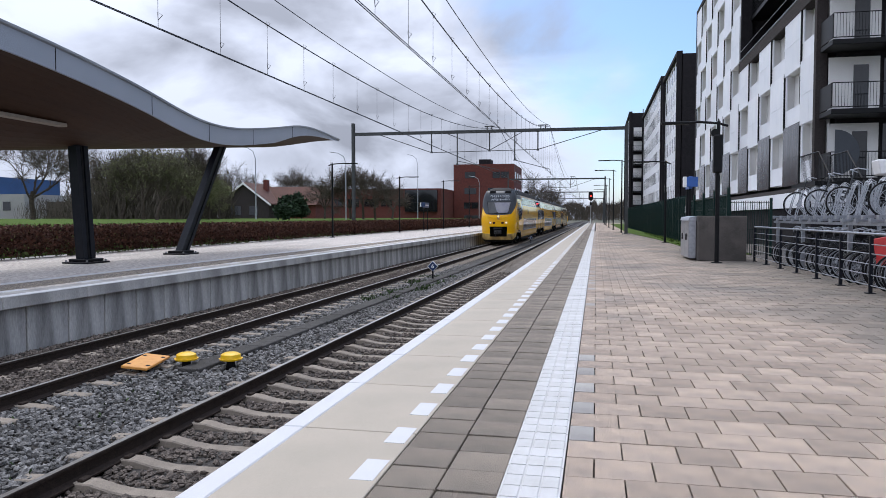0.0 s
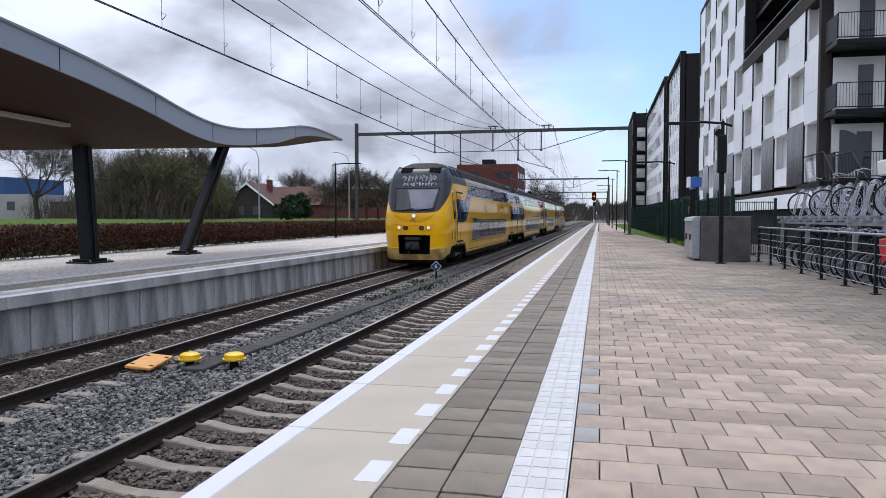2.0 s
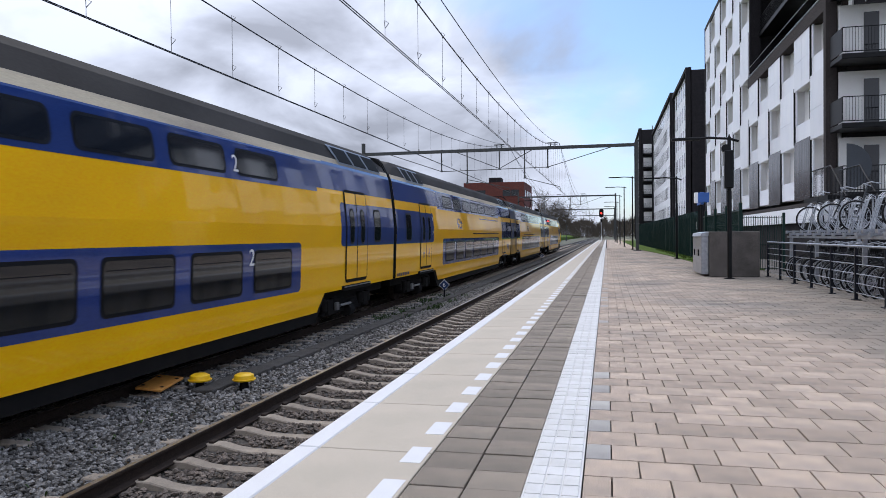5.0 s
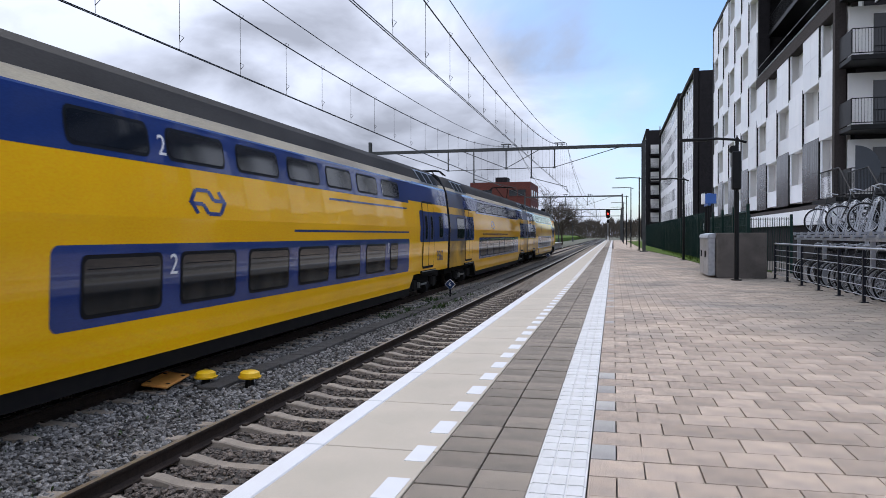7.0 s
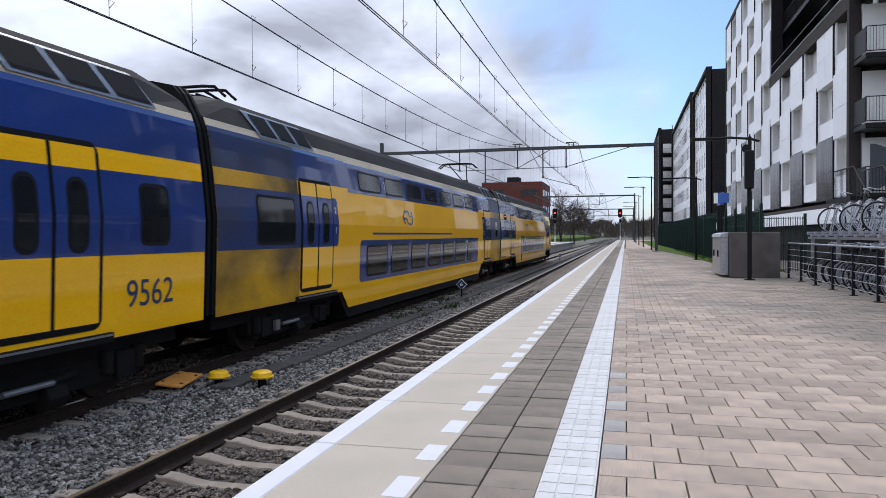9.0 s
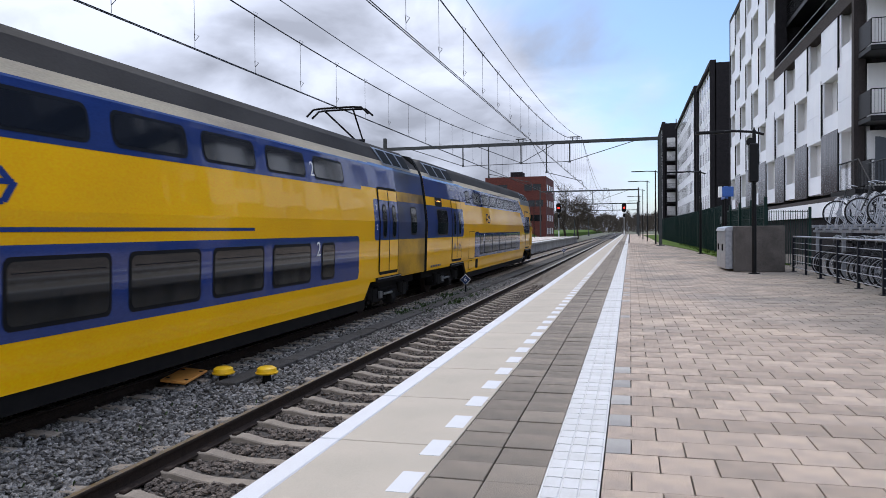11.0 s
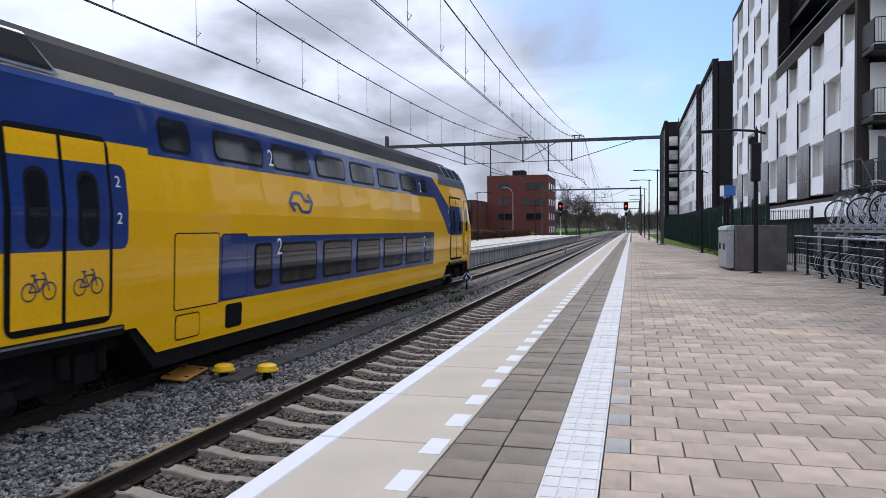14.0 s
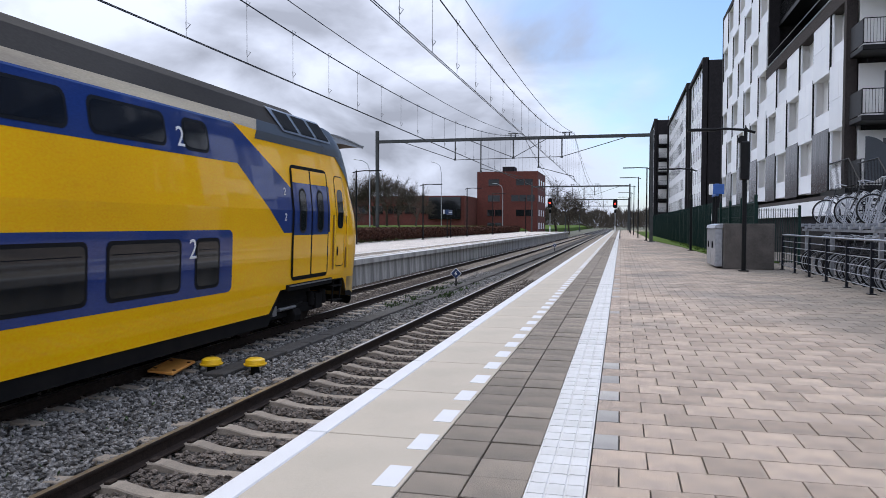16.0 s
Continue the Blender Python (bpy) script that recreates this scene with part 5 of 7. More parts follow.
def diamond(x, y, z, words, s, group=""):
    t = empty("track_sign", pose(x, y, z), "blue diamond track sign with white rim on a post", "sign", group)
    bm = bmesh.new()
    rod(bm, (0, 0, -0.08), (0, 0, 0.5), 0.03)
    part("post", bm, M_RUBBER, t)
    for r, o, m, n in ((0.25 * s, 0.0, M_WHITE, "rim"), (0.22 * s, -0.012, M_SIGNBLUE, "face")):
        bm = bmesh.new()
        prism(bm, [(-r, 0.5), (0, 0.5 - r), (r, 0.5), (0, 0.5 + r)], "y", o - 0.02, o)
        part(n, bm, m, t)
    cu = bpy.data.curves.new("numeral", "FONT")
    cu.body, cu.size, cu.align_x, cu.align_y, cu.extrude = words, 0.26 * s, "CENTER", "CENTER", 0.002
    cu.materials.append(M_WHITE)
    ob = new("numeral", cu)
    ob.parent = t
    ob.matrix_basis = pose(0, -0.036, 0.5, 90, 0, 0)


diamond(-5.7, 25.4, -0.95, "6", 0.8, "track signs")
diamond(-5.4, 62, -0.95, "6", 0.8, "track signs")


def tuft(name, xr, yr, z, n, h, w, material, label, cat):
    rng = np.random.default_rng(n)
    vs, fs = [], []
    for _ in range(n):
        x, y = rng.uniform(*xr), rng.uniform(*yr)
        if noise.noise((x * 1.3, y * 0.6, 3.1)) < -0.05:
            continue
        a, b = rng.uniform(0, 6.28), rng.uniform(0.1, 0.9)
        hh, ww = h * rng.uniform(0.4, 1.2), w * rng.uniform(0.6, 1.3)
        dx, dy = math.cos(a), math.sin(a)
        o = len(vs)
        vs += [(x - dy * ww, y + dx * ww, z), (x + dy * ww, y - dx * ww, z), (x + dx * hh * b * 0.6 + dy * ww, y + dy * hh * b * 0.6 - dx * ww, z + hh * 0.6),
               (x + dx * hh * b, y + dy * hh * b, z + hh * (1 - 0.4 * b))]
        fs += [(o, o + 1, o + 2), (o, o + 2, o + 3)]
    return tagged(raw(name, vs, fs, material), label, cat, kind="stuff")


tuft("weeds", (-6.5, -5.1), (18.5, 27), -0.96, 1300, 0.12, 0.024, M_WEED, "low green weeds growing in the ballast", "weeds")
tuft("weeds", (-6.6, -4.6), (5.0, 9.0), -0.965, 120, 0.07, 0.015, M_WEED, "scattered seedlings among the stones", "weeds")


# ---- canopy over the far platform ----
WAVE = [(-6, 4.3), (-2, 4.35), (2, 4.85), (6, 5.28), (9, 5.36), (12.3, 5.16), (14.6, 4.93), (17, 4.60), (19.0, 4.22), (20.4, 4.08), (22.0, 4.14), (23.7, 4.36), (25.5, 4.62), (27.1, 4.9), (29, 4.95), (31.7, 4.80)]


def wave(y):
    ys, zs = zip(*WAVE)
    # rounded by averaging over a metre and a half
    return float(np.mean(np.interp([y + d for d in np.linspace(-0.9, 0.9, 9)], ys, zs)))


X_FRONT, X_BACK = -11.5, -15.0
can = empty("platform_canopy", pose(0, 0, 0), "wavy station canopy with grey fascia and brown wooden soffit", "canopy")
ysamp = np.linspace(-6, 31.7, 96)
thick = lambda y: 0.52 * min(1.0, 0.1 + (31.7 - y) / 7.5)
back_z = lambda y: max(2.45, 2.95 + (y - 15.4) * 0.0985)
bm = bmesh.new()
for x0, x1 in ((X_FRONT - 0.06, X_FRONT),):
    prev = None
    for y in ysamp:
        z1 = wave(y)
        z0 = z1 - thick(y)
        cur = [bm.verts.new(p) for p in ((x0, y, z0), (x1, y, z0), (x1, y, z1), (x0, y, z1))]
        if prev:
            for k in range(4):
                bm.faces.new((prev[k], prev[(k + 1) % 4], cur[(k + 1) % 4], cur[k]))
        prev = cur
    bm.faces.new(prev)
part("fascia", bm, M_FASCIA, can, "blue-grey sheet metal fascia")
for y in (6.9, 10.35, 13.9, 17.4, 20.3, 23.2, 26.5):
    i = wave(y)
    bm = bmesh.new()
    box(bm, X_FRONT - 0.002, X_FRONT + 0.004, y - 0.012, y + 0.012, i - thick(y), i)
    part("fascia_joint", bm, M_RUBBER, can)
bm = bmesh.new()
prev = None
for y in ysamp:
    z1 = wave(y)
    cur = [bm.verts.new(p) for p in ((X_FRONT + 0.05, y, z1), (X_FRONT + 0.05, y, z1 + 0.05), (X_BACK, y, back_z(y) + 0.22), (X_BACK, y, back_z(y) + 0.16))]
    if prev:
        for k in range(4):
            bm.faces.new((prev[k], prev[(k + 1) % 4], cur[(k + 1) % 4], cur[k]))
    prev = cur
part("roof_sheet", bm, M_CANOPYTOP, can)


def soffit(x, y):
    k = (X_FRONT - x) / (X_FRONT - X_BACK)
    k = k * k * (3 - 2 * k)
    zf = wave(y) - thick(y) + 0.03
    return zf + (min(back_z(y), zf + 0.6) - zf) * k


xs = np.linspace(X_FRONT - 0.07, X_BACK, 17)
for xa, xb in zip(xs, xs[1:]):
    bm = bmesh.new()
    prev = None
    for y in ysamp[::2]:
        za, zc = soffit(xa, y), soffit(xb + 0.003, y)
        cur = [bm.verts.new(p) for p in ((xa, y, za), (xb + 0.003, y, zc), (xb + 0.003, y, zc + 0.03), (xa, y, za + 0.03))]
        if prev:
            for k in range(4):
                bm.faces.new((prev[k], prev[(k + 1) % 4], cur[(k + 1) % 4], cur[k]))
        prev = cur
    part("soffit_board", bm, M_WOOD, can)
bm = bmesh.new()
za = soffit(-13.2, 13)
prism(bm, [(11.0, soffit(-13.2, 11.0) - 0.07), (16.2, soffit(-13.2, 16.2) - 0.07), (16.2, soffit(-13.2, 16.2) + 0.02), (11.0, soffit(-13.2, 11.0) + 0.02)], "x", -13.35, -13.1)
part("strip_light", bm, M_SLEEPER, can, "unlit strip luminaire", bevel=0.01)


def canopy_column(a, b, label):
    c = empty("canopy_column", pose(a[0], a[1], 0), label, "column", "canopy columns")
    d = Vector(b) - Vector(a)
    for o in (-0.16, 0.16):
        bm = bmesh.new()
        n = 8
        for k in range(n):
            p, q = Vector((0, 0, 0)) + d * (k / n), d * ((k + 1) / n)
            w = 0.13
            va = [bm.verts.new(p + Vector(t)) for t in ((-w, o - 0.085, 0), (w, o - 0.085, 0), (w, o + 0.085, 0), (-w, o + 0.085, 0))]
            vb = [bm.verts.new(q + Vector(t)) for t in ((-w, o - 0.085, 0), (w, o - 0.085, 0), (w, o + 0.085, 0), (-w, o + 0.085, 0))]
            for i in range(4):
                bm.faces.new((va[i], va[(i + 1) % 4], vb[(i + 1) % 4], vb[i]))
        bmesh.ops.remove_doubles(bm, verts=bm.verts, dist=0.0005)
        part("shaft", bm, M_COLUMN, c)
    bm = bmesh.new()
    prism(bm, [(-0.035, 0), (0.035, 0), (0.035 + d.y, d.z), (-0.035 + d.y, d.z)], "x", -0.11, 0.11)
    part("web", bm, M_BLACK, c)
    bm = bmesh.new()
    box(bm, -0.42, 0.42, -0.48, 0.48, 0.0, 0.05)
    box(bm, -0.3, 0.3, -0.36, 0.36, 0.05, 0.13)
    part("base_plate", bm, M_BLACK, c, bevel=0.015)
    for p in ((-0.33, -0.4), (0.33, -0.4), (0.33, 0.4), (-0.33, 0.4)):
        bm = bmesh.new()
        rod(bm, (*p, 0.05), (*p, 0.10), 0.03, seg=6)
        part("bolt", bm, M_STEEL, c)


canopy_column((-14.2, 18.2, 0), (-14.2, 17.95, 3.3), "dark steel upright canopy column on a bolted plate")
canopy_column((-14.35, 23.3, 0), (-14.35, 26.15, 4.05), "dark steel canopy column leaning outward")
canopy_column((-14.2, 6.0, 0), (-14.2, 4.6, 2.7), "dark steel canopy column leaning outward")


# ---- catenary ----
def portal(y, xl, xr, z, detail=True, label="grey steel catenary portal over the tracks"):
    p = empty("catenary_portal", pose(0, y, 0), label, "portal", "catenary portals")
    for x in (xl, xr):
        bm = bmesh.new()
        for o in (-0.12, 0.12):
            box(bm, x - 0.12, x + 0.12, o - 0.01, o + 0.01, -1.2, z + (0.9 if x == xl else 0.35))
        box(bm, x - 0.01, x + 0.01, -0.12, 0.12, -1.2, z + (0.9 if x == xl else 0.35))
        part("post", bm, M_PORTAL, p)
        bm = bmesh.new()
        box(bm, x - 0.3, x + 0.3, -0.3, 0.3, -0.06 if x > -5 else -1.2, 0.06)
        part("footing", bm, M_PORTAL, p, bevel=0.02)
    bm = bmesh.new()
    for o in (-0.11, 0.11):
        box(bm, xl, xr, o - 0.01, o + 0.01, z - 0.12, z + 0.12)
    box(bm, xl, xr, -0.11, 0.11, z - 0.01, z + 0.01)
    part("beam", bm, M_PORTAL, p)
    if not detail:
        for x in (FAR_TRACK, NEAR_TRACK):
            bm = bmesh.new()
            rod(bm, (x - 0.9, 0, z), (x - 0.9, 0, z - 2.2), 0.05)
            part("drop_post", bm, M_PORTAL, p)
        return
    for x, drop in ((-13.0, 1.6), (-10.9, 2.6), (-8.3, 1.55), (-6.3, 2.3), (-4.5, 1.55)):
        bm = bmesh.new()
        rod(bm, (x, 0, z), (x, 0, z - drop), 0.05)
        rod(bm, (x, 0, z - drop - 0.04), (x, 0, z - drop + 0.14), 0.11, 0.06)
        part("drop_post", bm, M_PORTAL, p)
    for a, b in (((xl + 2, z), (-13.0, z - 1.6)), ((-13.0, z - 1.6), (-4.5, z - 1.5)), ((-4.5, z - 1.5), (xr - 1.5, z)), ((-12, z), (-8.3, z - 1.5)), ((-8.3, z - 1.5), (-5.5, z))):
        bm = bmesh.new()
        rod(bm, (a[0], 0, a[1]), (b[0], 0, b[1]), 0.028)
        part("tie_rod", bm, M_PORTAL, p)
    for x in (-8.3, -4.1):
        bm = bmesh.new()
        for d in (-0.18, 0.18):
            rod(bm, (x + d, 0, z + 0.1), (x + d, 0, z + 0.38), 0.04)
        rod(bm, (x - 0.4, 0, z + 0.38), (x + 0.4, 0, z + 0.38), 0.045)
        part("insulator", bm, M_PORTAL, p)
    for x, xs in ((-10.9, FAR_TRACK), (-6.3, NEAR_TRACK)):
        bm = bmesh.new()
        tube(bm, [(x, 0, z - 2.3), (xs, 0, 5.05), (xs + 0.1, 0, 4.62)], 0.025)
        part("registration_arm", bm, M_PORTAL, p)


PORTAL_Y = [-16.0, 57.5, 131.0, 200.0, 270.0]
portal(57.5, -19.6, 2.25, 8.1)
portal(131.0, -15.5, 1.5, 8.1)
portal(200.0, -14.5, 2.0, 8.1, False, "distant grey catenary portal")
portal(270.0, -14.5, 2.5, 8.1, False, "distant grey catenary portal")
portal(-16.0, -19.6, 6.0, 8.1, False, "grey catenary portal behind the camera")


def sag(y, low, high):
    for a, b in zip(PORTAL_Y, PORTAL_Y[1:]):
        if a <= y <= b:
            k = (y - a) / (b - a) * 2 - 1
            return low + (high - low) * k * k
    return high


for cx, gname in ((FAR_TRACK, "far"), (NEAR_TRACK, "near")):
    cat = empty("overhead_line", pose(0, 0, 0), "dark overhead line with contact wire, catenary and droppers", "overhead line", "overhead lines of the tracks")
    ys = [PORTAL_Y[0] + k * (PORTAL_Y[-1] - PORTAL_Y[0]) / 160 for k in range(161)]
    for dx in (-0.022, 0.022):
        bm = bmesh.new()
        tube(bm, [(cx + dx + (0.18 if i % 2 else -0.18), PORTAL_Y[i], 4.62) for i in range(len(PORTAL_Y))], 0.009, 5)
        part("contact_wire", bm, M_WIRE, cat)
    bm = bmesh.new()
    tube(bm, [(cx, y, sag(y, 5.72, 8.4)) for y in ys], 0.015, 5)
    part("catenary_wire", bm, M_WIRE, cat)
    bm = bmesh.new()
    tube(bm, [(cx + (0.0 if cx > -5 else -0.1), y, sag(y, 6.5, 8.45)) for y in ys], 0.012, 5)
    part("feeder_wire", bm, M_WIRE, cat)
    y = -10.1
    while y < 190:
        bm = bmesh.new()
        zt = sag(y, 5.72, 8.4)
        rod(bm, (cx, y, 4.62), (cx, y, zt), 0.0045, seg=4)
        for z, s in ((4.74, 1), (zt - 0.06, 1)):
            tube(bm, [(cx, y, z), (cx + 0.05, y + 0.06, z + 0.10 * s), (cx - 0.02, y + 0.02, z + 0.14 * s), (cx, y, z)], 0.006, 4)
        part("dropper", bm, M_WIRE, cat)
        y += 2.17


# ---- lamps, signs, signals ----
def platform_lamp(x, y, h, arm, label="black slender platform lamp with a flat arm", boxed=False):
    p = empty("platform_lamp", pose(x, y, 0), label, "street lamp", "platform lamps")
    bm = bmesh.new()
    rod(bm, (0, 0, 0), (0, 0, h * 0.62), 0.062, seg=12)
    rod(bm, (0, 0, h * 0.62), (0, 0, h), 0.05, seg=12)
    rod(bm, (0, 0, 0), (0, 0, 0.03), 0.15, seg=16)
    part("post", bm, M_BLACK, p)
    s = math.copysign(1, arm)
    bm = bmesh.new()
    pts = [(-0.25 * s, 0, h - 0.13), (0, 0, h - 0.05), (arm * 0.35, 0, h), (arm * 0.6, 0, h - 0.02)]
    tube(bm, pts, 0.035, 8)
    part("arm", bm, M_BLACK, p)
    bm = bmesh.new()
    a, b = sorted((arm * 0.5, arm))
    box(bm, a, b, -0.07, 0.07, h - 0.06, h + 0.02)
    part("lamp_head", bm, M_BLACK, p, bevel=0.015)
    bm = bmesh.new()
    rod(bm, (0, 0, h), (0, 0, h + 0.08), 0.03, 0.012)
    part("finial", bm, M_BLACK, p)
    if boxed:
        bm = bmesh.new()
        box(bm, -0.14, 0.1, -0.16, 0.1, 2.55, 3.62)
        part("loudspeaker", bm, M_BLACK, p, "black column loudspeaker", bevel=0.03)
        bm = bmesh.new()
        rod(bm, (-0.1, -0.06, 3.68), (-0.1, 0.06, 3.68), 0.11, seg=14)
        part("camera_dome", bm, M_BLACK, p)


platform_lamp(3.36, 21.84, 4.0, -1.55, "black platform lamp with loudspeaker beside the concrete box", True)
platform_lamp(3.45, 38.8, 4.15, -1.6)
for x, y, h in ((2.05, 62.0, 6.0), (1.75, 78, 6.2), (1.6, 95, 6.2), (1.5, 114, 6.2), (1.45, 132, 6.2)):
    platform_lamp(x, y, h, -1.9)
for x, y, h in ((-16.6, 44.5, 4.75), (-16.5, 60.5, 4.75), (-16.4, 78.5, 5.3), (-16.3, 94.5, 5.4), (-15.0, 118, 5.6)):
    platform_lamp(x, y, h, 1.7)


def name_sign(x, y, h, w, label, panel, n):
    p = empty("station_sign", pose(x, y, 0), label, "sign", "station signs")
    for o in (-w * 0.32, w * 0.32):
        bm = bmesh.new()
        rod(bm, (0, o, 0), (0, o, h), 0.05, seg=10)
        part("post", bm, M_BLACK, p)
    bm = bmesh.new()
    box(bm, -0.06, 0.06, -w / 2, w / 2, h - 0.05, h + 0.42)
    part("panel", bm, panel, p, bevel=0.01)
    bm = bmesh.new()
    box(bm, -0.075, 0.075, -w / 2 + 0.2, w / 2 - 0.2, h + 0.14, h + 0.22)
    part("bar", bm, M_WHITE, p)
    bm = bmesh.new()
    box(bm, -0.16, 0.25, -w / 2 - 0.03, -w / 2 + 0.02, h + 0.02, h + 0.4)
    part("end_panel", bm, panel, p, bevel=0.01)
    bm = bmesh.new()
    box(bm, -0.27, -0.16, -w / 2 - 0.04, -w / 2 + 0.3, h + 0.01, h + 0.41)
    part("white_edge", bm, M_WHITE, p)


name_sign(3.55, 30.0, 2.45, 1.2, "blue and white station sign on two black posts", M_SIGNMID, 1)
name_sign(-16.2, 69.0, 2.3, 2.4, "dark blue station sign on two black posts", M_SIGNBLUE, 1)


def signal(x, y, h, label):
    p = empty("railway_signal", pose(x, y, -1.0), label, "railway signal", "railway signals")
    bm = bmesh.new()
    rod(bm, (0, 0, 0), (0, 0, h), 0.09, seg=10)
    part("mast", bm, M_STEEL, p)
    bm = bmesh.new()
    rod(bm, (0, 0, 0.8), (0, 0, 2.0), 0.11, seg=10)
    part("band", bm, M_WHITE, p)
    bm = bmesh.new()
    prism(bm, rounded(-0.45, 0.45, h - 0.9, h + 0.9, 0.4), "y", -0.2, -0.1)
    part("head", bm, M_RUBBER, p)
    bm = bmesh.new()
    rod(bm, (0, -0.2, h + 0.0), (0, -0.3, h + 0.0), 0.16, seg=14)
    part("red_lens", bm, M_REDLIGHT, p, "glowing red lens")
    bm = bmesh.new()
    box(bm, -0.2, 0.2, -0.2, -0.05, h - 1.9, h - 1.2)
    part("number_plate", bm, M_RUBBER, p)


signal(-1.1, 152, 6.6, "railway signal showing red on a steel mast")
signal(-13.0, 139, 6.4, "railway signal showing red beside the far platform")

# ---- hedge and bank behind the far platform ----
bm = bmesh.new()
prism(bm, [(-18.6, -1.2), (-18.6, 0.2), (-21, 0.98), (-34, 1.12), (-60, 1.12), (-420, 0.6), (-420, -1.2)], "y", -60, 520)
tagged(part("grass_bank", bm, M_GRASS), "grassy bank behind the clipped hedge", "ground", kind="structure")


def leaves(name, boxes_, n, size, material, label, cat, power=1.0, seed=1):
    rng = np.random.default_rng(seed)
    vs, fs = [], []
    vol = np.array([abs(b[1] - b[0]) * abs(b[3] - b[2]) * abs(b[5] - b[4]) for b in boxes_])
    pick = rng.choice(len(boxes_), n, p=vol / vol.sum())
    for i in pick:
        x0, x1, y0, y1, z0, z1 = boxes_[i]
        c = np.array([rng.uniform(x0, x1), y0 + (y1 - y0) * rng.random() ** power, rng.uniform(z0, z1)])
        u = rng.normal(size=3)
        u /= np.linalg.norm(u)
        v = np.cross(u, rng.normal(size=3))
        v /= np.linalg.norm(v)
        s = size * rng.uniform(0.6, 1.4) * (1 + (c[1] - y0) / 60)
        o = len(vs)
        vs += [tuple(c - u * s), tuple(c + v * s * 0.6), tuple(c + u * s), tuple(c - v * s * 0.6)]
        fs.append((o, o + 1, o + 2, o + 3))
    return tagged(raw(name, vs, fs, material), label, cat, kind="stuff")


leaves("hedge", [(-18.05, -17.15, 6, 128, 0.35, 0.98), (-17.9, -17.3, 6, 128, 0.1, 0.35)], 115000, 0.042, M_HEDGE, "clipped beech hedge with dry red-brown leaves", "hedge", 1.7, 3)
leaves("hedge_top", [(-18.1, -17.15, 6, 128, 0.9, 1.06)], 12000, 0.04, M_HEDGE, "flat clipped top of the brown hedge", "hedge", 1.7, 4)
leaves("hedge_greens", [(-18.0, -17.1, 6, 60, 0.02, 0.25)], 1500, 0.05, M_HEDGE_G, "grass growing at the foot of the hedge", "hedge", 1.5, 5)
bm = bmesh.new()
for k in range(130):
    y = 6 + k * 0.9
    for j in range(4):
        yy = y + random.uniform(-0.4, 0.4)
        rod(bm, (-17.6, yy, 0), (-17.6 + random.uniform(-0.35, 0.35), yy + random.uniform(-0.3, 0.3), 0.95), 0.014, 0.006, seg=4, caps=False)
tagged(part("hedge_stems", bm, M_BARK), "thin brown stems inside the hedge", "hedge", kind="stuff")
tuft("bank_grass", (-30, -18.9), (8, 110), 0.97, 12000, 0.09, 0.04, M_BLADE, "fresh green grass on the bank", "grass")


# ---- trees ----
def tree(name, x, y, z, h, spread, bark_leaf, density, seed, label, leaf=M_BUD, trunk_r=None, leaf_size=0.055, twigs=M_TWIG):
    rnd = random.Random(seed)
    t = empty(name, pose(x, y, z), label, "tree")
    bm = bmesh.new()
    ends = []

    def grow(p, d, length, r, depth):
        steps = 3
        for k in range(steps):
            q = p + d * (length / steps)
            r2 = r * (0.86 if depth else 0.9)
            rod(bm, p, q, r, r2, seg=7 if depth < 2 else 4, caps=False)
            p, r = q, r2
            d = (d + Vector((rnd.gauss(0, 0.11), rnd.gauss(0, 0.11), rnd.gauss(0.05, 0.06)))).normalized()
            if depth >= 1:
                ends.append((p, d, length, depth))
        if depth < 4:
            for _ in range(rnd.randint(3, 4) if depth else rnd.randint(4, 6)):
                a = rnd.uniform(0, math.tau)
                tilt = rnd.uniform(0.25, 0.85) * spread
                s = d.orthogonal().normalized()
                u = d.cross(s)
                nd = (d * math.cos(tilt) + (s * math.cos(a) + u * math.sin(a)) * math.sin(tilt)).normalized()
                grow(p - d * length * rnd.uniform(0.0, 0.45) if depth else p - d * length * rnd.uniform(0, 0.3), nd, length * rnd.uniform(0.68, 0.95), r * 0.6, depth + 1)
    grow(Vector((0, 0, -0.2)), Vector((rnd.gauss(0, 0.05), rnd.gauss(0, 0.05), 1)).normalized(), h * 0.2, trunk_r or h * 0.017, 0)
    part("trunk", bm, M_BARK, t)
    rng = np.random.default_rng(seed)
    vs, fs, lv, lf = [], [], [], []
    far = [e for e in ends if e[3] >= 2]
    for p, d, length, depth in far:
        for _ in range(int(density)):
            dd = (Vector(d) + Vector(rng.normal(0, 0.6, 3))).normalized()
            L = length * rng.uniform(0.4, 1.1)
            q = p + dd * L
            w = Vector(rng.normal(0, 1, 3)).cross(dd).normalized() * 0.010 * max(0.8, h / 10)
            o = len(vs)
            vs += [tuple(p - w), tuple(p + w), tuple(q)]
            fs.append((o, o + 1, o + 2))
            for _ in range(bark_leaf):
                c = p + dd * L * rng.uniform(0.3, 1.05) + Vector(rng.normal(0, 0.12, 3))
                u = Vector(rng.normal(0, 1, 3)).normalized()
                v = u.orthogonal().normalized()
                s = leaf_size * rng.uniform(0.5, 1.3)
                o = len(lv)
                lv += [tuple(c - u * s), tuple(c + v * s * 0.55), tuple(c + u * s), tuple(c - v * s * 0.55)]
                lf.append((o, o + 1, o + 2, o + 3))
    ob = raw("crown", vs, fs, twigs)
    ob.parent = t
    tagged(ob, kind="stuff")
    if lf:
        ob = raw("crown", lv, lf, leaf)
        ob.parent = t
        tagged(ob, kind="stuff")
    return t


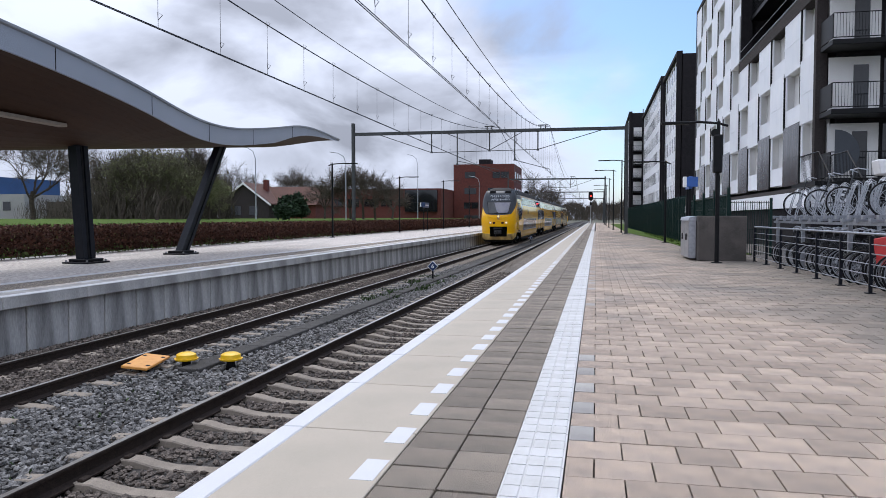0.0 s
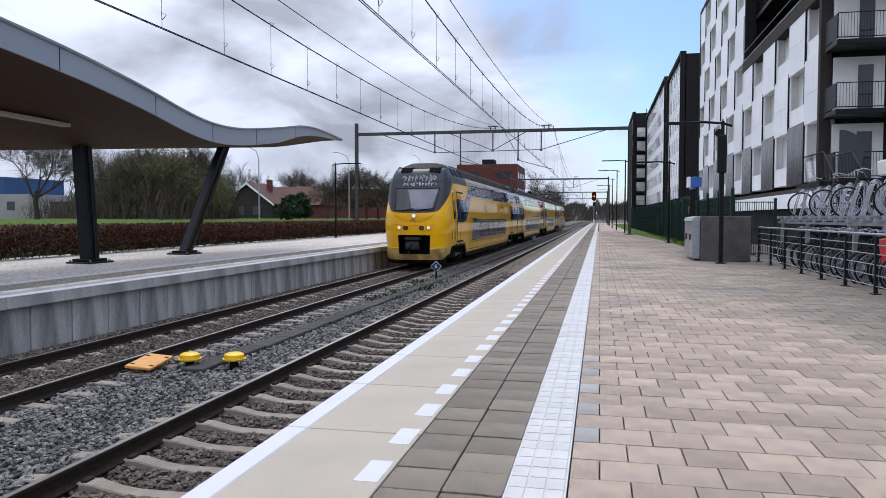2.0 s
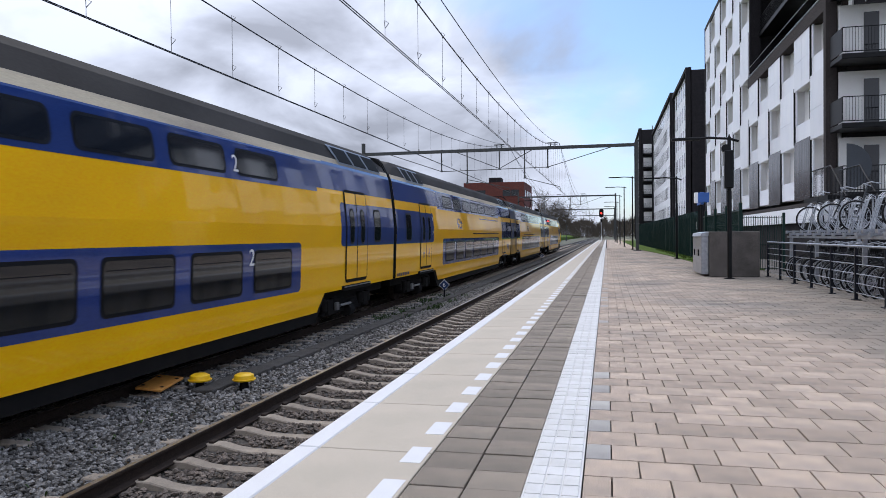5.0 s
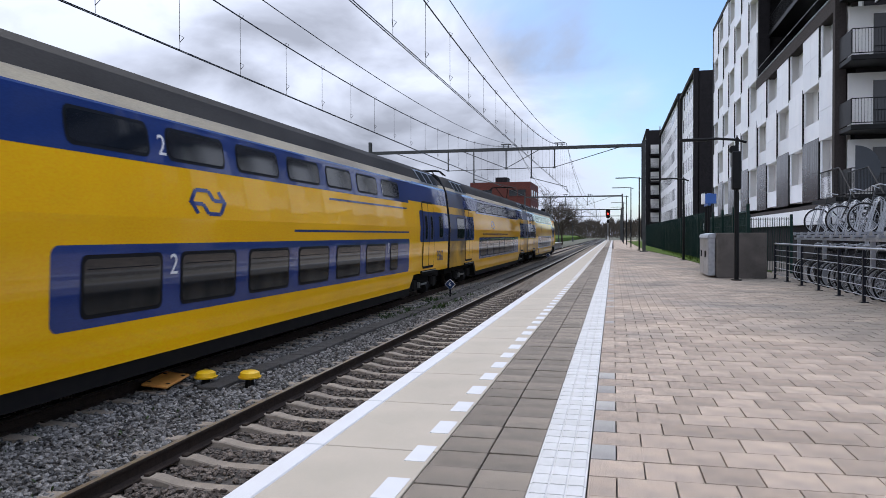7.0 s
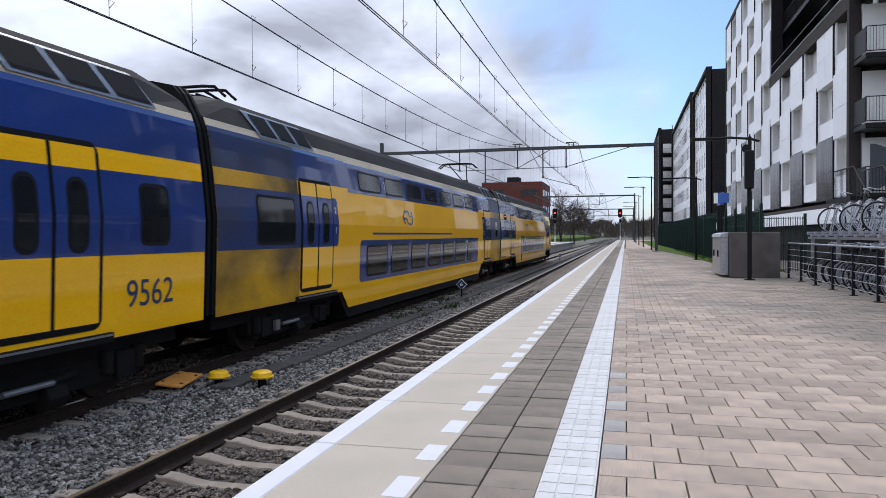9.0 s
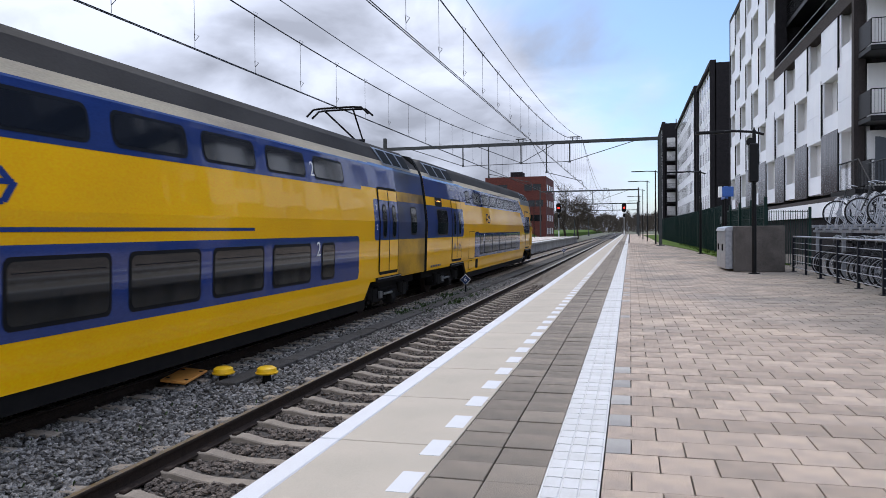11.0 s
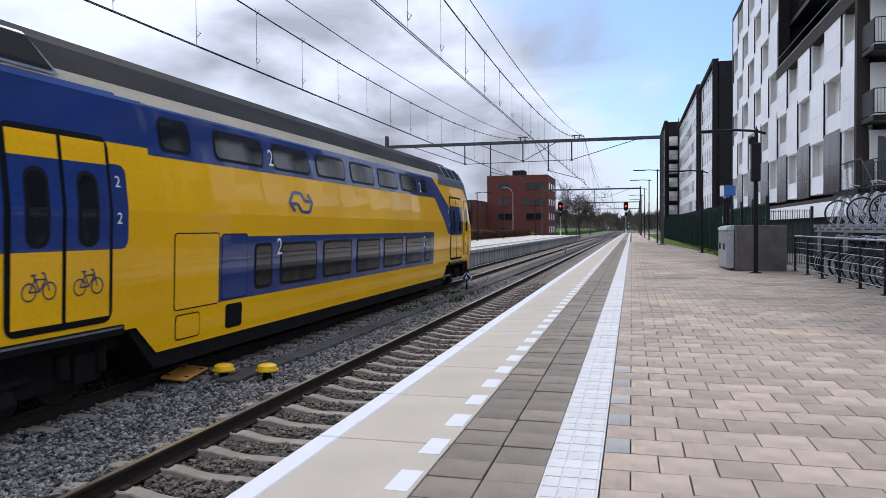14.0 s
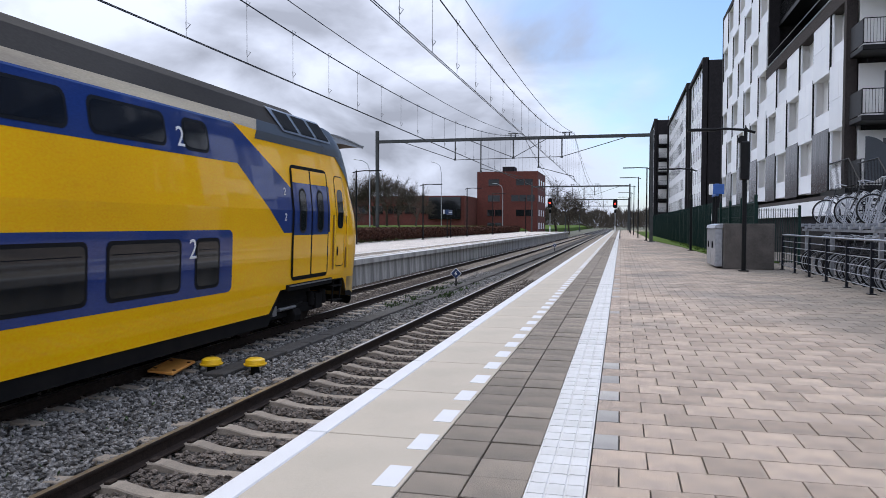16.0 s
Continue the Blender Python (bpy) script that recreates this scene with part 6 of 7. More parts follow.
def place(px, d):
    """Where the line of sight at that bearing (tangent to the right of the track's direction) meets the distance d along the track."""
    return px * d


for k, (b, d, h, sp, lf, dens, lab) in enumerate((
        (-0.875, 50, 13.5, 1.15, 0, 6, "bare spreading tree with dark branches on the bank"),
        (-0.74, 62, 10.5, 0.9, 0, 5, "bare bushy tree behind the canopy column"),
        (-0.715, 58, 10.4, 0.9, 1, 5, "tree with the first green leaves behind the hedge"),
        (-0.68, 54, 10.6, 0.9, 1, 6, "tree with the first green leaves behind the hedge"),
        (-0.655, 50, 9.6, 0.9, 1, 6, "tree with fresh yellow-green leaves"),
        (-0.625, 60, 9.0, 0.9, 1, 5, "tree with fresh yellow-green leaves"),
        (-0.592, 56, 10.6, 0.8, 0, 7, "slender bare tree behind the leaning column"),
        (-0.568, 58, 7.4, 0.9, 3, 4, "low tree with fresh yellow-green leaves"),
        (-0.552, 62, 6.4, 1.0, 2, 4, "low tree with fresh yellow-green leaves"),
        (-0.515, 128, 16.0, 0.9, 0, 5, "bare round tree behind the gabled house"),
        (-0.452, 118, 14.5, 0.95, 0, 4, "bare round tree behind the tiled roof"),
        (-0.425, 124, 14.0, 0.95, 0, 4, "thin bare tree beside the house"),
        (-0.385, 92, 10.4, 1.0, 0, 4, "thin bare tree beside the office block"),
        (-0.345, 84, 10.6, 1.0, 0, 7, "dense bare tree before the brick wing"),
        (-0.326, 88, 11.2, 1.0, 0, 6, "dense bare tree before the brick wing"),
        (-0.308, 84, 9.6, 1.0, 0, 6, "dense bare tree before the brick wing"),
        (-0.283, 100, 10.0, 1.0, 0, 4, "bare tree before the brick wing"),
        (-0.085, 175, 19.0, 1.0, 0, 5, "bare tree beyond the brick building"),
        (-0.068, 185, 16.8, 1.0, 0, 5, "bare tree beyond the brick building"))):
    tree("tree", place(b, d), d, 0.9 if b < -0.1 else -1, h, sp, lf, dens, 20 + k, lab)
for k, (b, d, h) in enumerate(((-0.44, 62, 3.4),)):
    tree("evergreen_tree", place(b, d), d, 0.9, h, 1.2, 9, 9, 60 + k, "dense dark evergreen bush beside the house", M_EVERGREEN, leaf_size=0.16)


def far_wood(name, x0, x1, y, h, n, seed, label):
    rng = np.random.default_rng(seed)
    vs, fs = [], []
    for _ in range(n):
        x = rng.uniform(x0, x1)
        top = h * (0.55 + 0.35 * noise.noise((x * 0.09, seed, 0)) + 0.25 * noise.noise((x * 0.4, seed, 2)))
        z = -1 + (top + 1) * rng.random() ** 0.7
        yy = y + rng.uniform(-6, 6)
        a = rng.uniform(-0.6, 0.6)
        L, w = rng.uniform(0.8, 2.2) * h / 9, rng.uniform(0.03, 0.09) * h / 9
        o = len(vs)
        vs += [(x - w, yy, z), (x + w, yy, z), (x + math.sin(a) * L, yy + rng.uniform(-0.6, 0.6), z + math.cos(a) * L)]
        fs.append((o, o + 1, o + 2))
    return tagged(raw(name, vs, fs, M_TWIG), label, "wood", kind="stuff")


far_wood("far_wood", -82, -60, 96, 6.0, 7000, 7, "bare brown wood far behind the hedge")
far_wood("far_wood", -57, -43, 76, 9.5, 11000, 8, "bare brown scrub behind the trees")
far_wood("far_wood", -60, 60, 420, 15.0, 20000, 9, "bare trees at the far end of the line")


# ---- apartment blocks along the platform ----
FX = 9.75                                   # the plane of the white facades


def panel_mesh(w, h, m):
    """A proud cladding panel facing -x: four sheets with seams, overlapping the bays above and below."""
    bm = bmesh.new()
    g = 0.016
    for z0, z1 in ((-0.1, h * 0.45), (h * 0.45 + g, h + 0.1)):
        box(bm, -0.09, 0.0, 0.03, w * 0.5 - g / 2, z0, z1)
        box(bm, -0.09, 0.0, w * 0.5 + g / 2, w - 0.03, z0, z1)
    return mesh_of(bm, "facade_panel", m)


def loggia_parts(w, h):
    """A recessed window bay: reveal, white parapet, dark joint at its far edge, frame and two panes."""
    dep = 0.42
    out = []
    bm = bmesh.new()
    box(bm, dep - 0.02, dep, 0, w, 0, h)
    box(bm, 0.0, dep, w - 0.07, w, 0, h)
    box(bm, 0.0, dep, 0.0, 0.07, 0, h)
    box(bm, 0.0, dep, 0.07, w - 0.07, h - 0.07, h)
    out.append(("window", mesh_of(bm, "window", M_LOGGIA)))
    for name, cell, m in (("parapet", (-0.02, 0.04, 0.02, w - 0.02, 0.02, 0.98), M_PANEL), ("jamb", (-0.1, 0.03, w - 0.05, w + 0.05, 0, h + 0.1), M_BLACK),
                          ("side_panel", (-0.03, 0.03, w * 0.9, w - 0.05, 0.98, h - 0.02), M_PANEL),
                          ("window_frame", (dep - 0.07, dep - 0.03, w * 0.16, w * 0.62, 0.98, h - 0.2), M_PANEL),
                          ("pane", (dep - 0.085, dep - 0.06, w * 0.19, w * 0.38, 1.06, h - 0.28), M_HOMEGLASS), ("pane", (dep - 0.085, dep - 0.06, w * 0.41, w * 0.59, 1.06, h - 0.28), M_HOMEGLASS)):
        bm = bmesh.new()
        box(bm, *cell)
        out.append((name, mesh_of(bm, name, m)))
    return out


ST, BAY = 2.87, 3.12


def facade(parent, x, y0, bays, z0, storeys, bay, st, phase=0):
    plain, metal = panel_mesh(bay, st, M_PANEL), panel_mesh(bay, st, M_PANELMETAL)
    loggia = loggia_parts(bay, st)
    for s in range(storeys):
        for b in range(bays):
            at = pose(x, y0 + b * bay, z0 + s * st)
            if (s + b + phase) % 2:
                w = shared("window", loggia[0][1], parent, at)
                for n, me in loggia[1:]:
                    shared(n, me, w, pose(0, 0, 0))
            else:
                shared("facade_panel", metal if s == 0 else plain, parent, at)


def balcony(parent, x0, x1, y, z, depth=1.6, axis="y"):
    bm = bmesh.new()
    box(bm, x0, x1, y - depth, y, z - 0.22, z)
    bal = part("balcony", bm, M_BLACK, parent, "black steel balcony with barred rail", bevel=0.02)
    bm = bmesh.new()
    for h in (0.08, 1.08):
        tube(bm, [(x0 + 0.04, y, z + h), (x0 + 0.04, y - depth + 0.04, z + h), (x1 - 0.04, y - depth + 0.04, z + h)], 0.022, 6)
    n = int((x1 - x0) / 0.12)
    for k in range(n):
        x = x0 + 0.04 + k * 0.12
        rod(bm, (x, y - depth + 0.04, z + 0.08), (x, y - depth + 0.04, z + 1.08), 0.009, seg=4, caps=False)
    for k in range(int(depth / 0.12)):
        yy = y - 0.06 - k * 0.12
        rod(bm, (x0 + 0.04, yy, z + 0.08), (x0 + 0.04, yy, z + 1.08), 0.009, seg=4, caps=False)
    part("railing", bm, M_BLACK, bal)
    bm = bmesh.new()
    box(bm, x0 + 0.005, x0 + 0.025, y - depth + 0.06, y - 0.02, z + 0.05, z + 1.06)
    part("side_screen", bm, M_BLACK, bal)


ap = empty("apartment_block", pose(0, 0, 0), "white-panelled apartment block with dark brick end and balconies", "apartment building")
Z0 = 3.0
LOWY, MIDY, ENDY = 35.0, 54.5, 77.4
bm = bmesh.new()
box(bm, FX + 0.5, 24, LOWY + 0.02, MIDY, -1.2, Z0 + 2.7 * ST)
part("lower_wing", bm, M_DARKBRICK, ap, "dark brick lower wing")
bm = bmesh.new()
box(bm, FX + 0.6, 24, MIDY, ENDY, -1.2, 21.0)
part("upper_wing", bm, M_DARKBRICK, ap, "dark brick tall wing")
facade(ap, FX, LOWY + 0.5, 6, Z0, 3, BAY, ST, 1)
facade(ap, FX, MIDY - 0.02, 7, Z0, 6, 3.19, 3.05, 1)
bm = bmesh.new()      # brown brick frame round the lower wing
box(bm, FX - 0.32, FX + 0.14, LOWY + 0.15, LOWY + 0.5, 0, Z0 + 3.0 * ST + 0.35)
box(bm, FX - 0.12, FX + 0.7, LOWY + 0.5, MIDY - 0.05, Z0 + 3.0 * ST - 0.3, Z0 + 3.0 * ST + 0.35)
part("brick_frame", bm, M_BRICKTRIM, ap, "brown brick frame")
bm = bmesh.new()
box(bm, FX - 0.02, FX + 0.7, MIDY - 0.3, MIDY - 0.03, Z0 + 3.0 * ST + 0.36, 21.3)
box(bm, FX - 0.1, FX + 0.7, ENDY - 0.55, ENDY, 0, 21.75)
box(bm, FX - 0.1, FX + 0.7, MIDY - 0.3, ENDY - 0.56, 21.32, 21.75)
part("dark_frame", bm, M_DARKBRICK, ap)
bm = bmesh.new()
box(bm, FX - 0.18, FX + 0.55, LOWY, ENDY, Z0 - 0.75, Z0 - 0.26)
part("plinth_band", bm, M_BRICKTRIM, ap, "brown plinth band")
bm = bmesh.new()
prism(bm, [(FX - 1.6, 1.7), (FX - 0.2, 1.7), (FX - 0.2, 2.5), (FX - 1.5, 2.36)], "y", LOWY - 4, ENDY + 20)
part("canopy_strip", bm, M_PANEL, ap, "white ribbed lean-to roof along the ground floor")
bm = bmesh.new()
box(bm, FX - 1.45, FX + 0.5, LOWY - 3.9, ENDY + 19, -1.2, 1.69)
part("ground_floor", bm, M_DARKBRICK, ap)
# set-back floors over the lower wing, with black balconies
bm = bmesh.new()
box(bm, FX + 2.6, 24, LOWY + 0.4, MIDY, Z0 + 2.7 * ST, Z0 + 6.4 * ST)
part("set_back_wall", bm, M_DARKBRICK, ap)
for s in range(4):
    z = Z0 + 3.22 * ST + s * ST
    bm = bmesh.new()
    for k in range(4):
        y = LOWY + 2.0 + k * 4.1
        box(bm, FX + 2.52, FX + 2.62, y, y + 2.2, z + 0.2, z + 2.2)
    part("loggia_window", bm, M_LOGGIA, ap)
    if s:
        bm = bmesh.new()
        box(bm, FX + 0.6, FX + 2.6, LOWY + 0.4, MIDY - 0.3, z - 0.3, z - 0.05)
        bal = part("gallery", bm, M_BLACK, ap)
        bm = bmesh.new()
        for h in (0.05, 1.05):
            rod(bm, (FX + 0.66, LOWY + 0.45, z + h), (FX + 0.66, MIDY - 0.35, z + h), 0.022, seg=6)
        for k in range(150):
            y = LOWY + 0.5 + k * 0.125
            rod(bm, (FX + 0.66, y, z), (FX + 0.66, y, z + 1.05), 0.009, seg=4, caps=False)
        part("railing", bm, M_BLACK, bal)
bm = bmesh.new()
rod(bm, (FX - 0.1, LOWY + 0.2, Z0 + 3.0 * ST + 0.43), (FX - 0.1, MIDY - 0.3, Z0 + 3.0 * ST + 0.43), 0.05)
rod(bm, (FX - 0.1, LOWY + 0.2, Z0 + 3.0 * ST + 1.05), (FX - 0.1, MIDY - 0.3, Z0 + 3.0 * ST + 1.05), 0.02)
part("parapet_rail", bm, M_STEEL, ap)
# end wall towards the camera: lit recesses and balconies
for s in range(6):
    z = Z0 - 0.05 + s * ST
    bm = bmesh.new()
    box(bm, FX + 0.15, FX + 2.2, LOWY - 0.02, LOWY + 0.015, z + 0.05, z + 2.45)
    rc = part("recess", bm, M_LOGGIA, ap, "pale plastered balcony recess")
    bm = bmesh.new()
    box(bm, FX + 1.15, FX + 1.75, LOWY - 0.05, LOWY - 0.021, z + 0.08, z + 2.1)
    part("glass_door", bm, M_WIN, rc)
    balcony(ap, FX - 0.2, FX + 8.5, LOWY - 0.03, z, 1.7)
    bm = bmesh.new()
    box(bm, FX + 2.35, FX + 8.4, LOWY - 0.04, LOWY - 0.021, z + 0.1, z + 2.4)
    part("dark_glazing", bm, M_WIN, ap)
dish = empty("sun_screen", pose(FX - 0.05, LOWY - 1.78, Z0 + 1.0), "dark grey round balcony screen on the railing", "screen")
bm = bmesh.new()
prism(bm, [(0.95 * math.cos(a), 0.95 * math.sin(a)) for a in np.linspace(-math.pi / 2, math.pi / 2, 16)], "y", -0.03, 0.0)
part("disc", bm, M_ANTH, dish)
# outside stair with its barred rail
stair = empty("outside_stair", pose(0, 0, 0), "black steel outside stair with barred railing", "stairs")
for k in range(14):
    bm = bmesh.new()
    box(bm, FX - 2.3, FX - 1.4, 23.0 + k * 0.3, 23.3 + k * 0.3, -0.25 + k * 0.2, -0.2 + k * 0.2)
    part("step", bm, M_BLACK, stair)
bm = bmesh.new()
for x in (FX - 2.3, FX - 1.4):
    tube(bm, [(x, 23.0, 0.75), (x, 27.2, 3.55), (x, 29.5, 3.55)], 0.025)
    for k in range(44):
        y = 23.0 + k * 0.148
        z = min(0.75 + k * 0.148 * 2.8 / 4.2, 3.55)
        rod(bm, (x, y, z - 1.0), (x, y, z), 0.009, seg=4, caps=False)
part("railing", bm, M_BLACK, stair)
bm = bmesh.new()
box(bm, FX - 2.4, FX - 0.2, 27.2, 30.3, 2.4, 2.55)
part("landing", bm, M_BLACK, stair)

# the blocks farther on
def far_block(x, y0, y1, z1, label, bays, storeys, dark_end=True, x1=22.0, frame_only=False):
    b = empty("apartment_block", pose(0, 0, 0), label, "apartment building", "far apartment blocks")
    bm = bmesh.new()
    box(bm, x + 0.5, x1, y0, y1, -1.2, z1)
    part("wall", bm, M_DARKBRICK, b)
    L = (y1 - y0 - 0.8) / bays
    h = (z1 - 3.0) / storeys
    bm = bmesh.new()
    box(bm, x - 0.1, x + 0.6, y0, y0 + 0.4, 0, z1 + 0.35)
    box(bm, x - 0.1, x + 0.6, y1 - 0.4, y1, 0, z1 + 0.35)
    box(bm, x - 0.1, x + 0.6, y0 + 0.4, y1 - 0.4, z1 - 0.1, z1 + 0.35)
    part("frame", bm, M_DARKBRICK, b)
    bm = bmesh.new()
    box(bm, x + 0.3, x + 0.52, y0 + 0.4, y1 - 0.4, 2.6, z1 - 0.1)
    part("cladding", bm, M_PANEL, b, "white cladding")
    bmw = bmesh.new()
    box(bmw, -0.012, 0.06, L * 0.06, L * 0.38, 0, h * 0.6)
    me = mesh_of(bmw, "window", M_WIN)
    bmp = bmesh.new()
    box(bmp, -0.03, 0.0, 0, L * 0.5, 0.04, h * 1.0 - 0.04)
    mp = mesh_of(bmp, "facade_panel", M_PANEL)
    for s in range(storeys):
        for k in range(bays):
            y = y0 + 0.4 + k * L + (0.5 * L if s % 2 else 0)
            if y + L < y1:
                shared("window", me, b, pose(x + 0.28, y, 3.0 + s * h + 0.8))
                shared("facade_panel", mp, b, pose(x + 0.3, y + L * 0.46, 3.0 + s * h))
    bm = bmesh.new()
    rod(bm, (x + 3, y0 + 2, z1), (x + 3, y0 + 2, z1 + 1.1), 0.12)
    part("flue", bm, M_STEEL, b)
    return b


far_block(FX, 95.5, 115.0, 21.6, "dark brick block end with a white-panelled side", 8, 6)
far_block(FX, 118.5, 166.0, 22.8, "long white-panelled apartment block", 18, 6)
fb = far_block(7.1, 168.0, 195.0, 24.4, "dark brick apartment block with stacked balconies", 10, 7)
for s in range(6):
    balcony(fb, 7.8, 10.2, 168.0, 4.0 + s * 3.0, 1.4)
    bm = bmesh.new()
    box(bm, 8.0, 9.8, 167.95, 167.99, 4.1 + s * 3.0, 6.2 + s * 3.0)
    part("recess", bm, M_LOGGIA, fb)

# ---- red brick office beyond the far platform ----
of = empty("brick_office", pose(0, 0, 0), "red brick office tower with strips of dark windows", "office building")
OY = 150.0
bm = bmesh.new()
box(bm, -29.2, -16.6, OY, OY + 16, -1, 12.3)
part("tower", bm, M_REDBRICK, of, "red brick tower")
for z, spans in ((10.2, ((-26.8, -24.6), (-21.0, -17.6))), (6.9, ((-26.9, -24.4), (-22.0, -17.2))), (3.9, ((-27, -24), (-21, -17.5))), (1.2, ((-27, -24),))):
    for a, b in spans:
        bm = bmesh.new()
        box(bm, a, b, OY - 0.03, OY + 0.3, z - 0.8, z + 0.5)
        w = part("window", bm, M_WIN, of)
        n = max(1, int((b - a) / 1.3))
        bm = bmesh.new()
        for k in range(1, n):
            x = a + (b - a) * k / n
            box(bm, x - 0.06, x + 0.06, OY - 0.06, OY, z - 0.8, z + 0.5)
        box(bm, a, b, OY - 0.08, OY, z - 0.9, z - 0.8)
        part("window_frame", bm, M_REDBRICK, w)
    bm = bmesh.new()
    for k in range(3):
        box(bm, -16.62, -16.57, OY + 2 + k * 4.5, OY + 4 + k * 4.5, z - 0.8, z + 0.5)
    part("side_window", bm, M_PANEL, of)
bm = bmesh.new()
box(bm, -24.5, -22.0, OY + 4, OY + 8, 12.3, 13.6)
part("roof_plant", bm, M_DARKBRICK, of)
wing = empty("brick_office_wing", pose(0, 0, 0), "long low red brick office wing with glazed corner", "office building")
bm = bmesh.new()
box(bm, -58, -29.3, OY - 12, OY + 6, -1, 6.9)
part("wall", bm, M_REDBRICK, wing)
for z in (4.1, 0.2):
    for k in range(7):
        bm = bmesh.new()
        x = -55 + k * 3.4
        box(bm, x, x + (2.3 if k % 3 else 2.9), OY - 12.04, OY - 11.8, z - 0.7, z + 0.8)
        w = part("window", bm, M_WIN, wing)
        bm = bmesh.new()
        box(bm, x + 1.1, x + 1.18, OY - 12.08, OY - 12.04, z - 0.7, z + 0.8)
        box(bm, x - 0.1, x + 3.0, OY - 12.1, OY - 12.04, z - 0.8, z - 0.7)
        part("window_frame", bm, M_REDBRICK, w)
bm = bmesh.new()
box(bm, -36.4, -30, OY - 12.6, OY - 11.5, 2.4, 6.6)
part("corner_glazing", bm, M_WIN, wing)
bm = bmesh.new()
for k in range(6):
    box(bm, -36.2 + k * 1.1, -35.6 + k * 1.1, OY - 12.66, OY - 12.58, 2.7, 4.3)
part("blind", bm, M_RUBBER, wing)

# houses and sheds behind the trees
hs = empty("house", pose(-52.6, 107, 1.0), "white gabled house with an orange tiled roof", "house")
bm = bmesh.new()
prism(bm, [(-4, 0), (4, 0), (4, 2.4), (0, 5.3), (-4, 2.4)], "y", -4, 4)
part("wall", bm, M_BRICKTRIM, hs)
for s in (-1, 1):
    bm = bmesh.new()
    prism(bm, [(0, 5.45), (s * 4.5, 2.2), (s * 4.5, 2.4), (0, 5.65)], "y", -4.4, 4.4)
    part("roof", bm, M_TILE, hs, "orange tiled roof slope")
    bm = bmesh.new()
    prism(bm, [(0, 5.3), (s * 4.5, 2.02), (s * 4.5, 2.3), (0, 5.62)], "y", -4.55, -4.41)
    part("bargeboard", bm, M_WHITE, hs, "white bargeboard")
bm = bmesh.new()
box(bm, 1.2, 1.9, 0, 0.7, 4.4, 6.2)
part("chimney", bm, M_REDBRICK, hs)
bm = bmesh.new()
box(bm, -2.2, -0.6, -4.06, -4.0, 0.6, 2.0)
box(bm, 0.8, 2.2, -4.06, -4.0, 0.6, 2.0)
part("window", bm, M_WIN, hs)
h2 = empty("house", pose(-47.3, 110, 1.0), "house with a brown hipped tiled roof", "house")
bm = bmesh.new()
box(bm, -5, 5, -4, 4, 0, 2.3)
part("wall", bm, M_REDBRICK, h2)
bm = bmesh.new()
prism(bm, [(-4.6, 2.2), (4.6, 2.2), (0, 5.2)], "x", -5.3, 5.3)
part("roof", bm, M_TILE, h2)
sh = empty("industrial_shed", pose(-97, 100, 0.8), "grey shed with a blue upper storey", "building")
bm = bmesh.new()
box(bm, -14, 8, 0, 14, 0, 4.2)
part("wall", bm, M_FAINT, sh)
bm = bmesh.new()
box(bm, -14, 3, 0.5, 14, 4.2, 7.0)
part("blue_storey", bm, M_FARBLUE, sh, "blue sheet-metal storey")
for k in range(4):
    bm = bmesh.new()
    box(bm, -5 + k * 3, -3.6 + k * 3, -0.05, 0.0, 1.6, 3.0)
    part("window", bm, M_WIN, sh)
gb = empty("low_building", pose(-74, 100, 0.9), "long low brown building behind the trees", "building")
bm = bmesh.new()
box(bm, -11, 14, 0, 8, 0, 2.8)
part("wall", bm, M_BRICKTRIM, gb)
for k, (x, y, h) in enumerate(((-33.5, 68, 7.4), (-27.5, 78, 7.6), (-31.5, 128, 11.5), (-20.3, 128, 7.6))):
    sl = empty("street_lamp", pose(x, y, 0.9), "tall pale street lamp with a curved arm", "street lamp", "street lamps behind the hedge")
    bm = bmesh.new()
    rod(bm, (0, 0, 0), (0, 0, h * 0.85), 0.08, 0.05)
    tube(bm, [(0, 0, h * 0.85), (-0.25, 0, h * 0.95), (-0.9, 0, h), (-1.9, 0, h * 1.02)], 0.045)
    part("post", bm, M_GALV, sl)

# ---- right edge of the platform ----
bm = bmesh.new()
box(bm, 5.2, 10, -30, 40, -1.3, -0.07)
tagged(part("cycle_yard", bm, M_CONCRETE_D), "worn concrete yard of the bicycle stands", "pavement", kind="structure")
bm = bmesh.new()
prism(bm, [(3.9, 27), (5.3, 27), (5.3, 150), (2.6, 150), (2.6, 62), (3.5, 45)], "z", -0.3, 0.03)
tagged(part("verge", bm, M_GRASS), "grass verge at the foot of the fence", "grass", kind="structure")
tuft("verge_grass", (3.7, 5.0), (30, 60), 0.02, 2500, 0.12, 0.02, M_BLADE, "short green grass along the fence", "grass")

cb = empty("concrete_box", pose(3.65, 24.0, 0), "weathered exposed-aggregate concrete box on the platform", "utility box")
bm = bmesh.new()
box(bm, -0.68, 0.7, -1.15, 1.15, 0, 1.34)
part("box", bm, M_CONCRETE_D, cb, bevel=0.015)
ut = empty("utility_cabinet", pose(2.86, 24.2, 0), "grey steel cabinet with two doors against the concrete box", "cabinet")
bm = bmesh.new()
box(bm, -0.1, 0.1, -1.1, 1.0, 0.06, 1.2)
part("body", bm, M_GALV, ut, bevel=0.01)
bm = bmesh.new()
prism(bm, [(-0.14, 1.2), (0.1, 1.2), (0.1, 1.34), (-0.1, 1.3)], "y", -1.14, 1.04)
part("lid", bm, M_GALV, ut)
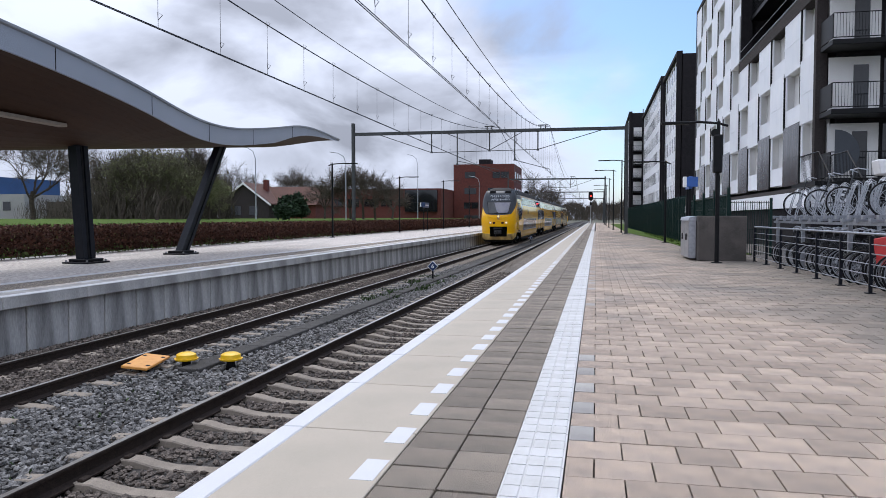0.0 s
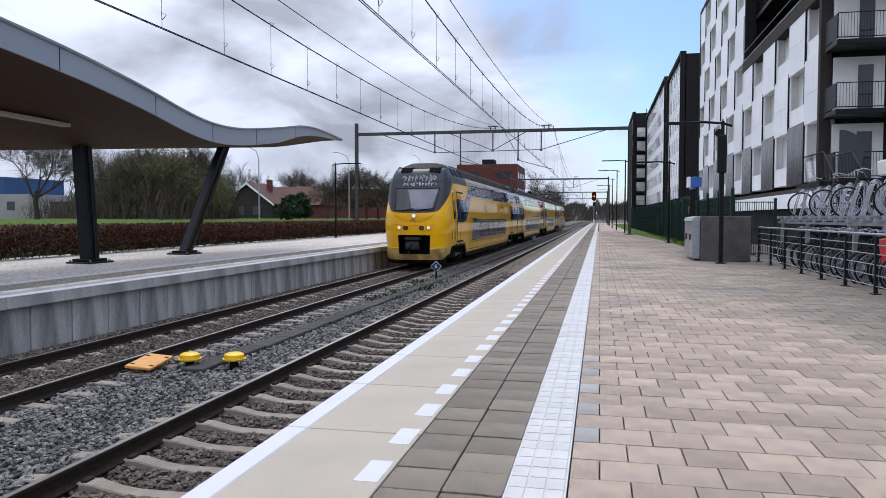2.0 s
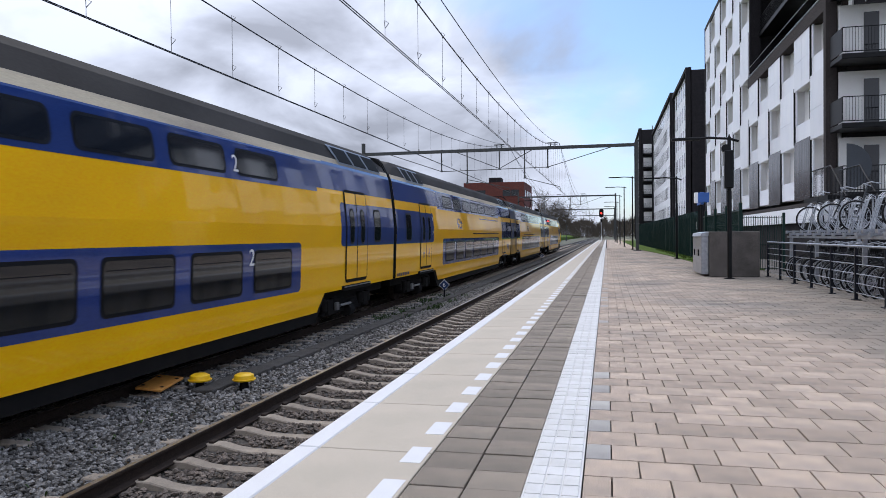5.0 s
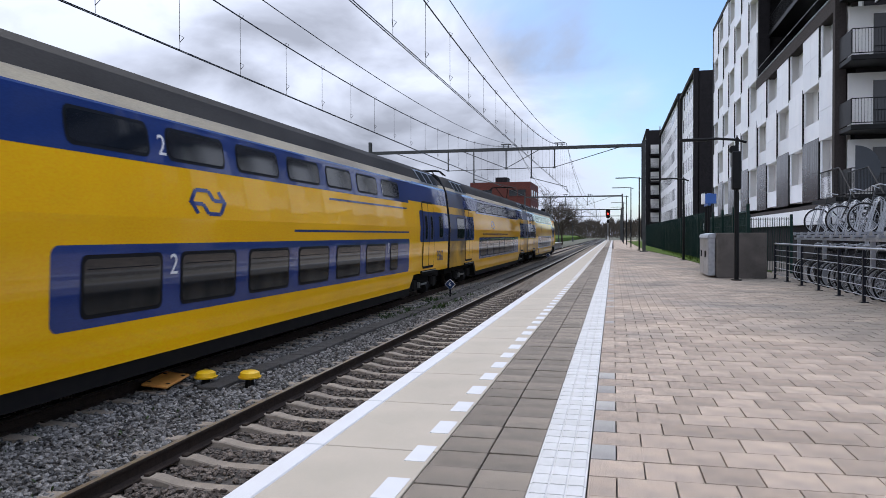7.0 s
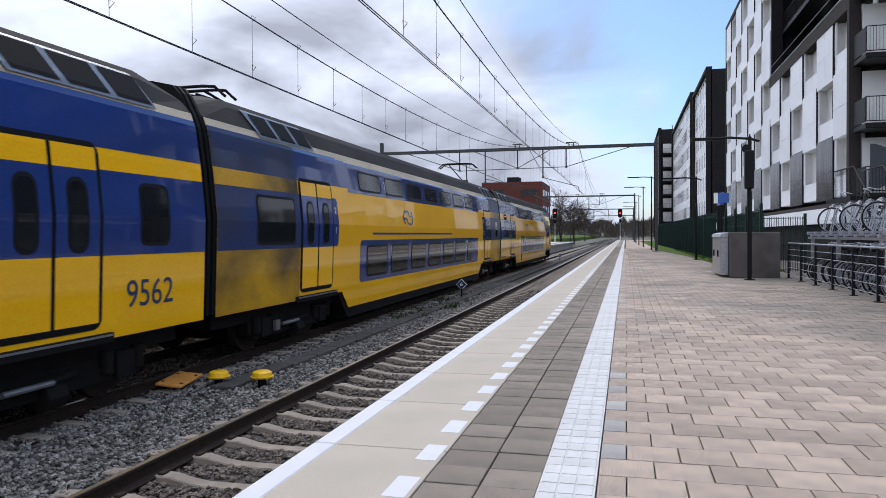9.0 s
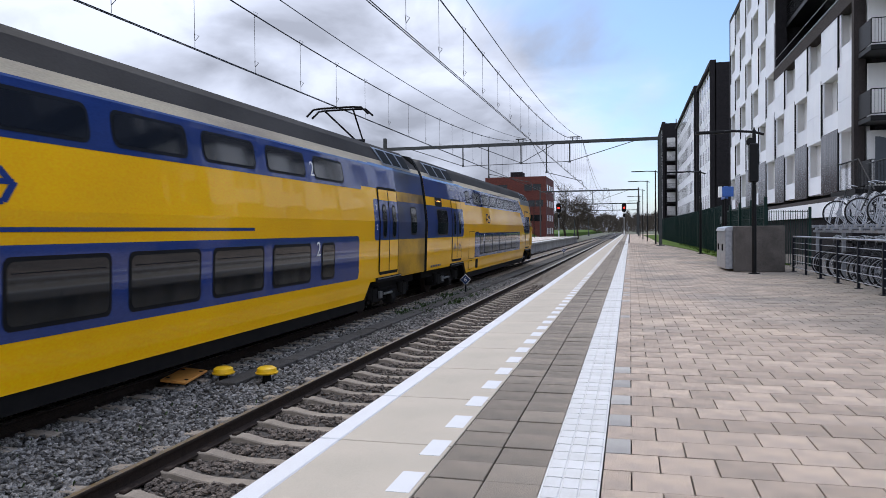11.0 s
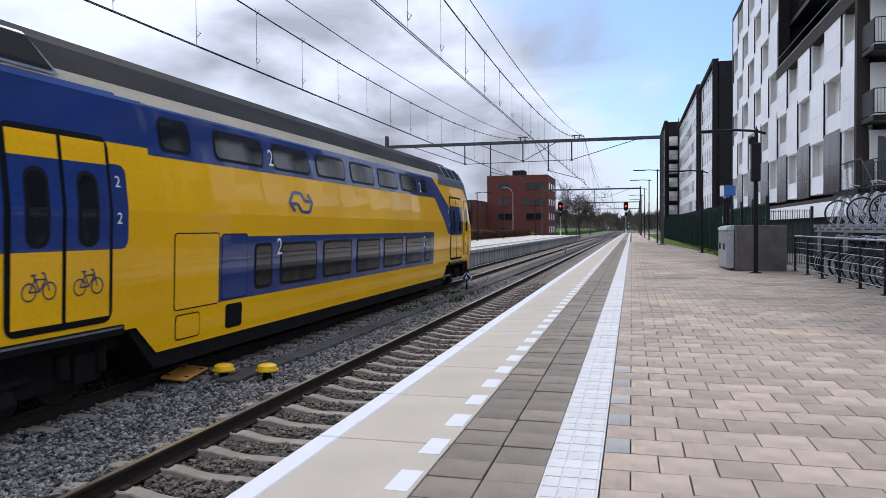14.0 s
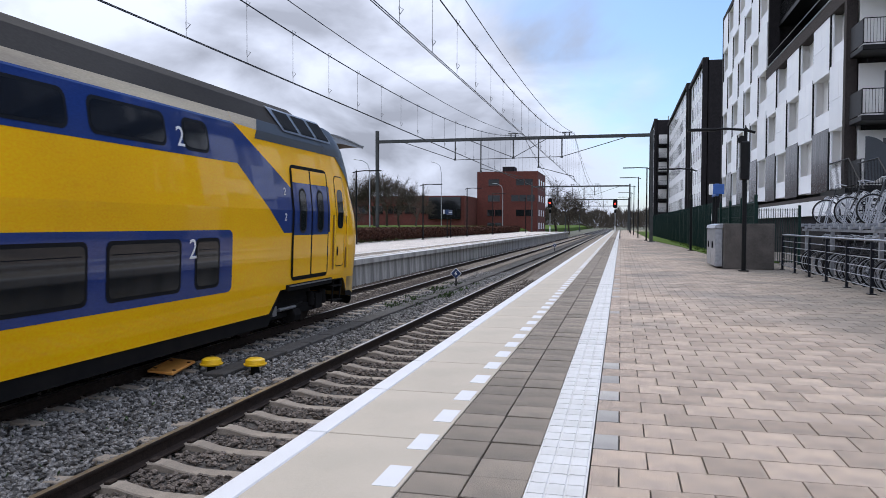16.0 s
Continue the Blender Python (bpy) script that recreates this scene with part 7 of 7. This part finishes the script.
for y in (-1.05, -0.02):
    bm = bmesh.new()
    box(bm, -0.115, -0.1, y, y + 1.0, 0.1, 1.16)
    d = part("door", bm, M_GALV, ut)
    bm = bmesh.new()
    box(bm, -0.15, -0.115, y + 0.45, y + 0.5, 0.6, 0.8)
    part("handle", bm, M_BLACK, d)

# green mesh and palisade fence
fn = empty("green_fence", pose(0, 0, 0), "dark green palisade fence with bent tops", "fence")
def fence_x(y):
    return 4.35 - max(0, y - 40) * 0.012
bmp = bmesh.new()
box(bmp, -0.03, 0.03, -0.01, 0.01, 0, 2.15)
prism(bmp, [(-0.03, 2.15), (0.03, 2.15), (0.28, 2.42), (0.22, 2.45)], "y", -0.01, 0.01)
me = mesh_of(bmp, "slat", M_GREEN)
y, n = 38.5, 0
while y < 96 and n < 290:
    shared("slat", me, fn, pose(fence_x(y), y, 0))
    y += 0.2
    n += 1
bmq = bmesh.new()
box(bmq, -0.05, 0.05, -0.05, 0.05, 0, 2.3)
me = mesh_of(bmq, "post", M_GREEN)
for k in range(24):
    y = 26.0 + k * 2.9
    shared("post", me, fn, pose(fence_x(y), y, 0))
for z in (0.3, 1.2, 2.05):
    bm = bmesh.new()
    tube(bm, [(fence_x(y) + 0.04, y, z) for y in (26, 40, 70, 96)], 0.025, 6)
    part("rail", bm, M_GREEN, fn)
fm = empty("green_mesh_fence", pose(0, 0, 0), "dark green mesh fence panels beside the sign", "fence")
for k in range(5):
    y = 26.2 + k * 2.45
    bm = bmesh.new()
    for j in range(34):
        rod(bm, (4.4, y + j * 0.072, 0.05), (4.4, y + j * 0.072, 2.1), 0.012, seg=4, caps=False)
    for z in (0.1, 0.6, 1.1, 1.6, 2.05):
        rod(bm, (4.4, y, z), (4.4, y + 2.4, z), 0.012, seg=4)
    part("panel", bm, M_GREEN, fm)
for k in range(2):
    bm = bmesh.new()
    x = 4.4 + k * 1.3
    box(bm, x - 0.04, x + 0.04, 26.0, 26.08, 0, 1.95)
    part("post", bm, M_GREEN, fm)
for k in range(1):
    bm = bmesh.new()
    x = 4.4 + k * 1.3
    for j in range(18):
        rod(bm, (x + j * 0.072, 26.04, 0.05), (x + j * 0.072, 26.04, 1.85), 0.012, seg=4, caps=False)
    for z in (0.1, 0.9, 1.8):
        rod(bm, (x, 26.04, z), (x + 1.3, 26.04, z), 0.012, seg=4)
    part("panel", bm, M_GREEN, fm)

# railing before the bicycle stands
rl = empty("steel_railing", pose(0, 0, 0), "grey steel railing with five rails round the bicycle stands", "railing")
RX = 4.58
posts = [22.9 - k * 1.55 for k in range(13)]
for y in posts:
    bm = bmesh.new()
    box(bm, RX - 0.028, RX + 0.028, y - 0.022, y + 0.022, -0.02, 0.98)
    box(bm, RX - 0.07, RX + 0.07, y - 0.07, y + 0.07, -0.01, 0.015)
    part("post", bm, M_COLUMN, rl)
bm = bmesh.new()
rod(bm, (RX, posts[0], 1.02), (RX, posts[-1], 1.02), 0.021, seg=12)
part("handrail", bm, M_GALV, rl, "bright galvanised handrail", smooth=True)
for z in (0.14, 0.32, 0.5, 0.68, 0.84):
    bm = bmesh.new()
    rod(bm, (RX, posts[0], z), (RX, posts[-1], z), 0.009, seg=8)
    part("rail", bm, M_GALV, rl)

# two-tier bicycle stand and its bicycles
rk = empty("bicycle_stand", pose(0, 0, 0), "galvanised two-tier bicycle stand with tall hoops", "bicycle rack")
for y in (6, 9.5, 13, 16.5, 20, 22.6):
    for x in (5.15, 6.9):
        bm = bmesh.new()
        box(bm, x - 0.04, x + 0.04, y - 0.04, y + 0.04, -0.3, 1.15)
        part("upright", bm, M_GALV, rk)
for x in (5.1, 6.95):
    bm = bmesh.new()
    box(bm, x - 0.03, x + 0.03, 4, 22.8, 1.14, 1.2)
    part("beam", bm, M_GALV, rk)
bmg = bmesh.new()
prism(bmg, [(-0.05, 0), (0.05, 0), (0.05, 0.05), (0.042, 0.05), (0.042, 0.012), (-0.042, 0.012), (-0.042, 0.05), (-0.05, 0.05)], "x", 0, 2.0)
box(bmg, -0.04, 0.0, -0.07, 0.07, -0.03, 0.055)
gut = mesh_of(bmg, "channel", M_GALV)
bmh = bmesh.new()
for o in (-0.09, 0.09):
    tube(bmh, [(0.25, o, 0.05), (0.36, o, 0.5), (0.44, o, 0.76), (0.5, o * 0.6, 0.82), (0.58, o, 0.76), (0.56, o, 0.36), (0.8, o, 0.05)], 0.0115, 6)
tube(bmh, [(0.44, -0.09, 0.76), (0.44, 0.09, 0.76)], 0.011, 6)
hoop = mesh_of(bmh, "hoop", M_GALV)
bmh = bmesh.new()
tube(bmh, [(1.3, -0.09, 0.05), (1.36, -0.09, 0.32), (1.36, 0.09, 0.32), (1.3, 0.09, 0.05)], 0.014, 6)
loop = mesh_of(bmh, "wheel_loop", M_GALV)
k = 0
y = 4.6
while y < 22.6:
    z = 1.22 + (0.07 if k % 2 else 0)
    shared("channel", gut, rk, pose(5.05, y, z))
    shared("hoop", hoop, rk, pose(5.05 + (0.12 if k % 2 else 0), y, z))
    shared("wheel_loop", loop, rk, pose(5.05 + (0.12 if k % 2 else 0), y, z))
    y += 0.4
    k += 1


def wheel_mesh():
    bm = bmesh.new()
    n = 24
    r = 0.34
    pts = [(r * math.cos(a), 0, r * math.sin(a)) for a in np.linspace(0, math.tau, n + 1)]
    tube(bm, pts, 0.02, 5)
    dark_faces = len(bm.faces)
    tube(bm, [(p[0] * 0.92, 0, p[2] * 0.92) for p in pts], 0.009, 5)
    for a in np.linspace(0, math.tau, 15)[:-1]:
        rod(bm, (0, 0.02, 0), (r * math.cos(a), 0, r * math.sin(a)), 0.003, seg=3, caps=False)
    rod(bm, (0, -0.05, 0), (0, 0.05, 0), 0.03)
    for f in list(bm.faces)[dark_faces:]:
        f.material_index = 1
    return mesh_of(bm, "wheel", [M_TYRE, M_GALV])


WHEEL = wheel_mesh()


def bicycle(m, paint, label, basket=None):
    b = empty("bicycle", m, label, "bicycle", "bicycles on the stands")
    shared("wheel", WHEEL, b, pose(-0.52, 0, 0.36))
    shared("wheel", WHEEL, b, pose(0.55, 0, 0.36))
    bm = bmesh.new()
    tube(bm, [(-0.52, 0, 0.36), (-0.1, 0, 0.3), (-0.25, 0, 0.85)], 0.018, 6)
    tube(bm, [(-0.52, 0, 0.36), (-0.22, 0, 0.72)], 0.014, 6)
    tube(bm, [(-0.1, 0, 0.3), (0.34, 0, 0.82)], 0.02, 6)
    tube(bm, [(-0.22, 0, 0.72), (0.34, 0, 0.86)], 0.018, 6)
    tube(bm, [(0.32, 0, 1.0), (0.38, 0, 0.75), (0.55, 0, 0.36)], 0.018, 6)
    part("frame", bm, paint, b)
    bm = bmesh.new()
    tube(bm, [(0.12, -0.28, 1.05), (0.3, -0.2, 1.1), (0.34, 0, 1.08), (0.3, 0.2, 1.1), (0.12, 0.28, 1.05)], 0.014, 6)
    rod(bm, (0.33, 0, 0.95), (0.34, 0, 1.08), 0.014)
    part("handlebar", bm, M_GALV, b)
    bm = bmesh.new()
    prism(bm, [(-0.42, -0.09), (-0.42, 0.09), (-0.2, 0.04), (-0.12, 0.02), (-0.12, -0.02), (-0.2, -0.04)], "z", 0.93, 0.99)
    rod(bm, (-0.26, 0, 0.8), (-0.27, 0, 0.95), 0.014)
    part("saddle", bm, M_RUBBER, b, bevel=0.008)
    bm = bmesh.new()
    pts = [(-0.52 + 0.385 * math.cos(a), 0, 0.36 + 0.385 * math.sin(a)) for a in np.linspace(0.4, 3.0, 10)]
    prev = None
    for p in pts:
        cur = [bm.verts.new((p[0], -0.028, p[2] - 0.012)), bm.verts.new((p[0], 0, p[2] + 0.008)), bm.verts.new((p[0], 0.028, p[2] - 0.012))]
        if prev:
            for k in range(2):
                bm.faces.new((prev[k], prev[k + 1], cur[k + 1], cur[k]))
        prev = cur
    part("mudguard", bm, M_RUBBER, b)
    if basket:
        bm = bmesh.new()
        if basket is M_RED:
            prism(bm, [(0.4, 0.5), (0.78, 0.5), (0.84, 1.0), (0.36, 1.0)], "y", -0.34, 0.34)
        else:
            prism(bm, [(0.4, 0.82), (0.75, 0.82), (0.8, 1.1), (0.36, 1.1)], "y", -0.2, 0.2)
        part("crate", bm, basket, b, bevel=0.02)
    return b


rnd = random.Random(11)
y = 5.0
k = 0
while y < 22.3:
    s = rnd.choice((0, 180))
    red = k == 26
    bicycle(pose(5.75 + rnd.uniform(-0.12, 0.12), y, -0.06, rnd.uniform(-6, 6), 0, 180 if red else s + rnd.uniform(-5, 5)), M_BIKE,
            "dark bicycle with a red front crate on the lower stand" if red else "dark city bicycle parked on the lower stand", M_RED if red else None)
    y += rnd.uniform(0.3, 0.45)
    k += 1
for y, lab, bk in ((21.6, "black city bicycle on the upper stand", None), (19.6, "black city bicycle on the upper stand", None), (17.9, "black city bicycle on the upper stand", None),
                   (15.2, "black bicycle with white pannier on the upper stand", M_WHITE), (12.4, "black city bicycle on the upper stand", None)):
    bicycle(pose(5.95, y, 1.28, rnd.uniform(-4, 4), 0, 180 + rnd.uniform(-6, 6)), M_BIKE, lab, bk)


# paving of the walkway, its stones last
bm = bmesh.new()
box(bm, -0.144, 0.144, -0.149, 0.149, -0.05, 0.0)
for o in (-0.092, 0.0, 0.092):
    for q in (-0.073, 0.077):
        prism(bm, [(o - 0.0435, 0.0), (o - 0.038, 0.005), (o + 0.038, 0.005), (o + 0.0435, 0.0)], "y", q - 0.069, q + 0.069)
paving_me = mesh_of(bm, "tactile_tile", M_TACTILE)
y = 1.5
n = 0
while y < 80:
    shared("tactile_tile", paving_me, plat, pose(-0.297, y, 0.002 + random.gauss(0, 0.001)))
    y += 0.302
    n += 1
bm = bmesh.new()
box(bm, -0.441, -0.159, 80, P_END, -0.01, 0.002)
part("tactile_strip", bm, M_TACTILE, plat)
smooth_tile = tile_mesh("border_tile", 0.142, 0.292, 0.05, 0.002, M_GREYTILE)
paving("paver", tile_mesh("paver", 0.2915, 0.292, 0.05, 0.002, M_PAVER), M_PAVER_J, 17, 0.2915, 0.292, 0.05, 0.002, 0.3, 0.151, 0.302, 1.403, 9.5, 70, 0.5)
bm = bmesh.new()
box(bm, -1.05, -0.43, 80, P_END, -0.011, 0.0)
part("far_slabs", bm, M_DARKSLAB, plat)
bm = bmesh.new()
box(bm, 0.0, 5.18, 70, P_END, -0.011, 0.0)
part("far_paving", bm, M_PAVER, plat)
# beside the tactile line each second course begins with a half stone, some of them smooth and pale
rough_half = tile_mesh("half_paver", 0.142, 0.292, 0.05, 0.002, M_PAVER)
first = tile_mesh("first_paver", 0.2915, 0.292, 0.05, 0.002, M_PAVER)
y = 1.403
while y < 70:
    pale = random.random() < 0.42
    shared("border_tile" if pale else "half_paver", smooth_tile if pale else rough_half, plat, pose(-0.074, y, random.gauss(0, 0.0012)))
    shared("paver", first, plat, pose(0.0015, y + 0.302, random.gauss(0, 0.0012)))
    y += 0.604

# the platform and its tracks go on behind the viewpoint
for name, x0, y0, cols, half, material in (("paver_field", 0.151, 1.101, 17, 0.15, M_PAVER_J), ("dark_slab_field", -0.892, 1.389, 2, 0.0, M_DARKSLAB_J), ("tactile_field", -0.297, 1.198, 1, 0.0, M_TACTILE)):
    spots = [(x0 + k * 0.3 + (0 if row % 2 else half), y0 - row * 0.302, random.gauss(0, 0.0012)) for row in range(27) for k in range(-1 if half and row % 2 == 0 else 0, cols)]
    ob = joined_tiles(name, spots, 0.2915, 0.292, 0.05, 0.002, material)
    ob.parent = plat
    tagged(ob, kind="stuff")
spots = [(-0.074, 1.101 - row * 0.302, random.gauss(0, 0.0012)) for row in range(27) if row % 2]
ob = joined_tiles("half_paver_field", spots, 0.142, 0.292, 0.05, 0.002, M_PAVER_J)
ob.parent = plat
tagged(ob, kind="stuff")


motions()
